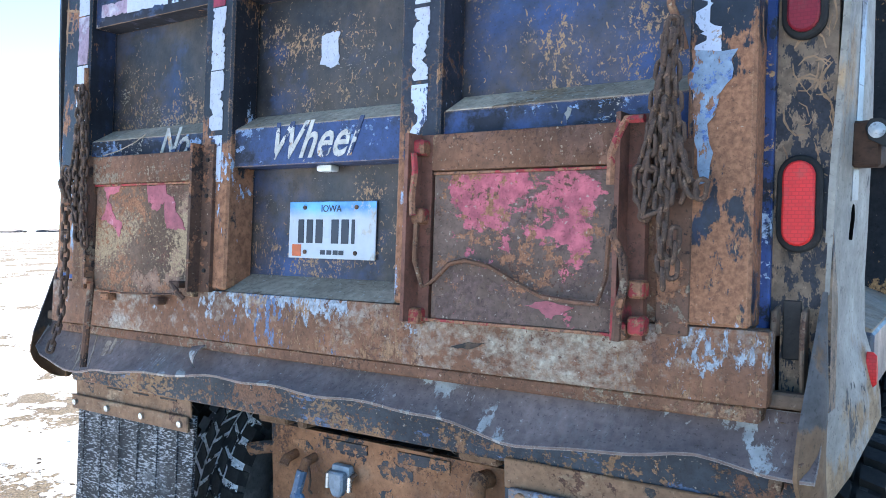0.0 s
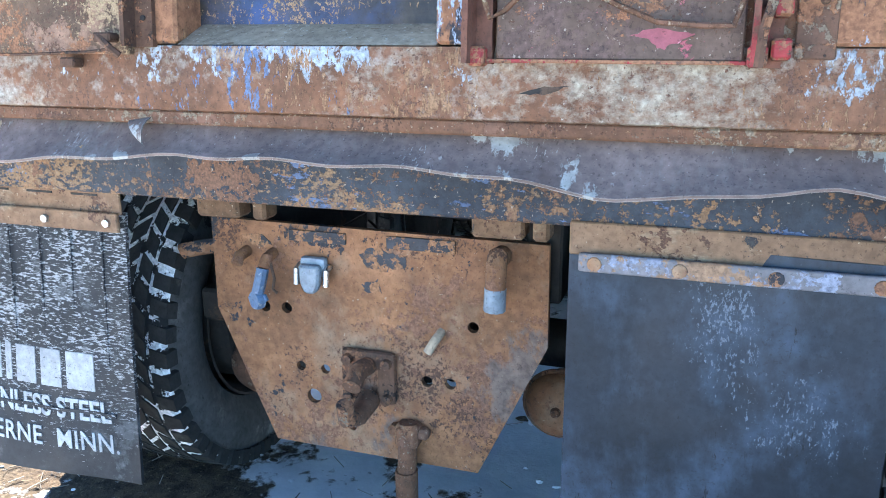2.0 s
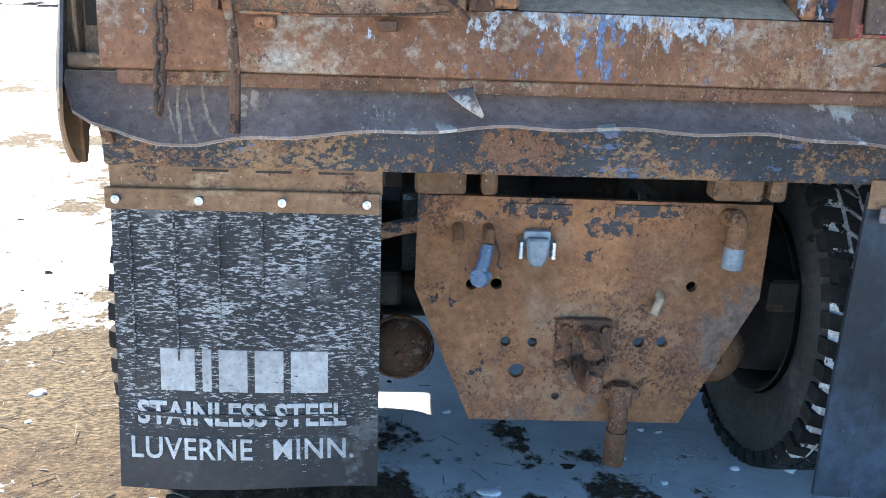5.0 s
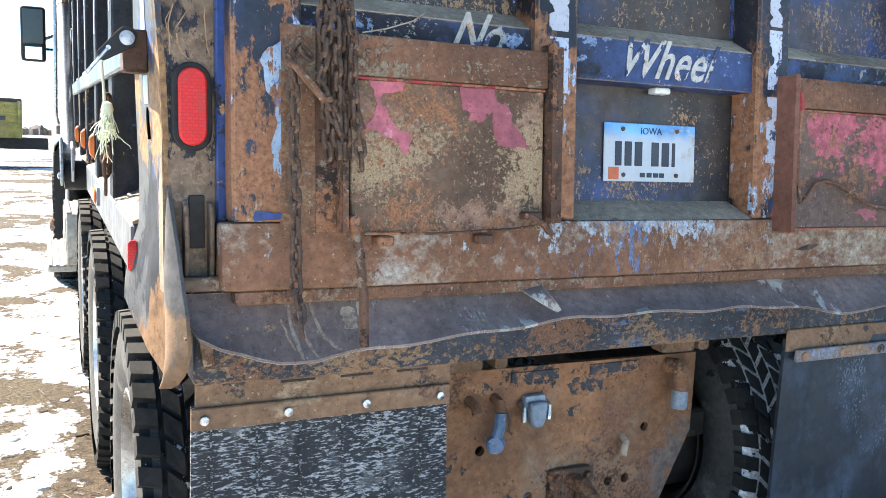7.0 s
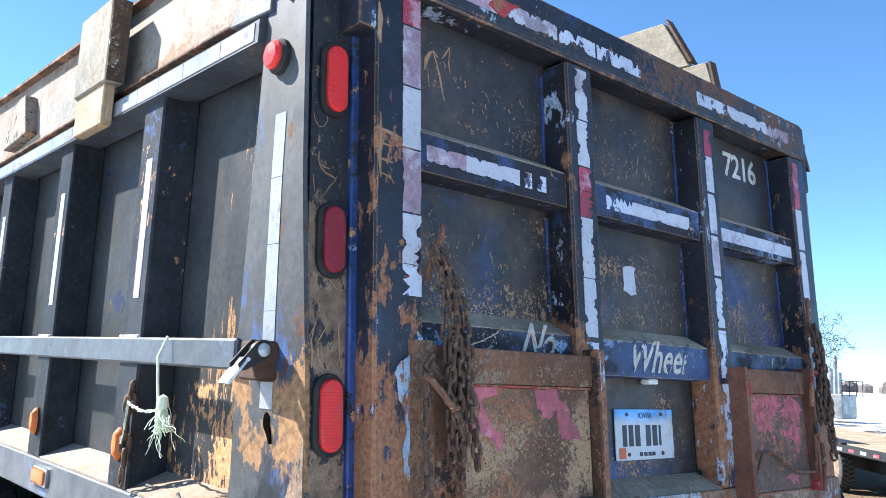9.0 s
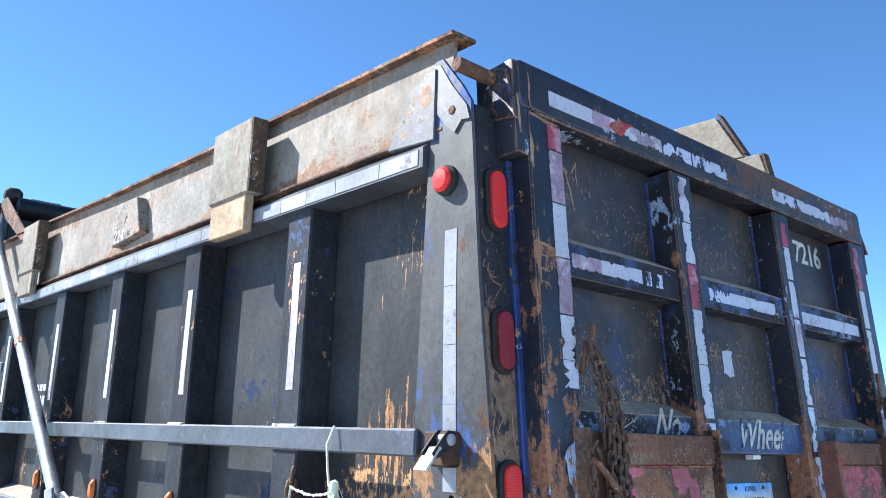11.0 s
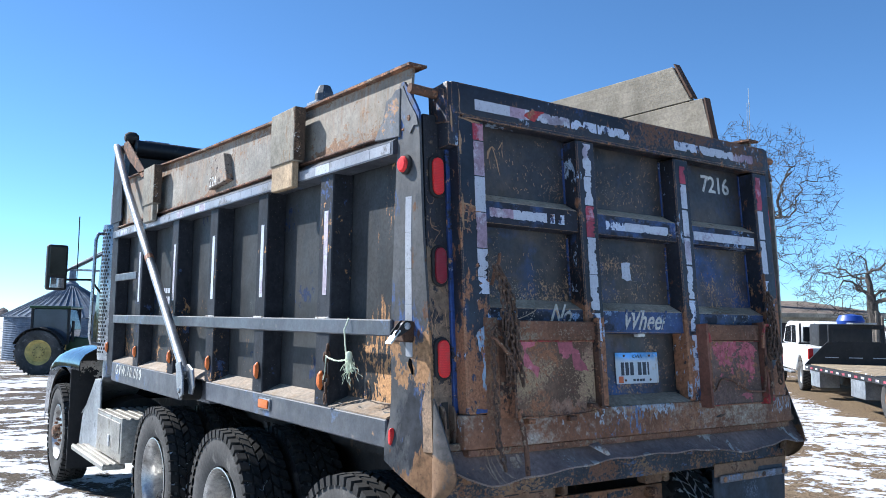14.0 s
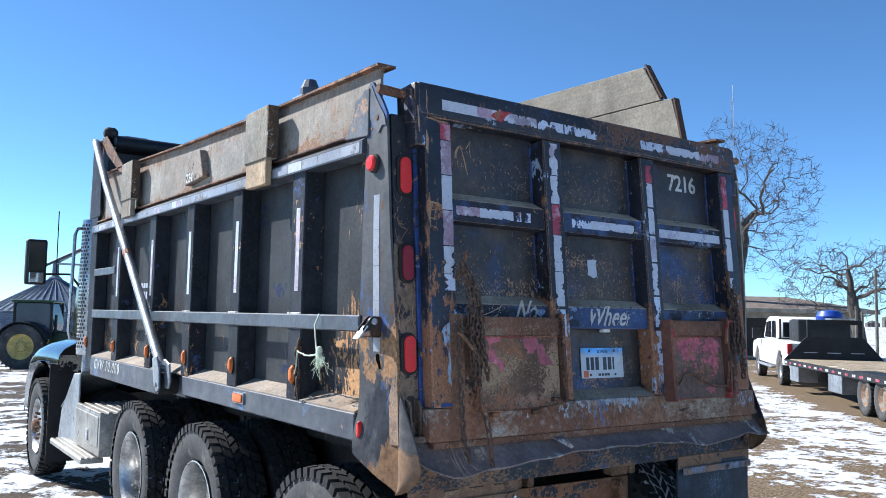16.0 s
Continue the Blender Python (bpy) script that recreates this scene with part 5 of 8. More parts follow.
    got = bmesh.ops.extrude_face_region(bm, geom=bm.faces[:])
    bmesh.ops.translate(bm, verts=[v for v in got["geom"] if isinstance(v, bmesh.types.BMVert)], vec=(0, 0.019, 0))
    bmesh.ops.recalc_face_normals(bm, faces=bm.faces[:])
    hitch = part("hitch_plate", bm, m_orange, truck, "orange rusty steel hitch plate with bolt holes")

    def stub(name, pts, r, mat, label=""):
        part(name, tubed(pts, r, 10), mat, hitch, label, True)
    stub("pipe_stub", [(-0.384, 0.36, 0.885), (-0.384, 0.31, 0.88), (-0.384, 0.295, 0.862)], 0.016, m_orange)
    stub("pipe_stub", [(-0.303, 0.36, 0.885), (-0.303, 0.315, 0.88), (-0.306, 0.30, 0.855)], 0.016, m_orange)
    glad = bmesh.new()
    tube(glad, [(-0.308, 0.30, 0.855), (-0.312, 0.292, 0.825), (-0.322, 0.29, 0.79)], 0.017, 9)
    lathe(glad, [(0.0001, -0.014), (0.024, -0.013), (0.027, -0.006), (0.027, 0.008), (0.020, 0.012), (0.0001, 0.013)], 14, Matrix.Translation((-0.325, 0.292, 0.768)) @ Matrix.Rotation(radians(62), 4, "Z"))
    prism(glad, [(-0.352, 0.776), (-0.30, 0.786), (-0.292, 0.768), (-0.345, 0.748)], "y", 0.284, 0.298, 0.003)
    part("air_coupling", glad, m_gladblue, hitch, "chipped blue air coupling", True)
    part("coupling_chain", tubed([(-0.29, 0.31, 0.87), (-0.275, 0.30, 0.83), (-0.28, 0.298, 0.80), (-0.268, 0.298, 0.79)], 0.004, 5), m_chain, hitch)
    cap = bmesh.new()
    box(cap, -0.212, -0.138, 0.325, 0.352, 0.835, 0.888, 0.012, 2)
    prism(cap, [(-0.205, 0.872), (-0.145, 0.872), (-0.148, 0.82), (-0.16, 0.795), (-0.19, 0.795), (-0.202, 0.82)], "y", 0.300, 0.328, 0.006)
    part("socket_cap", cap, m_blueplastic, hitch, "pale blue trailer socket with flap", True)
    for x in (-0.218, -0.132):
        stub("socket_lug", [(x, 0.345, 0.862), (x, 0.32, 0.855), (x, 0.316, 0.815)], 0.009, m_steel)
    stub("elbow", [(0.335, 0.36, 0.93), (0.337, 0.30, 0.94), (0.338, 0.285, 0.92), (0.336, 0.285, 0.865)], 0.026, m_orange)
    stub("hose_cap", [(0.336, 0.285, 0.868), (0.334, 0.285, 0.81)], 0.027, m_blueplastic, "pale blue hose cap")
    stub("grease_nipple", [(0.175, 0.355, 0.71), (0.17, 0.325, 0.70), (0.15, 0.31, 0.665)], 0.012, m_ledge)
    for x0, x1, z0, z1 in ((-0.25, -0.085, 0.925, 0.955), (0.03, 0.215, 0.925, 0.958)):
        part("welded_tag", boxed(x0, x1, 0.346, 0.353, z0, z1, 0.001), m_scorch, hitch, "small welded tag, black paint left on it")
    for pts, n in (([(-0.045, 0.905), (-0.02, 0.925), (0.03, 0.915), (0.075, 0.905), (0.085, 0.880), (0.045, 0.872), (0.02, 0.855), (-0.025, 0.862), (-0.04, 0.885)], 91), ([(0.13, 0.955), (0.20, 0.957), (0.22, 0.925), (0.17, 0.920)], 92), ([(-0.40, 0.93), (-0.33, 0.94), (-0.31, 0.905), (-0.36, 0.90)], 93), ([(-0.05, 0.82), (0.0, 0.835), (0.01, 0.805), (-0.03, 0.80)], 94)):
        part("paint_flake", flake(pts, 0.3518, n, 0.0010, 0.006), m_scorch, hitch, "black paint remnant")
    base = bmesh.new()
    box(base, -0.105, 0.052, 0.325, 0.353, 0.585, 0.640, 0.016, 2)
    box(base, -0.105, -0.055, 0.325, 0.353, 0.49, 0.60, 0.014, 2)
    box(base, 0.0, 0.052, 0.325, 0.353, 0.49, 0.60, 0.014, 2)
    part("pintle_base", base, m_rust_dark, hitch, "dark rusty pintle bracket", True)
    for x, z in ((-0.082, 0.615), (0.03, 0.612), (-0.082, 0.51), (0.03, 0.51)):
        part("pintle_bolt", lathed([(0.0001, -0.018), (0.014, -0.015), (0.016, 0.006)], 10, Matrix.Translation((x, 0.325, z)) @ Matrix.Rotation(radians(90), 4, "Z")), m_rust_dark, hitch)
    hook = bmesh.new()
    tube(hook, [(-0.025, 0.33, 0.60), (-0.025, 0.27, 0.61), (-0.025, 0.22, 0.585)], 0.026, 10)
    tube(hook, [(-0.025, 0.33, 0.50), (-0.025, 0.25, 0.49), (-0.025, 0.19, 0.51), (-0.025, 0.175, 0.56)], 0.032, 10, r_end=0.022)
    part("pintle_hook", hook, m_rust_dark, hitch, "worn rusty pintle hook", True)
    rod = bmesh.new()
    box(rod, 0.03, 0.145, 0.315, 0.352, 0.405, 0.435, 0.008)
    box(rod, 0.055, 0.12, 0.30, 0.352, 0.38, 0.45, 0.01)
    tube(rod, [(0.088, 0.325, 0.45), (0.088, 0.315, 0.34), (0.086, 0.31, 0.31)], 0.026, 10)
    tube(rod, [(0.086, 0.31, 0.315), (0.086, 0.31, 0.21)], 0.031, 12)
    part("hanging_pin", rod, m_rust, hitch, "rusty hanging pin", True)
    return gate


build_rear()


# ---- sides of the body ----
def build_side(s):
    """s is -1 for the driver's side and 1 for the other, which stands a little further in."""
    before = set(bpy.data.objects)
    wall = part("side_wall", boxed(s * 1.170, s * 1.155, 0.22, 5.66, 1.385, 2.60, 0.0), m_side, truck, "black painted side wall with rust scratches")
    for y, w in ((1.045, 0.15), (1.885, 0.15), (2.745, 0.15), (3.625, 0.16), (4.63, 0.17)):
        part("stake", boxed(s * 1.285, s * 1.168, y - w / 2, y + w / 2, 1.395, 2.58, 0.006), m_stake, wall)
        part("reflective_tape", boxed(s * 1.2868, s * 1.2845, y - 0.03, y + 0.015, 1.95, 2.38, 0.0006), m_tape, wall)
    part("front_stake", boxed(s * 1.285, s * 1.17, 5.45, 5.68, 1.26, 2.75, 0.008), m_stake, wall)
    part("side_rail", boxed(s * 1.297, s * 1.275, 0.36, 5.46, 1.757, 1.832, 0.006), m_sill, wall, "grey horizontal rail")
    for y in (1.045, 1.885, 2.745, 3.625):
        part("rail_dirt", boxed(s * 1.295, s * 1.262, y - 0.07, y + 0.075, 1.828, 1.840, 0.005, 2), m_rail_dirt, wall, "pale caked dirt on the rail", True)
    part("short_rail", boxed(s * 1.294, s * 1.275, 4.70, 5.46, 2.15, 2.215, 0.005), m_sill, wall)
    part("top_rail", prismed([(s * 1.305, 2.565), (s * 1.305, 2.625), (s * 1.25, 2.668), (s * 1.19, 2.668), (s * 1.19, 2.565)], "y", 0.36, 5.60), m_sill, truck, "grey top rail with tape")
    rnd = random.Random(4)
    y = 0.38
    while y < 5.4:
        w = 0.16 + 0.1 * rnd.random()
        part("reflective_tape", boxed(s * 1.3072, s * 1.3045, y, min(5.5, y + w), 2.572, 2.620, 0.0005), (m_tape_dull, m_tape_dull, m_tape)[rnd.randrange(3)], wall)
        y += w + 0.003
    for y0, y1, z0 in ((0.400, 2.79, 1.268), (3.37, 5.46, 1.218)):
        part("sill", boxed(s * 1.285, s * 1.0, y0, y1, z0, 1.395, 0.007), m_sill, truck, "grey steel lower sill, sandy on top")
    part("sill_slope", prismed([(s * 1.281, 1.395), (s * 1.281, 1.401), (s * 1.168, 1.447), (s * 1.168, 1.395)], "y", 0.405, 5.44), m_sandy, wall, "sloping ledge with pale dry dirt")
    # corner post: a plate leaning in towards its foot, where it flares out again
    def skin_x(y, z):
        fore = float(np.interp(z, [1.089, 1.225, 1.29, 1.35, 1.40, 1.50, 1.60, 1.83, 2.37, 2.9], [1.306, 1.303, 1.299, 1.283, 1.268, 1.266, 1.271, 1.278, 1.284, 1.288]))
        aft = float(np.interp(z, [1.089, 1.265, 1.52, 1.73, 1.90, 2.20, 2.9], [1.236, 1.237, 1.246, 1.252, 1.263, 1.278, 1.286]))
        f = min(1.0, max(0.0, (y - 0.10) / 0.28))
        return aft + (fore - aft) * f
    zs = [1.60 + 1.285 * k / 24 for k in range(25)]
    rows = []
    for z in zs:
        y0 = float(np.interp(z, [1.60, 1.73, 1.9, 2.735, 2.885], [0.104, 0.112, 0.120, 0.186, 0.305]))
        y1 = float(np.interp(z, [1.60, 1.75, 2.5, 2.885], [0.386, 0.390, 0.360, 0.335]))
        rows.append([(s * skin_x(y0 + (y1 - y0) * k / 8, z), y0 + (y1 - y0) * k / 8, z) for k in range(9)])
    post = part("corner_post", sheet(rows, 0.012, (s, 0, 0)), m_side_post if s < 0 else m_dusty_post, truck, "scraped silver and black corner post with rust", True)
    panel = [(1.135, 1.30), (1.25, 1.30), (1.25, 2.74), (1.135, 2.74)]
    rear = part("lamp_panel", prismed([(s * a, b - 1.35) for a, b in panel], "y", 0.085, 0.155), m_lightpanel, truck, "black peeling lamp panel", m=gate_m)
    part("seam", tubed([(s * 1.128, 0.09, -0.05), (s * 1.128, 0.09, 1.38)], 0.011, 6), m_weld, rear, "blue weld seam")
    part("seam_strip", boxed(s * 1.145, s * 1.118, 0.07, 0.13, -0.05, 1.385, 0.004), m_weld, rear)
    for z0, z1, mat in ((1.030, 1.195, m_lens_red), (0.645, 0.80, m_lens_dark), (0.250, 0.408, m_lens_red)):
        for grow, y0, y1, material, name in ((0.012, 0.070, 0.087, m_rubber, "lamp_grommet"), (0.0, 0.058, 0.082, mat, "tail_lamp")):
            r = 0.028 + grow
            cx = s * 1.192
            pts = [(cx + r * math.cos(a), z1 - 0.028 + r * math.sin(a)) for a in [math.pi * k / 10 for k in range(11)]] + [(cx + r * math.cos(a), z0 + 0.028 + r * math.sin(a)) for a in [math.pi + math.pi * k / 10 for k in range(11)]]
            part(name, prismed(pts, "y", y0, y1, 0.004), material, rear, "oval red tail lamp" if name == "tail_lamp" else "", True)
    for z0, z1, n, seed in ((0.80, 1.05, 12 if s > 0 else 5, 81), (0.42, 0.66, 26 if s > 0 else 8, 82)):
        lo, hi = sorted((s * 1.148, s * 1.246))
        tagged(part("curled_scratch", scrapes(lo, hi, z0, z1, 0.0848, n, seed + (s > 0) * 9, 0.05, 0.0050), m_scrape, rear, "curling tan scratches"), kind="stuff")
    # gate latch hook at the foot of the panel
    for x0, x1 in ((1.213, 1.204), (1.163, 1.154)):
        part("latch_cheek", prismed([(0.09, -0.03), (0.055, -0.02), (0.042, 0.03), (0.042, 0.105), (0.055, 0.132), (0.09, 0.14)], "x", s * x0, s * x1, 0.003), m_latch, rear, "rusty latch cheek")
    part("latch_tongue", boxed(s * 1.198, s * 1.172, -0.012, 0.012, -0.075, 0.065, 0.007, 2, Matrix.Translation((s * 0.004, 0.036, 0.05)) @ Matrix.Rotation(radians(10), 4, "X") @ Matrix.Rotation(radians(s * 9), 4, "Y")), m_latch, rear, "hanging latch tongue", True)
    part("latch_bar", boxed(s * 1.225, s * 1.125, 0.03, 0.07, -0.045, -0.016, 0.005), m_latch, rear)
    part("latch_pocket", boxed(s * 1.20, s * 1.168, 0.080, 0.087, 0.04, 0.15, 0.002), m_chassis, rear)
    # top pin
    part("hinge_pin", tubed([(s * 1.315, 0.215, 2.832), (s * 1.285, 0.213, 2.830), (s * 1.10, 0.205, 2.82)], 0.022, 12), m_rust_dark, post, "", True)
    part("hinge_ear", prismed([(0.11, 2.68), (0.25, 2.70), (0.235, 2.80), (0.20, 2.855), (0.15, 2.84)], "x", s * 1.185, s * 1.172, 0.003), m_post, post)
    # the flared foot of the post: a plate that bends in towards its upright rear edge, and a tab folded back behind that edge
    skin = m_side_post if s < 0 else m_dusty_post

    zs = [1.60, 1.56, 1.51, 1.45, 1.40, 1.35, 1.31, 1.27, 1.226, 1.20, 1.17, 1.14, 1.11, 1.089]
    front = np.interp(zs, [1.089, 1.14, 1.18, 1.226, 1.30, 1.40, 1.62], [0.10, 0.215, 0.305, 0.380, 0.388, 0.396, 0.386])
    back = np.interp(zs, [1.089, 1.51, 1.56, 1.62], [0.090, 0.099, 0.101, 0.104])
    rows = []
    for z, y1, y0 in zip(zs, front, back):
        ys = [y0 + (y1 - y0) * k / 12 for k in range(13)]
        rows.append([(s * (skin_x(y, z) + 0.006 * math.exp(-((y - 0.20) / 0.025) ** 2) * min(1.0, max(0.0, (1.40 - z) / 0.1))), y, z) for y in ys])
    part("flared_fin", sheet(rows, 0.008, (s, 0, 0)), skin, post, "flared foot plate, blue, black and tan rust" if s < 0 else "flared foot plate, pale with dust", True)
    edge = np.interp(zs, [1.089, 1.11, 1.14, 1.17, 1.20, 1.254, 1.51, 1.62], [0.080, 0.035, -0.005, -0.030, -0.042, -0.032, 0.094, 0.097])
    rows = []
    for z, y0, y1 in list(zip(zs, edge, back))[2:]:
        ys = [y1 + (y0 - y1) * k / 6 for k in range(7)]
        rows.append([(s * (1.243 - 0.17 * (y1 - y) + 0.018 * math.sin(math.pi * k / 6) * min(1.0, (1.51 - z) / 0.2)), y, z) for k, y in enumerate(ys)])
    part("bent_tab", sheet(rows, 0.007, (s, 0, 0)), m_tab, post, "tan rusty tab folded behind the post", True)
    fold = [(s * (1.2445 - 0.17 * (0.092 - y)), y - 0.001, z) for y, z in ((0.092, 1.275), (0.06, 1.262), (0.02, 1.242), (-0.02, 1.226), (-0.036, 1.222))]
    part("tab_seam", tubed(fold, 0.0035, 6), m_rust_dark, post, "rusty seam across the tab", True)
    # The slot is not cut: a black block carries its inner shade.
    hole = [(0.232, 1.634), (0.228, 1.625), (0.224, 1.602), (0.230, 1.599), (0.242, 1.618)] + [(0.248 + 0.0125 * math.cos(a), 1.648 + 0.020 * math.sin(a)) for a in [-1.2 + 4.6 * k / 11 for k in range(12)]]
    part("keyhole_slot", prismed(hole, "x", s * 1.2640, s * 1.250), plain("dark_hollow", (0.004, 0.004, 0.004), 0.95, 0.0, 0.0), post, "keyhole slot, a black plate for the shade inside it")
    part("marker_lamp", lathed([(0.0001, -0.009), (0.024, -0.007), (0.030, 0.0), (0.030, 0.012)], 14, Matrix.Translation((s * 1.290, 0.350, 1.327)) @ Matrix.Diagonal((-s, 0.42, 1.25, 1))), m_lens_red, post, "red side marker", True)
    part("lamp_grommet", lathed([(0.036, -0.014), (0.044, -0.006), (0.044, 0.006)], 20, Matrix.Translation((s * 1.290, 0.272, 2.507)) @ Matrix.Diagonal((-s, 1, 1, 1))), m_rubber, post, "", True)
    part("marker_lamp", lathed([(0.0001, -0.03), (0.028, -0.028), (0.036, -0.02), (0.036, 0.004)], 20, Matrix.Translation((s * 1.290, 0.272, 2.507)) @ Matrix.Diagonal((-s, 1, 1, 1))), m_lens_red, post, "round red side marker", True)
    for z0, z1 in ((2.21, 2.365), (2.052, 2.2085), (1.897, 2.0505), (1.828, 1.8955), (1.675, 1.735)):
        rows = [[(s * (skin_x(y, z) + 0.0015), y, z) for y in (0.230, 0.254, 0.278)] for z in (z0, (z0 + z1) / 2, z1)]
        part("reflective_tape", sheet(rows, 0.001, (s, 0, 0)), m_tape_dull, post)
    for y in (1.045, 1.885, 2.745, 3.625, 4.63, 5.66):
        m = Matrix.Translation((s * 1.286, y - 0.012, 1.522)) @ Matrix.Diagonal((-s, 0.62, 1.25, 1))
        part("marker_rim", lathed([(0.0405, -0.006), (0.043, 0.0), (0.043, 0.004)], 16, m), m_rubber, wall)
        part("marker_lamp", lathed([(0.0001, -0.026), (0.026, -0.024), (0.038, -0.012), (0.040, 0.003)], 16, m), m_lens_amber, wall, "amber side marker", True)
    part("sill_marker", boxed(s * 1.297, s * 1.283, 1.665, 1.83, 1.305, 1.375, 0.012, 2), m_galv, wall, "", True)
    part("marker_lamp", boxed(s * 1.306, s * 1.29, 1.678, 1.817, 1.315, 1.365, 0.012, 2), m_lens_amber, wall, "wide amber marker", True)
    # channel beam on the top rail
    rows = [[(s * 1.250, y, z) for y, z in ((0.30, 2.965), (1.5, 2.985), (3.0, 3.03), (4.6, 3.10), (5.5, 3.13))], [(s * 1.254, y, 2.632) for y in (0.30, 1.5, 3.0, 4.6, 5.5)]]
    part("channel_beam", sheet(rows, 0.014, (s, 0, 0)), m_beam, truck, "weathered cream steel channel, rust along its edges")
    rows = [[(s * 1.285, y, z) for y, z in ((0.27, 2.968), (1.5, 2.988), (3.0, 3.033), (4.6, 3.103), (5.5, 3.133))], [(s * 1.19, y, z) for y, z in ((0.27, 2.968), (1.5, 2.988), (3.0, 3.033), (4.6, 3.103), (5.5, 3.133))]]
    part("lower_flange", boxed(s * 1.288, s * 1.20, 0.30, 5.5, 2.664, 2.676, 0.003), m_rust_dark, truck, "rusty lower flange")
    part("beam_flange", sheet(rows, 0.012), m_rust_dark, truck, "rusty top flange")
    part("patch_plate", prismed([(0.325, 2.64), (0.545, 2.655), (0.52, 2.69), (0.475, 2.735), (0.455, 2.79), (0.45, 2.825), (0.40, 2.835), (0.365, 2.86), (0.325, 2.86)], "x", s * 1.296, s * 1.250, 0.003), m_patch, truck, "blue-grey scuffed patch plate")
    gus = [(0.345, 2.872), (0.312, 2.868), (0.26, 2.79), (0.196, 2.712), (0.182, 2.668), (0.215, 2.672), (0.244, 2.642), (0.285, 2.675), (0.318, 2.715)]
    part("worn_paint", prismed(gus, "x", s * 1.2905, s * 1.286, 0.0), m_patch, post, "blue and grey scuffed paint")
    part("bolt_hole", lathed([(0.0001, -0.006), (0.012, -0.005), (0.016, 0.003)], 10, Matrix.Translation((s * 1.289, 0.256, 2.712)) @ Matrix.Diagonal((-s, 1, 1, 1))), m_rust_dark, post, "rusty bolt", True)
    if s > 0:
        for ob in set(bpy.data.objects) - before:
            if ob.parent == truck:
                ob.matrix_basis = Matrix.Translation((-0.028, 0, 0)) @ ob.matrix_basis
    return wall


left_wall = build_side(-1)
build_side(1)


def build_body():
    part("bed_floor", boxed(-1.19, 1.19, 0.15, 5.66, 1.34, 1.38, 0.0), m_chassis, truck)
    head = part("headboard", boxed(-1.19, 1.19, 5.66, 5.72, 1.34, 3.1, 0.0), m_side, truck, "black headboard")
    hood = bmesh.new()
    prism(hood, [(5.45, 3.02), (5.72, 2.75), (5.95, 2.75), (6.0, 3.5), (5.5, 3.5), (5.42, 3.40)], "x", -1.22, 1.22, 0.01)
    part("tarp_housing", hood, m_tarp, truck, "black tarp housing")
    part("tarp_roll", tubed([(-1.18, 5.42, 3.44), (1.18, 5.42, 3.44)], 0.085, 14), m_tarp, truck, "black rolled tarp", True)
    part("tarp_ball", lathed([(0.0001, -0.07), (0.035, -0.062), (0.06, -0.03), (0.06, 0.03), (0.035, 0.062), (0.0001, 0.07)], 16, Matrix.Translation((-1.20, 5.49, 3.55))), m_rubber, truck, "black round end", True)
    part("tarp_bracket", boxed(-1.10, -0.86, 5.40, 5.44, 3.47, 3.53, 0.008), m_galv, truck)
    part("side_brace", prismed([(4.55, 3.05), (4.72, 3.05), (5.46, 3.40), (5.42, 3.48), (5.30, 3.48)], "x", -1.285, -1.27, 0.003), m_rust_dark, truck, "rusty slanting brace")
    part("front_plate", prismed([(5.35, 2.72), (5.75, 2.72), (5.75, 3.50), (5.44, 3.46)], "x", -1.292, -1.28, 0.003), m_stake, truck, "grey front gusset")
    arm = [(-1.30, 5.52, 3.42), (-1.335, 5.47, 3.44), (-1.345, 5.396, 3.395), (-1.35, 4.905, 2.951), (-1.355, 3.95, 2.20), (-1.36, 2.99, 1.43)]
    part("tarp_arm", tubed(arm, 0.034, 10), m_galv, truck, "long silver tarp arm", True)
    part("arm_band", tubed([(-1.3545, 4.09, 2.31), (-1.355, 4.045, 2.275)], 0.036, 10), m_red, truck)
    piv = lathed([(0.0001, -0.10), (0.075, -0.095), (0.075, 0.10), (0.0001, 0.105)], 20, Matrix.Translation((-1.285, 3.02, 1.325)))
    part("arm_spring_drum", piv, m_black, truck, "black spring drum", True)
    part("pivot_box", boxed(-1.25, -1.0, 2.80, 3.36, 1.24, 1.39, 0.008), m_sill, truck)
    part("arm_clevis", prismed([(3.10, 1.50), (3.00, 1.52), (2.93, 1.40), (2.92, 1.30), (2.98, 1.27), (3.05, 1.34)], "x", -1.40, -1.385, 0.004), m_galv, truck, "silver clevis plate")
    part("arm_clevis", prismed([(3.08, 1.48), (2.98, 1.50), (2.88, 1.47), (2.84, 1.36), (2.88, 1.30), (2.96, 1.30)], "x", -1.35, -1.335, 0.004), m_galv, truck)
    part("clevis_bolt", lathed([(0.0001, -0.03), (0.018, -0.025), (0.02, 0.05)], 10, Matrix.Translation((-1.385, 2.98, 1.322))), m_steel, truck)
    # lettering on the sill and tag
    words = text_bm("GVW.70.000", 0.125, Matrix.Translation((-1.2865, 4.86, 1.33)) @ Matrix.Rotation(radians(-90), 4, "Z") @ Matrix.Rotation(radians(90), 4, "X"), 0.2, 0.0008, 1.38, 0.003)
    letters(words, m_white, left_wall, "white stencilled letter")
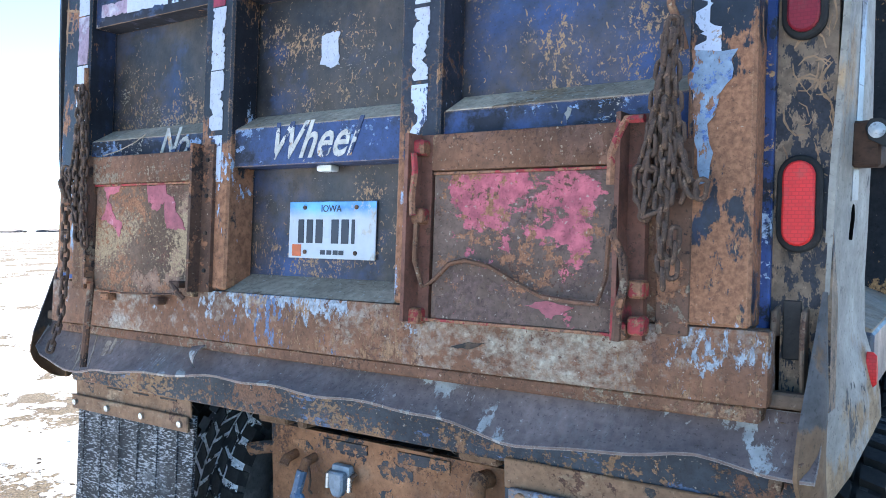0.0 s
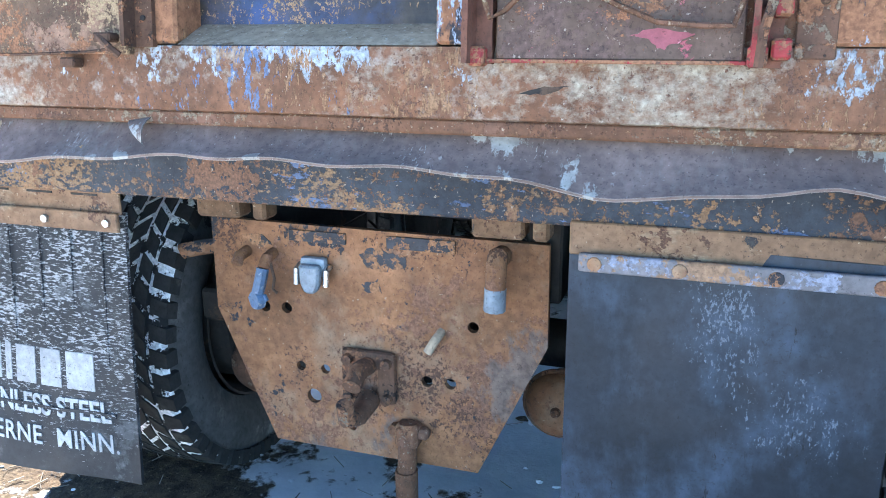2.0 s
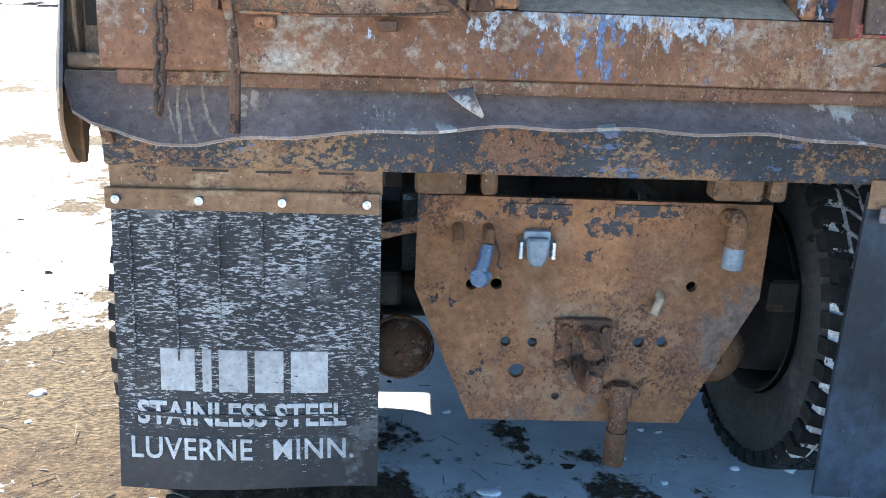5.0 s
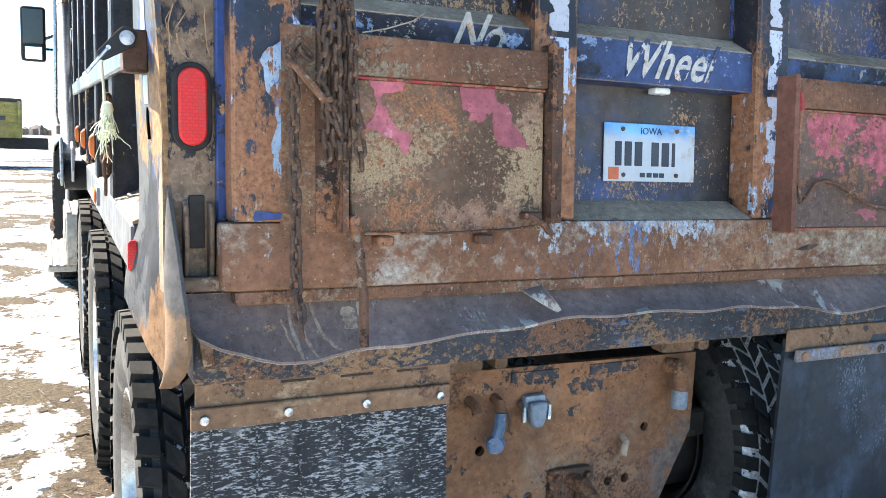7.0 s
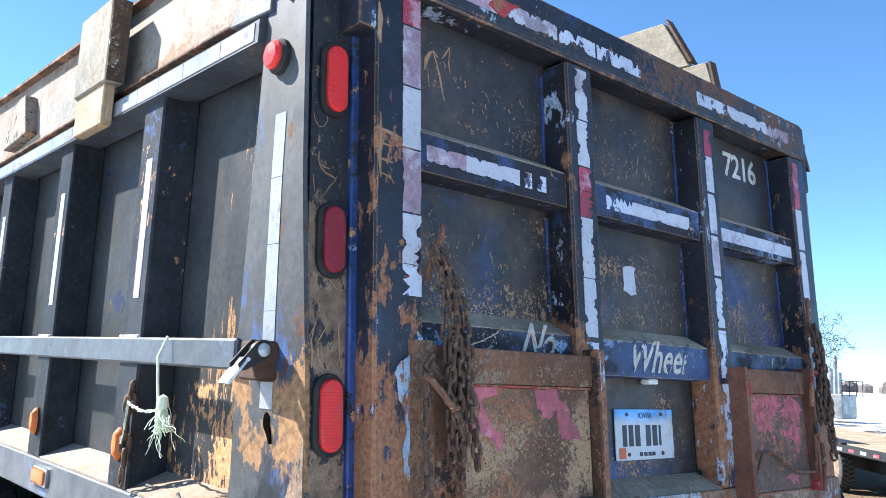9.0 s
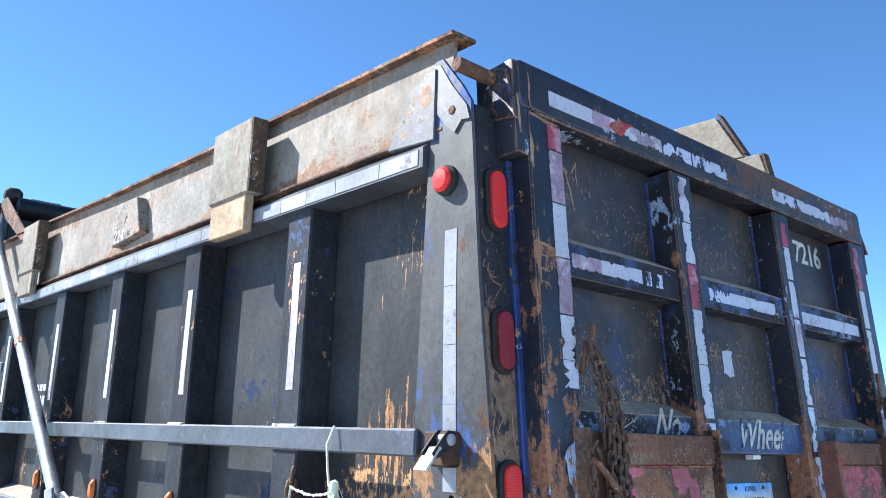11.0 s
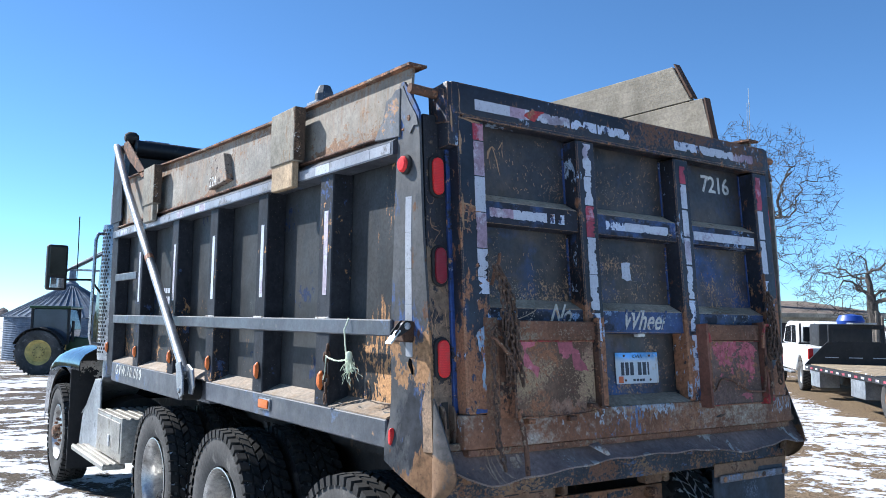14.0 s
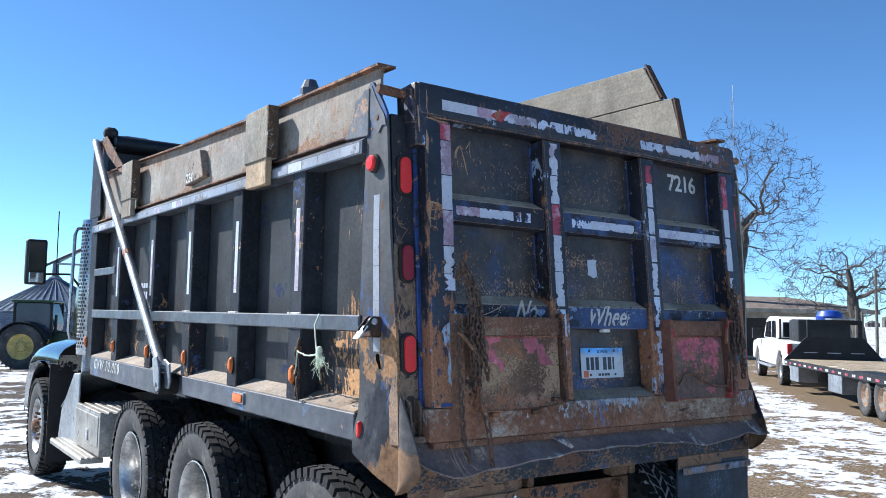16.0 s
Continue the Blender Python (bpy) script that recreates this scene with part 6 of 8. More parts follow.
    tag = part("tag_plate", prismed([(2.49, 2.735), (2.85, 2.71), (2.845, 2.76), (2.80, 2.80), (2.81, 2.87), (2.77, 2.90), (2.66, 2.925), (2.57, 2.925)], "x", -1.302, -1.252, 0.003), worn("grey_brown_tag", (0.23, 0.195, 0.16), (((0.06, 0.045, 0.04), (30.0, 6.0, 1.0), 0.55, 0.60, ONE), ((0.30, 0.18, 0.11), (30.0, 6.0, 1.0), 0.62, 0.66, ONE)), 0.8, bump=0.4), truck, "small grey-brown torn tag plate")
    letters(text_bm("224", 0.092, Matrix.Translation((-1.3025, 2.765, 2.752)) @ Matrix.Rotation(radians(-90), 4, "Z") @ Matrix.Rotation(radians(90), 4, "X"), 0.1, 0.0008), m_white, tag)
    for z in (2.02, 1.93):
        for k in range(5):
            part("decal_bar", boxed(-1.1725, -1.1695, 4.02 + 0.07 * k, 4.075 + 0.07 * k, z, z + (0.04 if z > 2 else 0.06), 0.0), m_tape, left_wall)
    # frame, springs and axles
    for x in (-0.43, 0.43):
        part("frame_rail", boxed(x - 0.045, x + 0.045, 0.40, 9.2, 0.80, 1.06, 0.006), m_chassis, truck, "greasy black frame rail")
        part("sub_frame", boxed(x - 0.05, x + 0.05, 0.30, 5.6, 1.10, 1.30, 0.006), m_chassis, truck)
    for y in (0.8, 2.5, 4.02):
        part("axle", tubed([(-0.95, y, 0.53), (0.95, y, 0.53)], 0.075, 12), m_chassis, truck, "", True)
        part("axle_housing", lathed([(0.0001, -0.22), (0.12, -0.18), (0.19, 0.0), (0.12, 0.18), (0.0001, 0.22)], 16, Matrix.Translation((0, y + 0.02, 0.53)) @ Matrix.Rotation(radians(90), 4, "Z")), m_chassis, truck, "", True)
    for y in (1.0, 2.2, 3.4, 4.8):
        part("floor_rib", boxed(-1.15, 1.15, y - 0.05, y + 0.05, 1.24, 1.345, 0.005), m_chassis, truck)
    for x in (-0.53, 0.445):
        m = Matrix.Translation((x, 0.62, 0.425)) @ Matrix.Rotation(radians(90), 4, "Z")
        part("brake_chamber", lathed([(0.0001, -0.07), (0.03, -0.075), (0.07, -0.065), (0.09, -0.04), (0.097, -0.02), (0.097, 0.0), (0.09, 0.02), (0.07, 0.08), (0.0001, 0.09)], 24, m), m_orange if x > 0 else m_rust_dark, truck, "rusty brake chamber", True)
    part("spring_bar", tubed([(-0.598, 0.352, 0.862), (-0.59, 0.356, 0.866), (-0.54, 0.37, 0.876), (-0.46, 0.385, 0.888)], 0.022, 9), m_orange, truck, "rounded rusty bar end", True)
    for x in (-0.53, 0.445):
        part("clamp_band", tubed([(x + 0.1 * math.cos(2 * math.pi * k / 24), 0.605, 0.425 + 0.1 * math.sin(2 * math.pi * k / 24)) for k in range(24)], 0.008, 6, True), m_rust_dark, truck, "", True)
        part("chamber_boss", lathed([(0.0001, -0.012), (0.012, -0.01), (0.016, 0.004), (0.03, 0.012)], 12, Matrix.Translation((x, 0.545, 0.425)) @ Matrix.Rotation(radians(90), 4, "Z")), m_rust, truck, "", True)
    for y0, y1 in ((0.45, 1.5), (1.9, 3.1), (3.5, 4.6)):
        for s in (-1, 1):
            part("leaf_spring", boxed(s * 0.62, s * 0.53, y0, y1, 0.62, 0.72, 0.01), m_chassis, truck)
    for s in (-1, 1):
        part("inner_skirt", boxed(s * 0.60, s * 0.585, 1.2, 4.9, 1.02, 1.27, 0.0), m_chassis, truck)
        for y in (3.0, 3.15, 4.6):
            part("bracket", prismed([(y, 1.05), (y + 0.08, 1.05), (y - 0.06, 0.80), (y - 0.14, 0.80)], "x", s * 0.68, s * 0.66), m_chassis, truck)


build_body()


# ---- wheels ----
def tyre_bm(R=0.53, W=0.27):
    prof = [(0.295, -0.085), (0.305, -0.105), (0.36, -0.128), (0.42, -0.135), (0.47, -0.128), (0.505, -0.118), (0.508, -0.10), (0.508, 0.10), (0.505, 0.118), (0.47, 0.128), (0.42, 0.135), (0.36, 0.128), (0.305, 0.105), (0.295, 0.085)]
    return lathed([(r, a * W / 0.27) for r, a in prof], 56, None, False)


def tread_bm(lugs=46):
    """Five rows of slanted blocks round the tyre; the shoulder blocks are deep and reach down the side."""
    bm = bmesh.new()
    for k in range(lugs):
        for row, (x0, x1) in enumerate(((-0.139, -0.086), (-0.072, -0.032), (-0.020, 0.020), (0.032, 0.072), (0.086, 0.139))):
            shoulder = row in (0, 4)
            a = 2 * math.pi * (k + 0.5 * (row % 2)) / lugs
            half, skew = 2 * math.pi / lugs * (0.30 if shoulder else 0.36), 0.034 if row % 2 else -0.034
            if shoulder:
                skew = 0.012
            vs = []
            for r in (0.478 if shoulder else 0.495, 0.530):
                for x, sgn in ((x0, -1), (x1, 1)):
                    for e in (-1, 1):
                        ang = a + e * half * (1.0 if r > 0.5 else 1.15) + sgn * skew
                        out = abs(x) > 0.12
                        drop_ = 0.006 if out and r > 0.51 else 0.0
                        xx = x * (0.985 if out and r > 0.51 else 1.0)
                        vs.append(bm.verts.new((xx, (r - drop_) * math.cos(ang), (r - drop_) * math.sin(ang))))
            a0, a1, b0, b1, c0, c1, d0, d1 = vs
            for f in ((c0, c1, d1, d0), (a0, a1, c1, c0), (b1, b0, d0, d1), (a0, c0, d0, b0), (a1, b1, d1, c1)):
                bm.faces.new(f)
    bmesh.ops.recalc_face_normals(bm, faces=bm.faces[:])
    return bm


def build_wheel(name, dished, label, groove):
    wheel = part(name, tyre_bm(), m_sidewall, truck, label, True)
    fill = 0.5268 if groove == m_groove else 0.511
    part("groove_band", lathed([(0.502, -0.128), (fill - 0.004, -0.114), (fill, 0.0), (fill - 0.004, 0.114), (0.502, 0.128)], 56, None, False), groove, wheel, "tread grooves packed with snow" if groove == m_groove else "", True)
    part("tread", tread_bm(), m_rubber, wheel, "worn black tread blocks")
    if dished:
        prof = [(0.300, -0.118), (0.292, -0.120), (0.280, -0.105), (0.270, -0.09), (0.262, -0.02), (0.255, 0.05), (0.23, 0.075), (0.14, 0.08), (0.0001, 0.08)]
    else:
        prof = [(0.300, -0.118), (0.292, -0.120), (0.282, -0.105), (0.262, -0.085), (0.255, -0.03), (0.235, -0.03), (0.20, -0.075), (0.14, -0.10), (0.0001, -0.10)]
    # Wheels with the snowy groove band get a dark rim, the others silver.
    part("rim", lathed(prof, 40, None, False), m_chassis if groove == m_groove else m_alu, wheel, "dark rim" if groove == m_groove else "polished silver rim", True)
    part("rim_back", lathed([(0.300, 0.118), (0.285, 0.11), (0.27, 0.06), (0.262, -0.01)], 40, None, False), m_sidewall, wheel, "", True)
    front = 0.075 if dished else -0.10
    hub = bmesh.new()
    lathe(hub, [(0.0001, front - 0.07), (0.05, front - 0.068), (0.07, front - 0.05), (0.075, front + 0.0)], 20)
    part("hub", hub, m_rust_dark, wheel, "rusty hub", True)
    for k in range(10):
        a = 2 * math.pi * k / 10
        y, z = 0.1425 * math.cos(a), 0.1425 * math.sin(a)
        part("lug_nut", lathed([(0.0001, front - 0.032), (0.012, front - 0.03), (0.016, front + 0.004)], 6, Matrix.Translation((0, y, z))), m_rust_dark, wheel)
    return wheel


turn_in = Matrix.Rotation(radians(180), 4, "Z")
GROW = Matrix.Scale(1.03, 4)
models = {}
for y in (0.80, 2.50, 4.02):
    for x, flip in ((-1.138, False), (-0.758, True), (0.758, False), (1.125, True)):
        m = Matrix.Translation((x, y, 0.546)) @ (turn_in if flip else Matrix()) @ Matrix.Rotation(0.31 * y + x, 4, "X") @ GROW
        snowy = y == 0.80 and abs(x) < 1
        if snowy not in models:
            models[snowy] = build_wheel("wheel", True, "dusty black truck tyre on a deep silver rim", m_groove if snowy else m_groove_dark)
            models[snowy].matrix_basis = m
        else:
            copy_thing(models[snowy], m)
for y in (0.80, 2.50, 4.02):
    for side in (-1, 1):
        part("brake_drum", lathed([(0.0001, -0.10), (0.20, -0.10), (0.245, -0.085), (0.25, 0.06), (0.0001, 0.06)], 28, Matrix.Translation((side * 0.69, y, 0.546)) @ Matrix.Diagonal((side, 1, 1, 1))), m_chassis, truck, "dark brake drum", True)
front_wheel = build_wheel("front_wheel", False, "dusty black steer tyre on a silver rim with rusty hub", m_groove_dark)
front_wheel.matrix_basis = pose(-1.28, 7.33, 0.53)
copy_thing(front_wheel, Matrix.Translation((1.28, 7.33, 0.53)) @ turn_in)


# ---- front of the truck ----
def build_front():
    cab = bmesh.new()
    prism(cab, [(6.32, 0.95), (7.75, 0.95), (7.75, 1.75), (7.45, 2.70), (7.2, 2.78), (6.32, 2.78)], "x", -1.0, 1.0, 0.03)
    part("cab", cab, m_cab, truck, "black truck cab", True)
    for s in (-1, 1):
        part("cab_window", prismed([(6.75, 1.85), (7.55, 1.85), (7.35, 2.55), (6.75, 2.55)], "x", s * 1.004, s * 1.0), plain("dark_glass", (0.01, 0.012, 0.014), 0.08), truck)
    nose = prismed([(7.75, 0.75), (9.25, 0.75), (9.35, 1.35), (9.1, 1.55), (7.75, 1.75)], "x", -0.62, 0.62, 0.05)
    part("bonnet", nose, m_cab, truck, "black bonnet", True)
    for s in (-1, 1):
        rows = []
        for k in range(15):
            y, z = ((6.35, 1.54), (6.55, 1.54), (6.75, 1.535), (6.95, 1.53), (7.15, 1.525), (7.35, 1.515), (7.55, 1.50), (7.75, 1.475), (7.9, 1.44), (8.02, 1.38), (8.10, 1.28), (8.15, 1.16), (8.17, 1.04), (8.18, 0.92), (8.18, 0.84))[k]
            rows.append([(s * x, y, z - d) for x, d in ((0.6, -0.01), (0.85, 0.0), (1.1, 0.025), (1.25, 0.065), (1.345, 0.12), (1.392, 0.19), (1.40, 0.27))])
        part("fender", sheet(rows, 0.012), m_cab, truck, "glossy black front fender", True)
        lip = [(6.72, 1.20), (7.0, 1.26), (7.35, 1.22), (7.65, 1.10), (7.86, 0.90), (7.95, 0.66), (8.18, 0.66), (8.12, 1.0), (7.95, 1.17), (7.4, 1.25), (6.72, 1.275)]
        part("fender_lip", prismed(lip, "x", s * 1.405, s * 1.385, 0.004), m_cab, truck)
        part("splash_panel", prismed([(s * 1.405, 0.22), (s * 1.405, 1.25), (s * 1.33, 1.38), (s * 1.10, 1.49), (s * 0.95, 1.50), (s * 0.95, 0.22)], "y", 6.70, 6.715), m_black, truck, "flat black splash panel")
        part("fender_patch", boxed(s * 1.32, s * 1.02, 6.69, 6.70, 1.13, 1.34, 0.003), worn("scuffed_primer", (0.50, 0.46, 0.40), (((0.012, 0.012, 0.014), (16.0, 5.0, 0.8), 0.60, 0.62, ONE, ("z", 1.29, 1.16, 0.26)), ((0.28, 0.22, 0.16), 22.0, 0.60, 0.66, ONE)), 0.7), truck, "bare scuffed patch")
    # steps, tool box, tank
    box_ = part("tool_box", boxed(-1.345, -0.78, 4.72, 5.66, 0.56, 0.93, 0.012, 2), m_diamond, truck, "ribbed grey aluminium tool box", True)
    for k in range(8):
        part("tread_rib", boxed(-1.345 + 0.07 * k, -1.31 + 0.07 * k, 4.72, 5.66, 0.93, 0.942, 0.004), m_diamond, box_)
    part("box_lid", boxed(-1.352, -1.343, 4.76, 5.62, 0.64, 0.90, 0.003), m_diamond, box_)
    part("box_latch", boxed(-1.362, -1.35, 5.10, 5.16, 0.66, 0.76, 0.004), m_steel, box_)
    step = part("step_board", boxed(-1.47, -1.28, 4.80, 6.15, 0.50, 0.545, 0.006), m_diamond, truck, "ribbed aluminium step")
    for k in range(4):
        part("tread_rib", boxed(-1.465 + 0.048 * k, -1.44 + 0.048 * k, 4.80, 6.15, 0.545, 0.555, 0.003), m_diamond, step)
    part("step_fairing", prismed([(5.70, 0.42), (6.60, 0.42), (6.45, 0.80), (5.95, 1.20), (5.70, 1.22)], "x", -1.32, -1.30, 0.006), m_galv, truck, "grey slanted fairing")
    part("step_fairing_top", sheet([[(x, 5.62, 1.24) for x in (-1.32, -0.9)], [(x, 6.5, 0.82) for x in (-1.32, -0.9)]], 0.01), m_galv, truck)
    part("tank", lathed([(0.0001, -0.01), (0.30, 0.0), (0.31, 0.02), (0.31, 0.9), (0.30, 0.92), (0.0001, 0.93)], 24, Matrix.Translation((-0.95, 5.70, 0.72)) @ Matrix.Rotation(radians(90), 4, "Z")), m_chassis, truck, "", True)
    # exhaust
    stack = part("exhaust_guard", lathed([(0.125, 1.38), (0.13, 1.40), (0.13, 2.72), (0.125, 2.74)], 28, Matrix.Translation((-1.165, 6.05, 0)) @ Matrix.Rotation(radians(-90), 4, "Y")), m_steel, truck, "silver perforated exhaust guard", True)
    holes = bmesh.new()
    for i in range(34):
        for k in range(9):
            a = math.pi * (0.55 + 0.075 * k + (0.037 if i % 2 else 0)) + 0.25
            m = Matrix.Translation((-1.165 + 0.1302 * math.cos(a), 6.05 + 0.1302 * math.sin(a), 1.46 + 0.037 * i)) @ Matrix.Rotation(a, 4, "Z")
            box(holes, -0.001, 0.0012, -0.008, 0.008, -0.011, 0.011, 0.0, 1, m)
    tagged(part("perforation", holes, m_chassis, stack, "rows of dark holes"), kind="stuff")
    part("exhaust_pipe", tubed([(-1.165, 6.05, 1.2), (-1.165, 6.05, 3.0), (-1.165, 5.98, 3.15)], 0.07, 14), m_galv, truck, "", True)
    part("grab_handle", tubed([(-1.28, 6.02, 2.65), (-1.35, 6.0, 2.64), (-1.372, 6.0, 2.58), (-1.385, 6.0, 1.62), (-1.37, 6.0, 1.55), (-1.26, 6.02, 1.53)], 0.017, 10), m_steel, truck, "bright grab handle", True)
    # mirror and its arms
    glassy = bpy.data.materials.new("mirror_glass")
    glassy.use_nodes = True
    b = glassy.node_tree.nodes["Principled BSDF"]
    b.inputs["Base Color"].default_value, b.inputs["Metallic"].default_value, b.inputs["Roughness"].default_value = (0.75, 0.78, 0.8, 1), 1.0, 0.05
    mirror = part("side_mirror", boxed(-1.655, -1.445, 6.98, 7.10, 2.09, 2.585, 0.035, 3), m_black, truck, "black side mirror", True)
    part("mirror_glass", boxed(-1.635, -1.465, 6.970, 6.984, 2.25, 2.56, 0.004), plain("dark_mirror", (0.03, 0.035, 0.03), 0.12), mirror)
    part("spot_mirror", boxed(-1.62, -1.475, 6.966, 6.984, 2.11, 2.225, 0.006), glassy, mirror, "small convex mirror")
    part("mirror_arm", tubed([(-1.46, 7.05, 2.30), (-1.0, 7.2, 2.55)], 0.015, 8), m_galv, truck, "", True)
    part("mirror_arm", tubed([(-1.46, 7.05, 2.21), (-1.18, 7.1, 2.22), (-1.0, 7.15, 2.0)], 0.013, 8), m_black, truck, "", True)
    part("antenna", tubed([(-1.33, 7.08, 2.22), (-1.335, 7.08, 2.92)], 0.006, 6), m_black, truck, "thin whip antenna")


build_front()


# ---- loose things on the truck ----
m_wood_end = worn("dark_rotten_end", (0.09, 0.06, 0.04), (((0.50, 0.50, 0.46), (20.0, 6.0, 1.0), 0.62, 0.65, ONE), ((0.20, 0.13, 0.08), 12.0, 0.55, 0.62, ONE)), 0.9, bump=0.6)


def wood_block(name, y0, y1, z0, z1, zn, label):
    ob = thing(name, Matrix.Translation((-1.325, (y0 + y1) / 2, zn)), label, "wood block", "blocks wedged on the top rail")
    w = (y1 - y0) / 2
    part("block", boxed(-0.038, 0.027, -w, w, z0 - zn, z1 - zn, 0.006), m_whitewood, ob, "weathered white face, dark flaking end")
    part("lower_block", boxed(-0.028, 0.010, -w * 0.8, w * 0.95, 0.0, z0 - zn + 0.01, 0.004), m_wood_new if y0 < 3 else m_whitewood, ob)
    part("end_face", boxed(-0.036, 0.026, -w - 0.003, -w + 0.004, z0 - zn + 0.004, z1 - zn - 0.004, 0.001), m_wood_end, ob, "dark flaking end grain")
    return ob


wood_block("wood_block", 1.30, 1.62, 2.675, 2.972, 2.535, "upright wood block with weathered top and fresh pine foot")
wood_block("wood_block", 4.02, 4.34, 2.74, 3.06, 2.60, "upright wood block with rotten flaking faces")


def side_boards():
    ob = thing("side_boards", Matrix.Translation((1.17, 0.5, 2.67)), "grey weathered wooden boards standing above the side", "boards")
    part("board", prismed([(0.02, 0.0), (3.6, 0.0), (3.6, 0.36), (0.02, 0.33)], "x", -0.022, 0.022, 0.004), m_wood_old, ob)
    part("board", prismed([(0.02, 0.335), (3.6, 0.365), (3.6, 0.62), (0.10, 0.62)], "x", -0.022, 0.022, 0.004), m_wood_old, ob)
    part("board", prismed([(0.19, 0.625), (3.6, 0.625), (3.6, 0.93), (0.34, 0.885)], "x", -0.022, 0.022, 0.004), m_wood_old, ob)
    part("end_cleat", prismed([(0.0, 0.28), (0.02, 0.28), (0.09, 0.62), (0.075, 0.62)], "x", -0.026, 0.026, 0.002), m_wood_brown, ob)
    part("end_cleat", prismed([(0.17, 0.64), (0.19, 0.64), (0.33, 0.90), (0.315, 0.90)], "x", -0.026, 0.026, 0.002), m_wood_brown, ob)
    return ob


side_boards()


def link_mesh():
    bm = bmesh.new()
    pts = []
    for k in range(12):
        a = 2 * math.pi * k / 12
        pts.append((0.0118 * math.cos(a), 0.0, 0.0118 * math.sin(a) + (0.0105 if math.sin(a) > 0 else -0.0105)))
    tube(bm, pts, 0.0060, 6, True)
    mesh = bpy.data.meshes.new("link")
    bm.to_mesh(mesh)
    bm.free()
    mesh.polygons.foreach_set("use_smooth", [True] * len(mesh.polygons))
    mesh.materials.append(m_chain)
    return mesh


LINK = link_mesh()


def chain(ob, pts, size=1.0, first=0):
    """Links laid along a line of points; every other one is turned by a quarter."""
    pts = [Vector(p) for p in pts]
    pitch = 0.0345 * size
    lengths = [(b - a).length for a, b in zip(pts, pts[1:])]
    total, s, n = sum(lengths), 0.0, first
    while s < total:
        run, i = s, 0
        while i < len(lengths) - 1 and run > lengths[i]:
            run -= lengths[i]
            i += 1
        d = (pts[i + 1] - pts[i]).normalized()
        link = new("link", LINK)
        link.parent = ob
        rot = Vector((0, 0, 1)).rotation_difference(d).to_matrix().to_4x4() @ Matrix.Rotation(radians(38 + 90 * (n % 2)) + 0.25 * math.sin(5.1 * n), 4, "Z")
        link.matrix_basis = Matrix.Translation(pts[i] + d * run) @ rot @ Matrix.Scale(size, 4)
        s += pitch
        n += 1


def bundle(ob, pts, strands, size, wide, seed):
    """Strands of chain hung side by side along pts, each swaying a little of its own."""
    rnd = random.Random(seed)
    for k in range(strands):
        off = wide * (k / max(1, strands - 1) - 0.5)
        end = 1.0 - 0.16 * rnd.random()
        run, n = [], len(pts)
        for i, p in enumerate(pts):
            f = i / (n - 1)
            q = Vector(p).lerp(Vector(pts[max(0, i - 1)]), (1 - end) if i == n - 1 else 0.0)
            run.append(q + Vector((off * min(1.0, 0.35 + 1.6 * f) + rnd.uniform(-0.006, 0.006), -0.012 * (k % 2) + rnd.uniform(-0.005, 0.003), 0.0)))
        chain(ob, run, size, k)


left_chain = thing("chain", gate_m @ Matrix.Translation((-0.945, -0.03, 0.30)), "rusty chain bundle hooked on the tailgate edge", "chain", "chains on the tailgate")
bundle(left_chain, [(-0.022, 0.004, 0.405), (-0.004, -0.006, 0.36), (0.012, -0.012, 0.28), (0.018, -0.016, 0.18), (0.024, -0.016, 0.08), (0.032, -0.016, -0.02), (0.036, -0.014, -0.09)], 4, 0.80, 0.056, 5)
chain(left_chain, [(0.0, -0.03, 0.20), (-0.012, -0.034, 0.12), (-0.022, -0.034, 0.07), (0.004, -0.034, 0.02), (0.03, -0.03, -0.03)], 0.80, 1)
chain(left_chain, [(-0.045, -0.018, 0.135), (-0.062, -0.022, 0.15), (-0.078, -0.018, 0.125), (-0.070, -0.016, 0.09)], 0.80)
chain(left_chain, [(-0.070, -0.014, 0.085), (-0.068, -0.012, -0.06), (-0.064, -0.012, -0.20), (-0.066, -0.020, -0.33), (-0.064, -0.050, -0.415)], 0.86)
part("hook_rod", tubed([(-0.03, 0.03, 0.34), (-0.022, 0.012, 0.41), (-0.006, 0.002, 0.44), (-0.004, 0.0, 0.475)], 0.008, 8), m_rust, left_chain, "", True)
part("chain_hook", tubed([(-0.085, -0.024, 0.115), (-0.07, -0.035, 0.105), (-0.035, -0.042, 0.065), (-0.015, -0.045, 0.04), (0.0, -0.042, 0.045)], 0.008, 8), m_rust, left_chain, "", True)

right_chain = thing("chain", gate_m @ Matrix.Translation((0.955, -0.03, 0.30)), "rusty chain bundle looped over a hook on the tailgate", "chain", "chains on the tailgate")
bundle(right_chain, [(0.0, 0.0, 0.355), (0.002, -0.012, 0.29), (0.004, -0.016, 0.20), (0.010, -0.018, 0.11), (0.018, -0.018, 0.05), (0.020, -0.018, 0.02)], 3, 0.84, 0.030, 9)
bundle(right_chain, [(-0.004, -0.01, 0.33), (-0.014, -0.02, 0.24), (-0.026, -0.024, 0.15), (-0.038, -0.024, 0.08), (-0.042, -0.022, 0.03), (-0.036, -0.022, 0.0), (-0.022, -0.022, 0.01), (-0.012, -0.022, 0.05)], 2, 0.84, 0.018, 10)
chain(right_chain, [(0.012, -0.02, 0.16), (0.03, -0.024, 0.09), (0.05, -0.024, 0.045), (0.064, -0.02, 0.04), (0.07, -0.018, 0.075)], 0.84, 1)
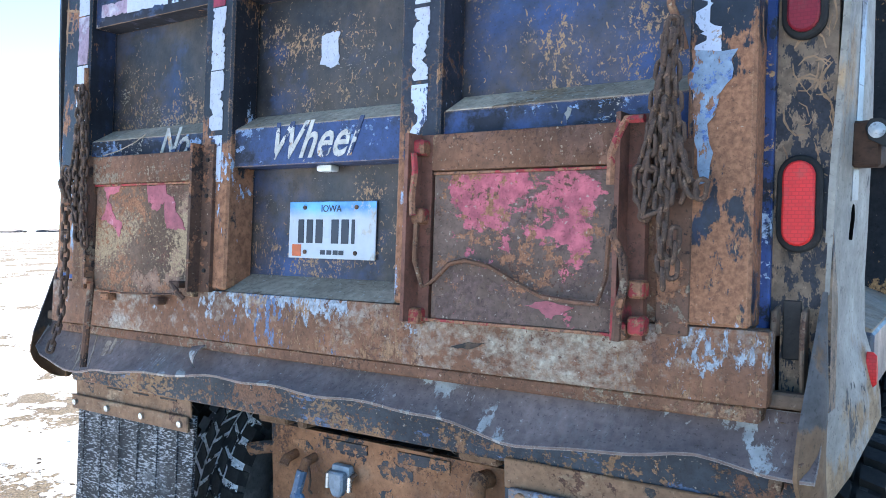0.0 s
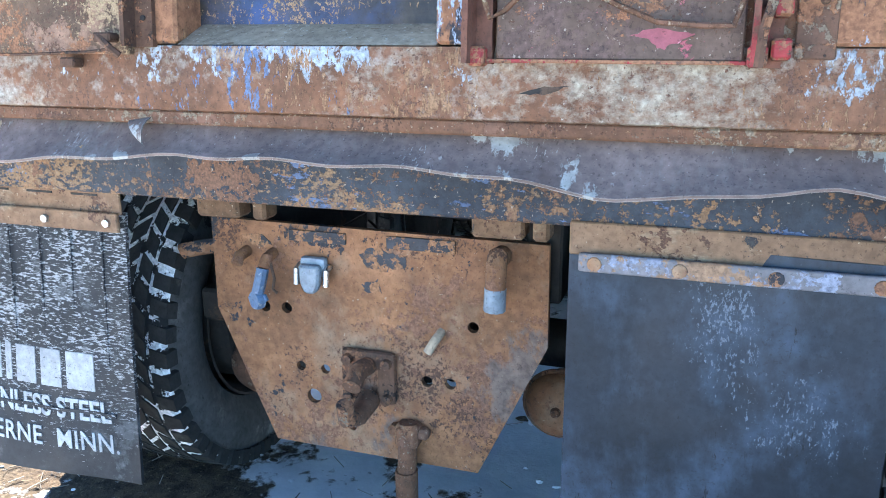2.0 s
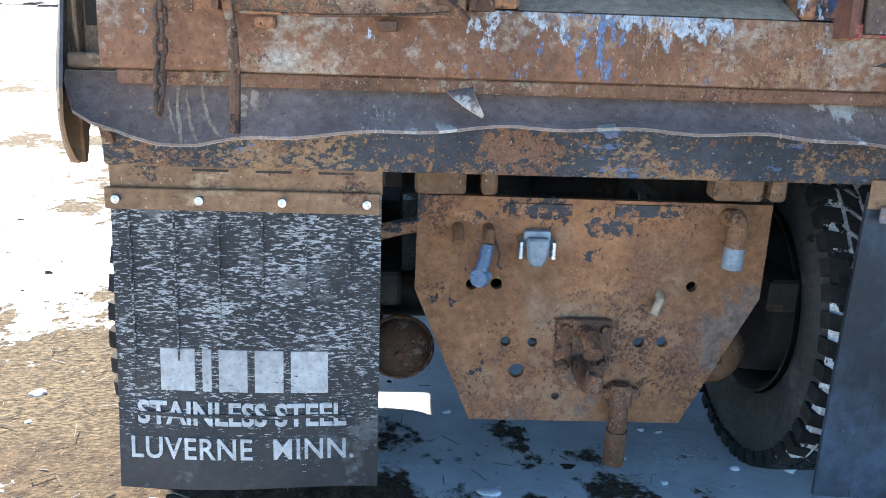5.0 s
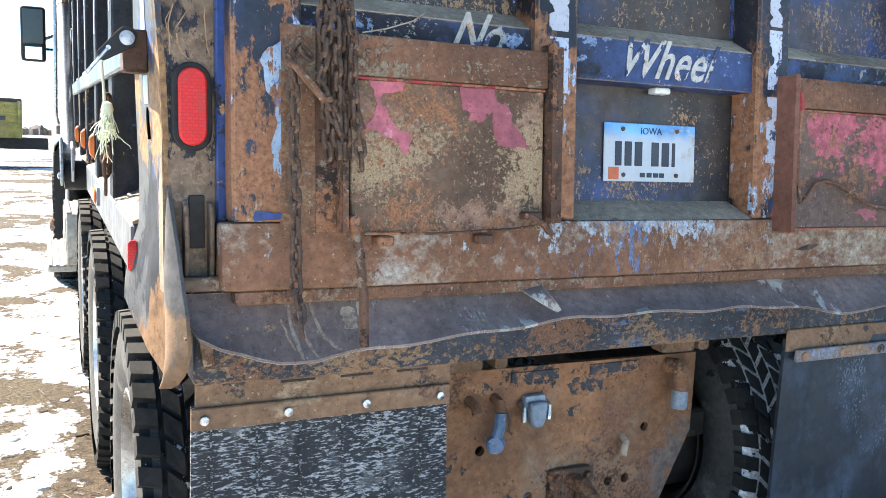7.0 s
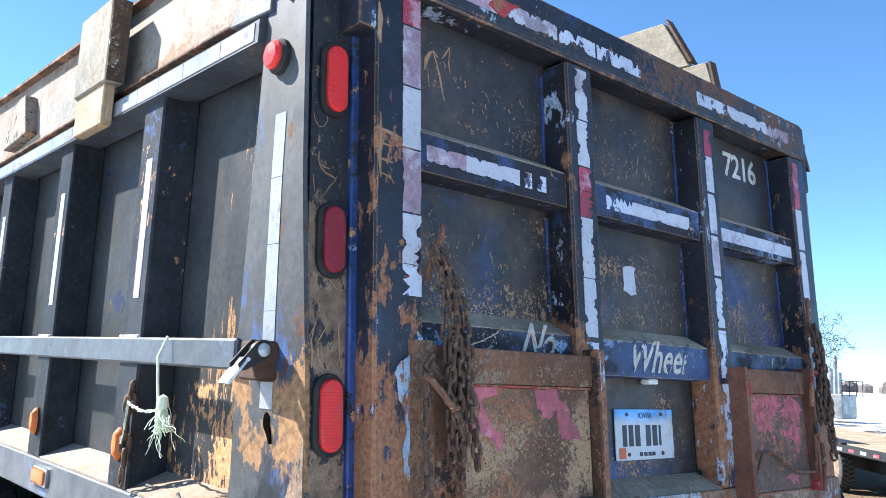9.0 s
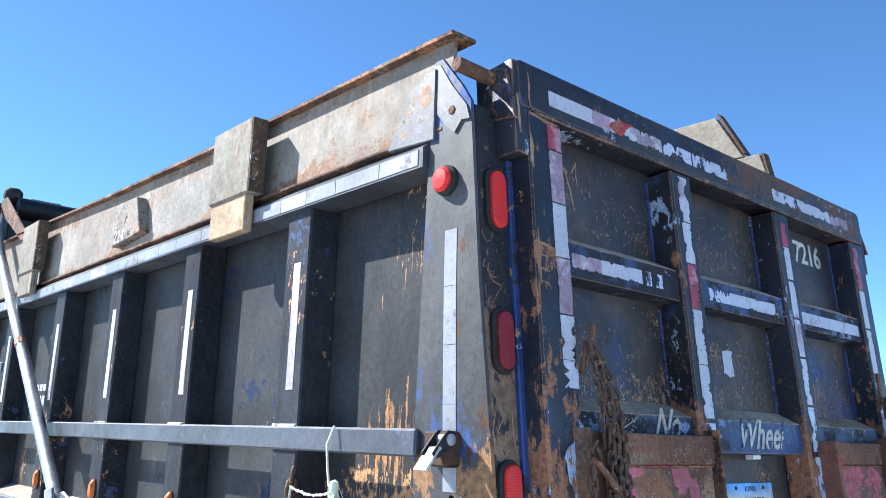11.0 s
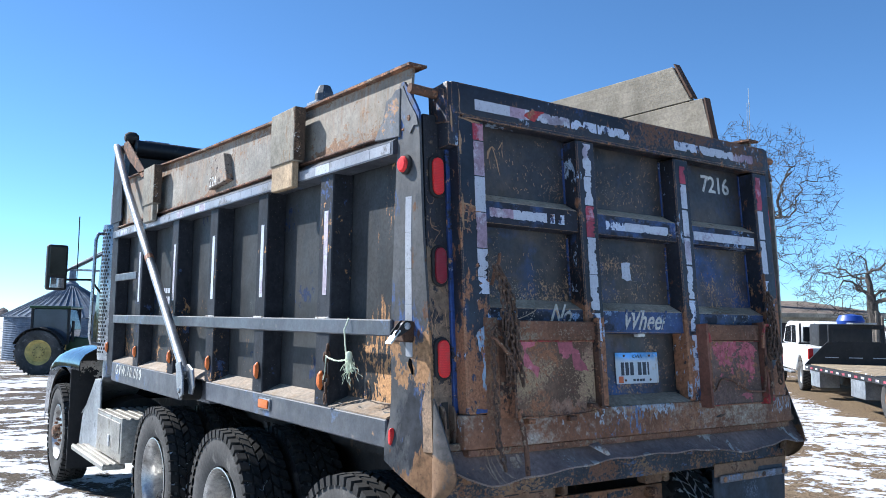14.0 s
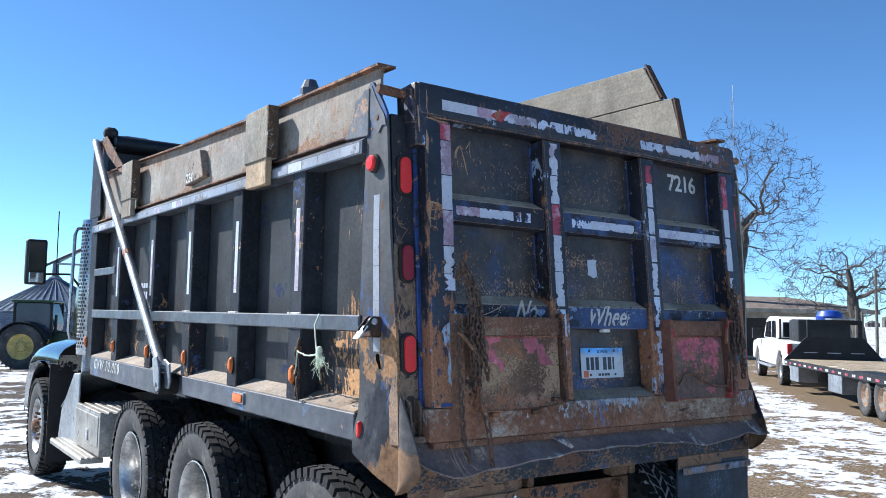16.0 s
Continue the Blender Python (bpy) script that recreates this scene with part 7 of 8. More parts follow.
chain(right_chain, [(0.0, -0.034, 0.20), (0.004, -0.036, 0.08), (0.0, -0.036, -0.04), (0.004, -0.034, -0.12), (0.02, -0.032, -0.10), (0.024, -0.03, -0.02)], 0.84)
part("hook_rod", tubed([(0.012, 0.03, 0.32), (0.004, 0.01, 0.37), (-0.008, 0.002, 0.40), (-0.012, 0.0, 0.475)], 0.008, 8), m_rust, right_chain, "", True)

# wood block, ratchet and twine on the side rail
def ratchet(s):
    """Its own frame: x outwards, y forwards along the truck, z up."""
    turn = Matrix.Diagonal((s, 1, 1, 1)) if s > 0 else Matrix.Diagonal((-1, 1, 1, 1))
    ob = thing("ratchet", Matrix.Translation((s * 1.262 - (0.028 if s > 0 else 0.0), 0.262, 1.738)), "steel ratchet with a silver lever on a rusty block", "ratchet", "ratchets on the corner posts")

    def put(name, bm, mat, label="", smooth=False):
        bm.transform(turn)
        bmesh.ops.recalc_face_normals(bm, faces=bm.faces[:])
        part(name, bm, mat, ob, label, smooth)
    put("block", boxed(0.0, 0.05, -0.045, 0.045, 0.0, 0.088, 0.005), m_wood_brown, "rusty brown block")
    for y in (-0.054, -0.014):
        put("side_plate", prismed([(0.024, 0.074), (0.032, 0.090), (0.052, 0.091), (0.064, 0.080), (0.102, 0.036), (0.098, 0.022), (0.084, 0.022), (0.030, 0.052)], "y", y, y + 0.005, 0.001), m_black, "black ratchet plate")
    put("lever_plate", boxed(-0.0035, 0.0035, -0.056, -0.006, -0.036, 0.034, 0.002, 1, Matrix.Translation((0.100, 0.0, 0.020)) @ Matrix.Rotation(radians(-38), 4, "Y")), m_steel, "silver lever plate")
    put("spool", lathed([(0.0001, 0.0), (0.015, 0.002), (0.015, 0.050), (0.011, 0.056), (0.0001, 0.057)], 16, Matrix.Translation((0.044, -0.060, 0.068)) @ Matrix.Rotation(radians(90), 4, "Z")), m_galv, "", True)
    put("pin", tubed([(0.080, -0.056, 0.046), (0.080, -0.004, 0.046)], 0.005, 8), m_steel, "", True)


ratchet(-1)
ratchet(1)

twine = thing("twine", Matrix.Translation((-1.315, 0.70, 1.66)), "frayed pale green twine knotted round the rail", "twine")
rnd = random.Random(8)
part("loop", tubed([(0.01, 0.03, 0.175), (-0.01, 0.035, 0.12), (-0.006, 0.03, 0.05), (-0.004, 0.02, 0.0)], 0.0038, 6), m_twine, twine, "", True)
part("knot", lathed([(0.0001, -0.014), (0.012, -0.01), (0.016, 0.0), (0.012, 0.01), (0.0001, 0.014)], 10, Matrix.Rotation(radians(90), 4, "Y") @ Matrix.Diagonal((1.6, 1, 1, 1))), m_twine, twine, "", True)
fray = bmesh.new()
for k in range(64):
    tail = k % 6 == 0
    p = Vector((rnd.uniform(-0.012, 0.012), rnd.uniform(-0.016, 0.016), rnd.uniform(-0.03, 0.0)))
    d = Vector((rnd.uniform(-0.3, 0.2), rnd.uniform(-0.45, 0.35), -1.0)).normalized()
    pts = [p]
    for j in range(12 if tail else 6):
        d = (d + Vector((rnd.uniform(-0.3, 0.3), rnd.uniform(-0.62, 0.5), rnd.uniform(-0.75, 0.45)))).normalized()
        pts.append(pts[-1] + d * 0.0105)
    tube(fray, pts, 0.0011, 4)
tagged(part("frayed_fibre", fray, m_twine, twine), kind="stuff")
for k in range(3):
    run = [(0.0, 0.0, -0.01)] + [(-0.004 * math.sin(2 * j + k), 0.022 * j, -0.012 - 0.018 * math.sin(math.pi * j / 11) + 0.004 * math.sin(3.1 * j + 2 * k)) for j in range(1, 12)] + [(0.0, 0.245, -0.03 - 0.03 * k), (-0.004, 0.235 + 0.01 * k, -0.09 - 0.02 * k)]
    part("strand", tubed(run, 0.0022, 5), m_twine, twine)

side_chain = thing("chain", Matrix.Translation((-1.30, 0.955, 1.60)), "short rusty chain and ring on a stake", "chain", "chains on the side")
chain(side_chain, [(0.0, 0.0, 0.08), (-0.005, 0.005, 0.0), (-0.004, -0.004, -0.14)], 1.1)
part("ring", tubed([(-0.006, 0.014 * math.cos(k * 0.6283), -0.16 + 0.028 * math.sin(k * 0.6283)) for k in range(10)], 0.005, 6, True), m_chain, side_chain, "", True)

cable = new("cable", bpy.data.curves.new("cable", "CURVE"))
cable.data.dimensions, cable.data.bevel_depth = "3D", 0.007
line = cable.data.splines.new("POLY")
run = [(-1.225 + 0.02 * math.sin(5 * k), 0.42 + 0.045 * k, 1.412 + 0.004 * math.sin(3 * k)) for k in range(13)]
line.points.add(len(run) - 1)
for point, p in zip(line.points, run):
    point.co = (*p, 1)
cable.data.materials.append(m_black)
tagged(cable, "black cable lying on the dirty sill", "cable")


# ---- surroundings ----
def drop(x, y):
    return ground_height(x, y)


m_white_paint = worn("white_truck_paint", (0.72, 0.72, 0.71), (((0.35, 0.31, 0.26), 4.0, 0.56, 0.72, ONE, ("z", 0.9, 0.3, 0.12)),), 0.3, bump=0.05, vary=0.06)
m_glass = plain("tinted_glass", (0.015, 0.018, 0.022), 0.07)
m_deck = worn("worn_deck_planks", (0.34, 0.27, 0.18), (((0.20, 0.15, 0.10), 3.0, 0.5, 0.65, (0.4, 6, 1)), ((0.7, 0.72, 0.75), 1.3, 0.60, 0.64, ONE)), 0.9, bump=0.3)
m_green = worn("green_machine_paint", (0.018, 0.055, 0.022), (((0.10, 0.09, 0.06), 6.0, 0.58, 0.7, ONE),), 0.4)
m_yellow_rim = worn("yellow_wheel_paint", (0.74, 0.56, 0.18), (((0.30, 0.24, 0.10), 8.0, 0.55, 0.7, ONE),), 0.5)
m_yellow = worn("old_yellow_steel", (0.37, 0.31, 0.09), (((0.26, 0.22, 0.10), 2.0, 0.46, 0.64, (0.6, 1, 1.4)), ((0.09, 0.065, 0.04), 9.0, 0.60, 0.68, ONE)), 0.7, bump=0.2)
m_bark = worn("grey_bark", (0.115, 0.10, 0.088), (((0.06, 0.052, 0.046), 6.0, 0.48, 0.62, (1, 1, 0.3)),), 0.95, bump=0.6, bump_scale=30)
m_twig = plain("twig_bark", (0.075, 0.062, 0.054), 0.95)
m_shingle = worn("brown_shingle_roof", (0.22, 0.175, 0.14), (((0.14, 0.10, 0.08), 5.0, 0.5, 0.64, ONE),), 0.9, bump=0.3)
m_tan_wall = worn("tan_siding", (0.40, 0.36, 0.29), (((0.30, 0.27, 0.22), 3.0, 0.5, 0.66, (0.3, 0.3, 6)),), 0.8, bump=0.2)
m_bin = worn("corrugated_bin_steel", (0.17, 0.21, 0.27), (((0.12, 0.15, 0.20), 2.0, 0.40, 0.74, (1, 1, 0.3)),), 0.85, 0.0, bump=0.1, spec=0.1)
m_pole = worn("grey_pole_wood", (0.20, 0.17, 0.14), (), 0.95)


def small_wheel(parent, x, y, r, w, rim_mat, axis_y=True, name="wheel"):
    """A wheel whose axle lies along its parent's y axis."""
    m = Matrix.Translation((x, y, r)) @ Matrix.Rotation(radians(90), 4, "Z")
    k = r / 0.53
    tyre = part(name, lathed([(0.30 * k, -w * 0.36), (0.40 * k, -w * 0.5), (0.47 * k, -w * 0.5), (0.52 * k, -w * 0.44), (r, -w * 0.3), (r, w * 0.3), (0.52 * k, w * 0.44), (0.47 * k, w * 0.5), (0.40 * k, w * 0.5), (0.30 * k, w * 0.36)], 36, None, False), m_sidewall, parent, "dark tyre", True, m)
    part("rim", lathed([(0.305 * k, -w * 0.36), (0.27 * k, -w * 0.30), (0.22 * k, -w * 0.12), (0.10 * k, -w * 0.16), (0.0001, -w * 0.18)], 28, None, False), rim_mat, tyre, "", True)
    part("rim_back", lathed([(0.305 * k, w * 0.36), (0.27 * k, w * 0.30), (0.22 * k, w * 0.12), (0.10 * k, w * 0.16), (0.0001, w * 0.18)], 28, None, False), rim_mat, tyre, "", True)
    lugs = bmesh.new()
    n = 30
    for i in range(n):
        for sgn in (-1, 1):
            a = 2 * math.pi * (i + (0.5 if sgn > 0 else 0)) / n
            box(lugs, 0.02 * w * sgn, 0.44 * w * sgn, -0.020 * k, 0.020 * k, r - 0.01, r + 0.022 * k, 0.0, 1, Matrix.Rotation(a, 4, "X") @ Matrix.Rotation(0.35 * sgn, 4, "Z"))
    part("tread", lugs, m_rubber, tyre)
    return tyre


def build_trailer():
    """Its own frame: x towards the trailer's rear, y across and away from the dump truck."""
    m = Matrix.Translation((17.70, 10.18, 0.0)) @ Matrix.Rotation(math.atan2(-0.716, -0.698), 4, "Z")
    ob = thing("flatbed_trailer", m, "gooseneck flatbed trailer with worn plank deck and black headboard", "trailer")
    for k in range(11):
        part("plank", boxed(0.1, 11.0, 0.12 + 0.208 * k, 0.12 + 0.208 * k + 0.198, 0.80, 0.85, 0.004), m_deck, ob)
    for y in (0.0, 2.42):
        part("side_rail", boxed(0.0, 11.0, y, y + 0.1, 0.70, 0.83, 0.006), m_black, ob)
    for k in range(24):
        part("reflective_tape", boxed(0.1 + 0.45 * k, 0.1 + 0.45 * k + 0.2, -0.006, 0.001, 0.735, 0.785, 0.0), m_tape_red if k % 2 else m_tape, ob)
    for y in (0.75, 1.7):
        part("main_beam", boxed(0.0, 11.0, y - 0.06, y + 0.06, 0.36, 0.70, 0.005), m_black, ob)
    part("headboard", prismed([(-0.02, 0.82), (2.56, 0.82), (2.06, 1.42), (2.0, 1.46), (0.60, 1.46), (0.54, 1.42)], "x", 0.0, 0.06), m_black, ob, "black sloping headboard")
    for y in (0.64, 1.96):
        part("rack_post", boxed(0.0, 0.07, y - 0.05, y + 0.05, 1.4, 1.92, 0.006), m_black, ob)
    part("rack_bar", boxed(-0.02, 0.08, 0.59, 2.01, 1.80, 1.92, 0.006), m_black, ob)
    part("solar_panel", boxed(-0.25, 0.3, 1.15, 1.75, 1.93, 1.97, 0.004, 1), m_galv, ob, "small tilted panel")
    for k in range(3):
        part("slot", boxed(0.058, 0.063, 0.5 + 0.6 * k, 0.85 + 0.6 * k, 1.02, 1.04, 0.0), m_tape, ob)
    part("gooseneck", prismed([(0.0, 0.4), (0.0, 0.8), (-1.2, 1.35), (-3.0, 1.35), (-3.0, 1.15), (-1.0, 1.1)], "y", 1.06, 1.42, 0.02), m_black, ob)
    part("gooseneck_coupler", tubed([(-2.9, 1.24, 1.2), (-2.9, 1.24, 0.75)], 0.06, 10), m_black, ob)
    for x0, x1 in ((0.5, 1.3), (3.8, 4.75)):
        part("tool_box", boxed(x0, x1, 0.02, 0.5, 0.30, 0.70, 0.01), m_galv, ob, "grey under-deck box")
    for x in (5.95, 6.9):
        small_wheel(ob, x, 0.18, 0.40, 0.24, m_beam)
        small_wheel(ob, x, 2.34, 0.40, 0.24, m_beam)
    part("mudguard", boxed(5.45, 7.4, 0.02, 0.5, 0.83, 0.86, 0.004), m_black, ob)
    return m


trailer_m = build_trailer()


def build_pickup():
    m = Matrix.Translation((19.65, 10.34, 0.02)) @ Matrix.Rotation(radians(41.5), 4, "Z") @ Matrix.Scale(1.04, 4)
    ob = thing("pickup_truck", m, "white crew-cab pickup hitched to the flatbed trailer", "pickup")
    body = bmesh.new()
    side = [(-1.15, 0.62), (-1.15, 1.22), (1.15, 1.25), (4.35, 1.22), (5.25, 1.12), (5.4, 0.95), (5.4, 0.55), (4.95, 0.52), (4.85, 0.80), (4.6, 0.95), (4.25, 0.95), (4.0, 0.80), (3.9, 0.50), (0.75, 0.50), (0.65, 0.80), (0.4, 0.95), (0.0, 0.95), (-0.25, 0.80), (-0.35, 0.55)]
    prism(body, side, "y", -0.98, 0.98, 0.03)
    part("body", body, m_white_paint, ob, "white body with dirty sills", True)
    roof = prismed([(1.2, 1.22), (1.32, 1.80), (1.5, 1.92), (3.0, 1.93), (3.3, 1.86), (4.05, 1.24)], "y", -0.84, 0.84, 0.05)
    part("cab", roof, m_white_paint, ob, "", True)
    for s in (-1, 1):
        for pts in ([(1.5, 1.28), (2.25, 1.28), (2.25, 1.80), (1.58, 1.80)], [(2.38, 1.28), (3.65, 1.28), (3.25, 1.76), (2.38, 1.80)]):
            part("side_window", prismed(pts, "y", s * 0.83, s * 0.852, 0.004), m_glass, ob)
        part("mirror", boxed(3.35, 3.55, s * 1.0, s * 1.26, 1.22, 1.55, 0.02, 2), m_black, ob, "", True)
        part("tail_lamp", boxed(-1.17, -1.10, s * 0.86, s * 0.99, 0.90, 1.18, 0.01), m_lens_red, ob)
        part("running_board", boxed(0.95, 3.7, s * 0.95, s * 1.1, 0.42, 0.48, 0.02), m_galv, ob)
        for x in (0.2, 4.42):
            small_wheel(ob, x, s * 0.84, 0.40, 0.27, m_galv)
    part("rear_window", boxed(1.18, 1.24, -0.7, 0.7, 1.32, 1.75, 0.01, 1), m_glass, ob)
    part("headache_rack", boxed(1.05, 1.12, -0.85, 0.85, 1.22, 1.30, 0.008), m_black, ob)
    for y in (-0.8, -0.4, 0.0, 0.4, 0.8):
        part("rack_bar", boxed(1.06, 1.10, y - 0.025, y + 0.025, 1.28, 1.85, 0.004), m_black, ob)
    part("bumper", boxed(-1.35, -1.15, -0.95, 0.95, 0.52, 0.70, 0.03, 2), m_galv, ob, "", True)
    part("blue_bin", lathed([(0.0001, -0.02), (0.42, 0.0), (0.45, 0.12), (0.36, 0.3), (0.0001, 0.36)], 20, Matrix.Translation((0.1, -0.34, 1.84)) @ Matrix.Rotation(radians(-90), 4, "Y") @ Matrix.Diagonal((0.8, 0.8, 0.8, 1))), plain("blue_tarp", (0.02, 0.07, 0.36), 0.45), ob, "blue bundle in the bed", True)
    part("bed_load", boxed(-0.5, 0.85, -0.75, 0.6, 1.1, 1.84, 0.08, 2), m_black, ob, "", True)


build_pickup()


def build_house():
    ob = thing("farmhouse", Matrix.Translation((38.1, 27.9, 0.0)) @ Matrix.Rotation(radians(-34), 4, "Z"), "low tan farm building under a brown hip roof", "house")
    part("wall", boxed(-7, 7, -4, 4, -0.3, 2.6, 0.01), m_tan_wall, ob)
    roof = bmesh.new()
    low = [roof.verts.new(p) for p in ((-7.7, -4.7, 2.55), (7.7, -4.7, 2.55), (7.7, 4.7, 2.55), (-7.7, 4.7, 2.55))]
    rid = [roof.verts.new(p) for p in ((-4.8, 0, 3.35), (4.8, 0, 3.35))]
    for f in ((low[0], low[1], rid[1], rid[0]), (low[2], low[3], rid[0], rid[1]), (low[1], low[2], rid[1]), (low[3], low[0], rid[0]), tuple(low[::-1])):
        roof.faces.new(f)
    part("roof", roof, m_shingle, ob, "brown hip roof")
    part("fascia", boxed(-7.75, 7.75, -4.75, -4.65, 2.35, 2.58, 0.01), m_tan_wall, ob)
    for x in (-5.0, -1.7, 1.6, 4.9):
        part("opening", boxed(x - 1.55, x + 1.55, -4.03, -3.98, 0.0, 2.05, 0.01), plain("dark_doorway", (0.035, 0.028, 0.024), 0.8), ob, "dark garage opening")
    part("solar_panel", boxed(-5.2, -2.8, -3.2, -1.6, 2.95, 3.0, 0.01, 1, Matrix.Rotation(radians(12), 4, "X") @ Matrix.Translation((0, 0.45, 0.55))), m_glass, ob)


build_house()


def limb(bm, pts, radii, seg):
    """A tapering branch through pts."""
    rings, up = [], Vector((0.31, 0.17, 0.93))
    for i, p in enumerate(pts):
        d = (pts[min(len(pts) - 1, i + 1)] - pts[max(0, i - 1)]).normalized()
        side = d.cross(up)
        side = side.normalized() if side.length > 1e-3 else d.orthogonal().normalized()
        up = side.cross(d).normalized()
        rings.append([bm.verts.new(p + radii[i] * (math.cos(2 * math.pi * k / seg) * side + math.sin(2 * math.pi * k / seg) * up)) for k in range(seg)])
    for a, b in zip(rings, rings[1:]):
        for k in range(seg):
            bm.faces.new((a[k], a[(k + 1) % seg], b[(k + 1) % seg], b[k]))


def bare_tree(name, x, y, stem, centre, radii, count, thick, seed, label):
    """A winter tree: branches reach out from the stem to points all through the crown, and thicken with what they carry."""
    rnd = random.Random(seed)
    ob = thing(name, Matrix.Translation((x, y, drop(x, y) - 0.1)), label, "tree", "bare trees")
    spots = np.zeros((count * 12, 3))
    run, parent = np.zeros(count * 12), []

    def put(p, above):
        n = len(parent)
        spots[n] = p
        run[n] = 0.0 if above < 0 else run[above] + float(np.linalg.norm(spots[n] - spots[above]))
        parent.append(above)
        return n
    last = -1
    for a, b in zip(stem, stem[1:]):
        for k in range(6):
            last = put(np.array(a) + (np.array(b) - np.array(a)) * k / 6 + np.array([rnd.gauss(0, 0.03), rnd.gauss(0, 0.03), 0]), last)
    last = put(np.array(stem[-1]), last)
    stem_nodes, low = len(parent), min(3 * (len(stem) - 1), 8)
    goals = []
    while len(goals) < count:
        v = np.array([rnd.uniform(-1, 1) for k in range(3)])
        reach = np.linalg.norm(v)
        lumpy = 0.86 + 0.22 * noise.noise((v[0] * 2.1 + seed, v[1] * 2.1, v[2] * 2.1))
        if 0.15 < reach < lumpy and rnd.random() < 0.25 + reach:
            goals.append(np.array(centre) + v * np.array(radii))
    goals.sort(key=lambda g: float(np.linalg.norm(g - np.array(stem[-1]))) + rnd.uniform(0, 0.8))
    for g in goals:
        n = len(parent)
        away = np.linalg.norm(spots[low:n] - g, axis=1)
        near = low + int(np.argmin(away + 0.16 * run[low:n]))
        length = float(np.linalg.norm(spots[near] - g))
        steps = max(2, min(10, int(length / 0.28)))
        sag = np.array([rnd.gauss(0, 0.06), rnd.gauss(0, 0.06), rnd.uniform(-0.02, 0.10)]) * length
        at, start = near, spots[near].copy()
        for k in range(1, steps + 1):
            f = k / steps
            at = put(start + (g - start) * f + sag * math.sin(math.pi * f) + np.array([rnd.gauss(0, 0.022) for c in range(3)]), at)
    n = len(parent)
    load = np.zeros(n)
    kids = [[] for k in range(n)]
    for k in range(n - 1, -1, -1):
        load[k] = max(1.0, load[k])
        if parent[k] >= 0:
            load[parent[k]] += load[k]
            kids[parent[k]].append(k)
    size = np.maximum(0.0095, thick * (load / load[0]) ** 0.72)
    trunk, crown = bmesh.new(), bmesh.new()
    todo = [(0, -1)]
    while todo:
        k, start = todo.pop()
        line = ([start] if start >= 0 else []) + [k]
        while kids[line[-1]]:
            order = sorted(kids[line[-1]], key=lambda c: -load[c])
            todo += [(c, line[-1]) for c in order[1:]]
            line.append(order[0])
        rad = [float(min(size[c], size[k])) for c in line]
        big = rad[0] > 0.07
        limb(trunk if big else crown, [Vector(spots[c]) for c in line], rad, 9 if big else 5 if rad[0] > 0.03 else 3)
        if rad[0] < 0.05:
            for twig in range(4):
                c = line[rnd.randrange(len(line) // 2, len(line))]
                d = Vector((rnd.gauss(0, 1), rnd.gauss(0, 1), rnd.gauss(0.3, 0.8))).normalized() * rnd.uniform(0.25, 0.6)
                p = Vector(spots[c])
                limb(crown, [p, p + d * 0.5 + Vector((0, 0, rnd.gauss(0, 0.04))), p + d], [0.010, 0.008, 0.006], 3)
    part("trunk", trunk, m_bark, ob, "", True)
    part("crown", crown, m_twig, ob, "leafless branches and fine twigs")


bare_tree("tree", -3.14 + 50 * math.sin(radians(54.9)), -2.86 + 50 * math.cos(radians(54.9)), [(0, 0, 0), (0.1, 0, 3.2), (0.35, -0.2, 5.6), (0.8, -0.4, 8.0)], (1.1, -0.5, 9.3), (4.2, 4.2, 5.4), 1050, 0.36, 5, "tall leafless tree behind the farm building")
bare_tree("tree", -3.14 + 44 * math.sin(radians(62.45)), -2.86 + 44 * math.cos(radians(62.45)), [(0, 0, 0), (-0.15, 0.1, 1.8), (-0.36, 0.3, 3.4), (-0.5, 0.42, 5.25)], (-0.2, 0.3, 4.1), (4.2, 4.2, 2.0), 620, 0.29, 12, "broken-topped leafless tree with spreading twigs")


def build_mast():
    x, y = -3.14 + 60 * math.sin(radians(55.0)), -2.86 + 60 * math.cos(radians(55.0))
    ob = thing("antenna_mast", Matrix.Translation((x, y, drop(x, y))), "thin lattice antenna mast", "antenna")
    for k in range(3):
        a = 2 * math.pi * k / 3
        part("leg", tubed([(0.16 * math.cos(a), 0.16 * math.sin(a), 0), (0.1 * math.cos(a), 0.1 * math.sin(a), 17.6)], 0.018, 5), m_galv, ob)
    lace = bmesh.new()
    for i in range(44):
        a, b = 2 * math.pi * i / 3, 2 * math.pi * (i + 1) / 3
        tube(lace, [(0.13 * math.cos(a), 0.13 * math.sin(a), 0.4 * i), (0.13 * math.cos(b), 0.13 * math.sin(b), 0.4 * i + 0.4)], 0.01, 4)
    part("lacing", lace, m_galv, ob)
    part("aerial", tubed([(0, 0, 17.5), (0, 0, 18.6)], 0.02, 5), m_galv, ob)


build_mast()


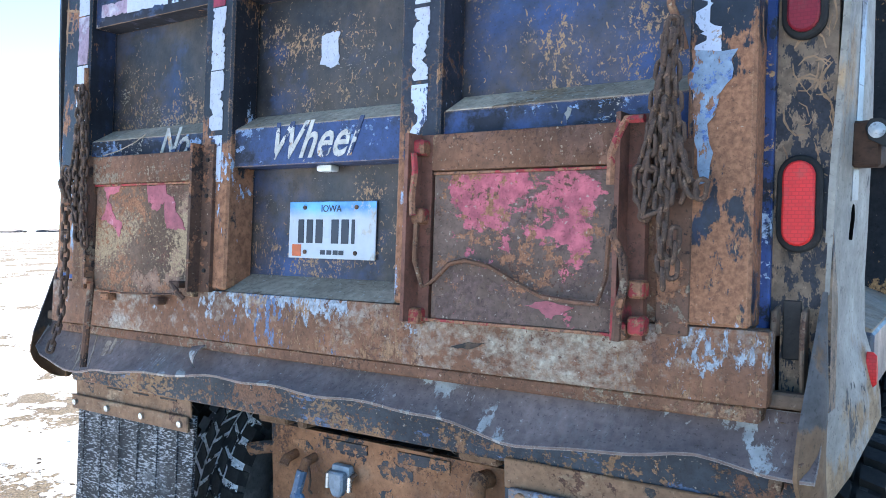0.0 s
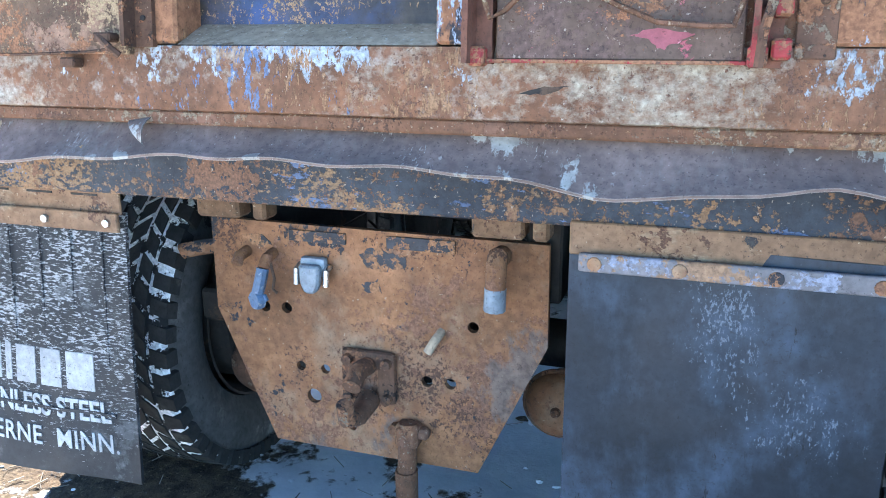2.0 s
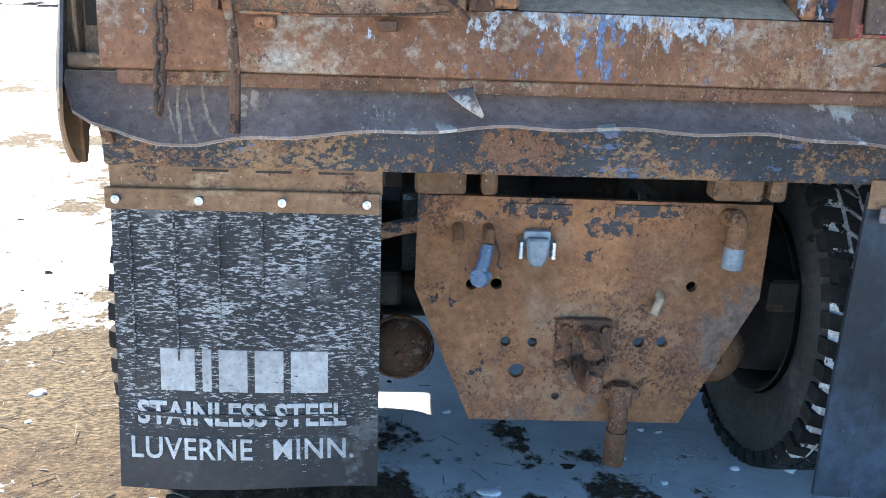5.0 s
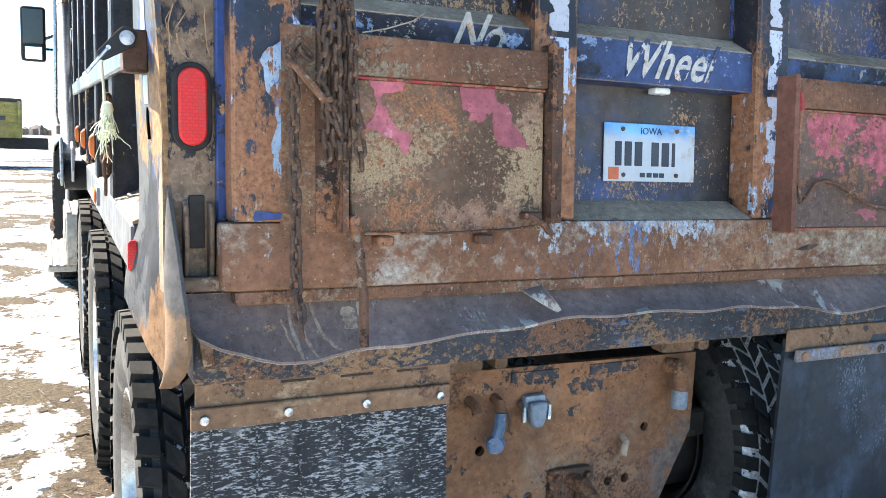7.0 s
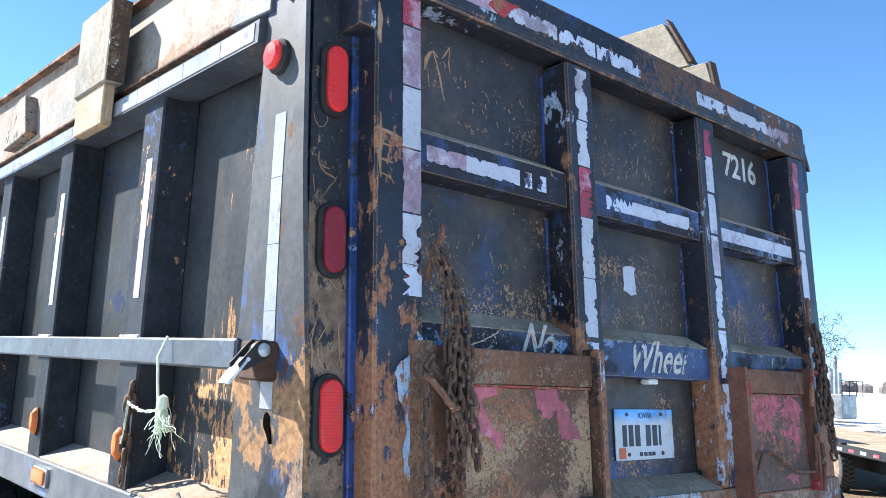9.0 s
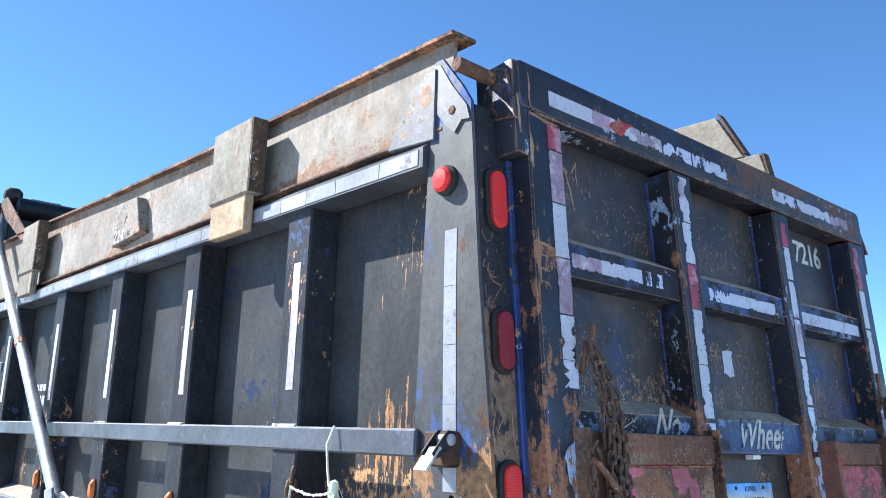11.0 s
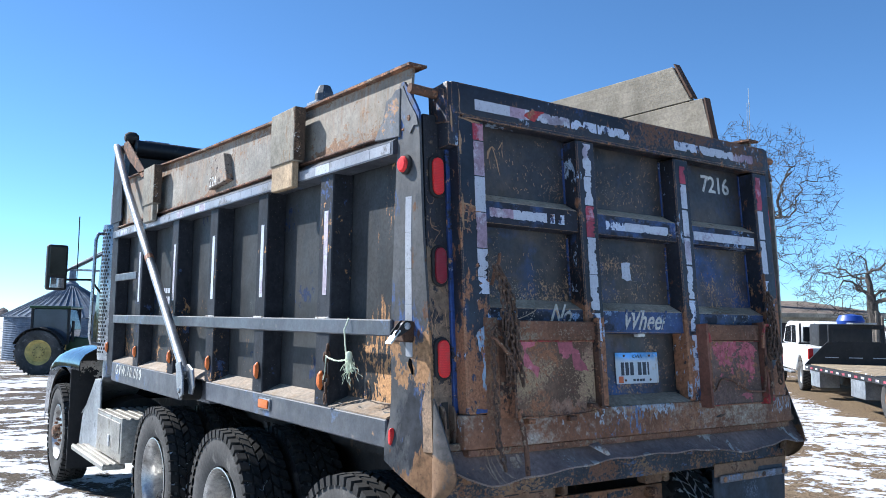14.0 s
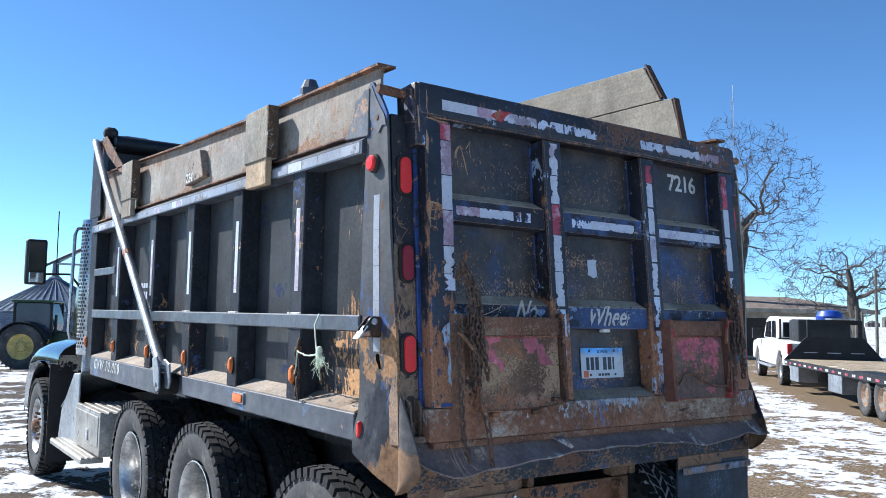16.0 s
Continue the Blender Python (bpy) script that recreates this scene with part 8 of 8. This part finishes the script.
def build_bin():
    x, y = 7.75, 57.3
    z0 = drop(x, y)
    ob = thing("grain_bin", Matrix.Translation((x, y, z0)), "round corrugated steel grain bin with a ribbed cone roof", "grain bin")
    H, R = 1.68 - z0, 3.95
    prof = []
    for i in range(41):
        prof.append((R + (0.03 if i % 2 else 0.0), H * i / 40))
    up = Matrix.Rotation(radians(-90), 4, "Y")
    part("wall", lathed(prof, 64, up), m_bin, ob, "", True)
    roof = part("roof", lathed([(R + 0.15, H - 0.05), (0.4, H + 2.06), (0.0001, H + 2.15)], 48, up), m_bin, ob, "")
    for k in range(44):
        a = 2 * math.pi * k / 44
        part("roof_rib", tubed([((R + 0.15) * math.cos(a), (R + 0.15) * math.sin(a), H), (0.4 * math.cos(a), 0.4 * math.sin(a), H + 2.10)], 0.032, 4), m_bin, roof)
    part("roof_cap", lathed([(0.42, H + 2.0), (0.42, H + 2.2), (0.22, H + 2.35), (0.20, H + 3.35), (0.0001, H + 3.4)], 20, up), m_bin, ob, "", True)
    part("auger_tube", tubed([(0.0, 0.0, H + 3.27), (9.0, 3.0, H + 8.57)], 0.16, 10), m_galv, ob, "long slanting auger tube", True)
    part("catwalk", boxed(0.0, 6.0, -0.3, 0.3, H + 3.1, H + 3.22, 0.01), m_galv, ob)
    part("catwalk_brace", tubed([(3.0, 0, H + 3.1), (6.0, 0.5, H + 0.8)], 0.1, 8), m_galv, ob)


build_bin()


def build_leg():
    x, y = -3.14 + 52 * math.sin(radians(25.9)), -2.86 + 52 * math.cos(radians(25.9))
    ob = thing("grain_elevator_leg", Matrix.Translation((x, y, drop(x, y))), "tall galvanised grain elevator leg", "grain elevator")
    part("column", boxed(-0.35, 0.35, -0.2, 0.2, 0, 15.7, 0.01), m_galv, ob)
    part("head", lathed([(0.0001, 15.6), (0.62, 15.62), (0.62, 16.2), (0.38, 16.75), (0.0001, 16.8)], 10, Matrix.Rotation(radians(-90), 4, "Y")), worn("dark_galvanised", (0.05, 0.065, 0.09), (((0.16, 0.20, 0.26), 1.3, 0.54, 0.62, ONE),), 0.6), ob, "dark faceted head")
    part("platform", boxed(-0.9, 0.9, -0.7, 0.7, 15.5, 15.62, 0.01), m_galv, ob)


build_leg()


def build_tractor():
    az, d = radians(9.45), 40.0
    x, y = -3.14 + d * math.sin(az), -2.86 + d * math.cos(az)
    z0 = drop(x, y)
    ob = thing("tractor", Matrix.Translation((x, y, z0)) @ Matrix.Rotation(radians(-28), 4, "Z"), "green farm tractor with yellow wheels and a glass cab", "tractor")
    part("bonnet", prismed([(0.6, 0.9), (2.9, 0.9), (3.0, 1.3), (2.7, 1.5), (0.6, 1.62)], "y", -0.45, 0.45, 0.05), m_green, ob, "", True)
    part("chassis", boxed(-0.7, 2.6, -0.35, 0.35, 0.6, 1.0, 0.03), m_black, ob)
    # The sky reflected in the panes is put into their base colour.
    part("cab_glass", prismed([(-0.75, 1.35), (0.75, 1.35), (0.85, 1.9), (0.7, 2.82), (-0.7, 2.82), (-0.8, 1.9)], "y", -0.72, 0.72, 0.04), plain("cab_glass_blue", (0.045, 0.06, 0.09), 0.12), ob, "cab glass with the mirrored sky in its blue-grey colour", True)
    part("cab_roof", boxed(-0.85, 0.85, -0.85, 0.85, 2.81, 2.93, 0.05, 3), m_green, ob, "green roof", True)
    for sx in (-0.74, 0.76):
        for sy in (-0.72, 0.72):
            part("cab_pillar", boxed(sx - 0.05, sx + 0.05, sy - 0.04, sy + 0.04, 1.3, 2.83, 0.01), m_black, ob)
    for sy in (-1, 1):
        big = small_wheel(ob, -0.25, sy * 1.05, 0.95, 0.52, m_yellow_rim)
        part("hub", lathed([(0.26, -0.10), (0.25, -0.14), (0.17, -0.15), (0.16, -0.20), (0.0001, -0.21)], 24, None, False), m_yellow_rim, big, "", True)
        for k in range(10):
            a = 2 * math.pi * k / 10
            part("wheel_nut", boxed(-0.165, -0.13, 0.21 * math.cos(a) - 0.018, 0.21 * math.cos(a) + 0.018, 0.21 * math.sin(a) - 0.018, 0.21 * math.sin(a) + 0.018, 0.004), m_chassis, big)
        small_wheel(ob, 2.45, sy * 0.95, 0.68, 0.42, m_yellow_rim)
        rows = [[(-0.25 + 1.06 * math.cos(a), sy * yy, 0.95 + 1.06 * math.sin(a)) for yy in (0.75, 1.35)] for a in [radians(20 + 14 * k) for k in range(11)]]
        part("fender", sheet(rows, 0.03), m_black, ob, "", True)
    part("exhaust", tubed([(0.9, -0.55, 1.4), (0.9, -0.55, 2.3)], 0.06, 8), m_black, ob)


build_tractor()


def build_spreader():
    """Its own frame: x along its length."""
    x, y = -5.6, 38.0
    z0 = drop(x, y)
    ob = thing("manure_spreader", Matrix.Translation((x, y, z0)) @ Matrix.Rotation(radians(3), 4, "Z"), "old yellow box spreader on tandem wheels in the snow", "spreader")
    part("box", prismed([(-1.1, 1.22), (1.1, 1.22), (1.35, 2.7), (-1.35, 2.7)], "x", -3.2, 3.2, 0.03), m_yellow, ob, "faded yellow box")
    for k in range(7):
        xx = -3.1 + 1.03 * k
        part("stake", boxed(xx - 0.06, xx + 0.06, -1.42, -1.30, 1.85, 2.76, 0.01), m_yellow, ob)
    for z in (1.80, 2.20, 2.65):
        part("side_rail", boxed(-3.2, 3.2, -1.40 + 0.06 * (2.7 - z), -1.18, z - 0.04, z + 0.04, 0.01), m_yellow, ob)
    part("load", boxed(-3.2, 3.2, -1.3, 1.3, 2.62, 2.86, 0.08, 2), worn("brown_cover", (0.10, 0.075, 0.07), (((0.05, 0.04, 0.035), 3.0, 0.5, 0.65, ONE),), 0.9), ob, "brown tarp over the load")
    for k, w in enumerate((0.10, 0.28, 0.28, 0.28, 0.28, 0.28)):
        part("lettering_bar", boxed(0.5 + 0.36 * k, 0.5 + 0.36 * k + w, -1.345, -1.25, 1.95, 2.12, 0.0), m_ink, ob)
    for xx in (-1.6, 0.0):
        for sy in (-1, 1):
            small_wheel(ob, xx, sy * 1.15, 0.80, 0.5, m_beam)
    part("frame", boxed(-3.2, 4.2, -0.5, 0.5, 0.75, 1.23, 0.02), m_chassis, ob)
    part("beater_housing", boxed(-3.9, -3.2, -1.2, 1.2, 1.2, 2.7, 0.1, 2), m_chassis, ob)


build_spreader()


def build_pole(x0, y0, az, d, h):
    x, y = x0 + d * math.sin(radians(az)), y0 + d * math.cos(radians(az))
    ob = thing("utility_pole", Matrix.Translation((x, y, drop(x, y))), "plain thin wooden pole", "pole", "poles by the yard")
    part("shaft", tubed([(0, 0, -0.2), (0.03, 0, h * 0.5), (0.02, 0, h)], 0.075, 9, False, 0.055), m_pole, ob, "", True)
    part("cap", lathed([(0.06, h - 0.02), (0.06, h + 0.04), (0.0001, h + 0.07)], 9, Matrix.Rotation(radians(-90), 4, "Y")), m_pole, ob)


build_pole(-3.14, -2.86, 62.12, 40, 2.6)
build_pole(-3.14, -2.86, 62.45, 41, 2.4)
build_pole(-3.07, -2.15, 64.06, 42, 4.4)
build_pole(-2.31, -1.26, 71.05, 45, 4.6)


def build_dryer():
    az, d = 66.7, 55.0
    x, y = -2.2 + d * math.sin(radians(az)), -1.4 + d * math.cos(radians(az))
    ob = thing("parked_machine", Matrix.Translation((x, y, drop(x, y))), "grey farm machine with upright pipes and a railing", "machine")
    part("body", boxed(-1.0, 1.0, -0.8, 0.8, 0.2, 1.6, 0.05), m_galv, ob)
    for px, h in ((-0.6, 3.1), (0.0, 3.9), (0.6, 2.9)):
        part("pipe", tubed([(px, 0, 1.5), (px, 0, h)], 0.12, 9), m_galv, ob, "", True)
    for px in (-1.0, 0.0, 1.0, 1.9):
        part("rail_post", tubed([(px, -0.8, 1.5), (px, -0.8, 2.4)], 0.03, 6), m_black, ob)
    part("rail", tubed([(-1.0, -0.8, 2.4), (1.9, -0.8, 2.4)], 0.03, 6), m_black, ob)


build_dryer()


def far_woods():
    rnd = random.Random(3)
    bm = bmesh.new()
    for k in range(520):
        az = radians(rnd.choice((rnd.uniform(-18, 14), rnd.uniform(62, 96), rnd.uniform(-100, -20), rnd.uniform(40, 62))))
        d = rnd.uniform(420, 700)
        x, y = d * math.sin(az), d * math.cos(az)
        h = rnd.uniform(2.5, 6.5) * (0.35 if az < -0.35 else 1.0)
        base = drop(x, y)
        w = rnd.uniform(2, 6)
        pts = [(x + w * math.cos(t) * rnd.uniform(0.6, 1), y + w * math.sin(t) * rnd.uniform(0.6, 1)) for t in [2 * math.pi * i / 6 for i in range(6)]]
        low = [bm.verts.new((a, b, base - 1)) for a, b in pts]
        top = [bm.verts.new((a, b, base + h * rnd.uniform(0.6, 1))) for a, b in pts]
        peak = bm.verts.new((x, y, base + h * 1.15))
        for i in range(6):
            bm.faces.new((low[i], low[(i + 1) % 6], top[(i + 1) % 6], top[i]))
            bm.faces.new((top[i], top[(i + 1) % 6], peak))
    solid("far_woods", bm, worn("winter_thicket", (0.16, 0.14, 0.14), (((0.10, 0.085, 0.08), 0.2, 0.45, 0.6, ONE),), 1.0, bump=0.0), "distant bare thickets and shelter belts", "woods", "", "stuff")


far_woods()


# ---- litter on the ground: snow lumps, clods and straw ----
def litter():
    rnd = random.Random(17)
    snow, clods, straw = bmesh.new(), bmesh.new(), bmesh.new()

    def lump(bm, x, y, r, flat):
        z = ground_height(x, y)
        got = bmesh.ops.create_icosphere(bm, subdivisions=3 if bm is snow else 1, radius=r)["verts"]
        off = rnd.random() * 40
        for v in got:
            k = 1 + (0.55 if bm is snow else 1.3) * noise.noise((v.co.x / r * 0.9 + off, v.co.y / r * 0.9, v.co.z / r * 0.9))
            v.co = Vector((v.co.x * k * 1.3 + x, v.co.y * k + y, v.co.z * k * flat + z + r * 0.1))
    for k in range(320):
        x, y = rnd.uniform(-4.5, 3.5), rnd.uniform(-2.2, 3.5) if k % 3 else rnd.uniform(-2.2, 12)
        lump(snow, x, y, 0.006 + 0.020 * rnd.random() ** 3, 0.5)
    for k in range(16):
        lump(snow, rnd.uniform(-1.0, 0.9), rnd.uniform(0.12, 1.5), 0.008 + 0.014 * rnd.random() ** 2, 0.8)
    for k in range(420):
        x, y = rnd.uniform(-4.5, 3.5), rnd.uniform(-2.2, 4.0)
        lump(clods, x, y, 0.005 + 0.02 * rnd.random() ** 3, 0.45)
    for k in range(3600):
        x, y = rnd.uniform(-4.2, 3.2), rnd.uniform(-2.2, 4.2)
        if abs(x) < 1.1 and 0.0 < y < 3.2 and k % 4:
            continue
        z, a, l = ground_height(x, y) + 0.004 + 0.01 * rnd.random(), rnd.uniform(0, math.pi), rnd.uniform(0.008, 0.042)
        dx, dy, w = math.cos(a) * l, math.sin(a) * l, 0.0012
        t = rnd.uniform(-0.01, 0.014)
        p = [(x - dx - dy * w / l, y - dy + dx * w / l, z), (x - dx + dy * w / l, y - dy - dx * w / l, z), (x + dx + dy * w / l, y + dy - dx * w / l, z + t), (x + dx - dy * w / l, y + dy + dx * w / l, z + t)]
        lo = [straw.verts.new(q) for q in p]
        hi = [straw.verts.new((q[0], q[1], q[2] + 0.0025)) for q in p]
        straw.faces.new(lo[::-1])
        straw.faces.new(hi)
        for i in range(4):
            straw.faces.new((lo[i], lo[(i + 1) % 4], hi[(i + 1) % 4], hi[i]))
    solid("snow_lumps", snow, worn("snow", (0.66, 0.68, 0.72), (), 0.6, bump=0.2, vary=0.08), "small lumps of old snow on the mud", "snow", "", "stuff", True)
    solid("clods", clods, worn("black_clods", (0.030, 0.022, 0.015), (((0.09, 0.07, 0.045), 20.0, 0.5, 0.65, ONE),), 0.95, bump=0.4), "dark clods of trampled soil", "soil", "", "stuff")
    solid("straw", straw, worn("straw", (0.115, 0.088, 0.05), (), 0.9, bump=0.0, island=0.5), "scattered straw and corn stubble", "straw", "", "stuff")


litter()
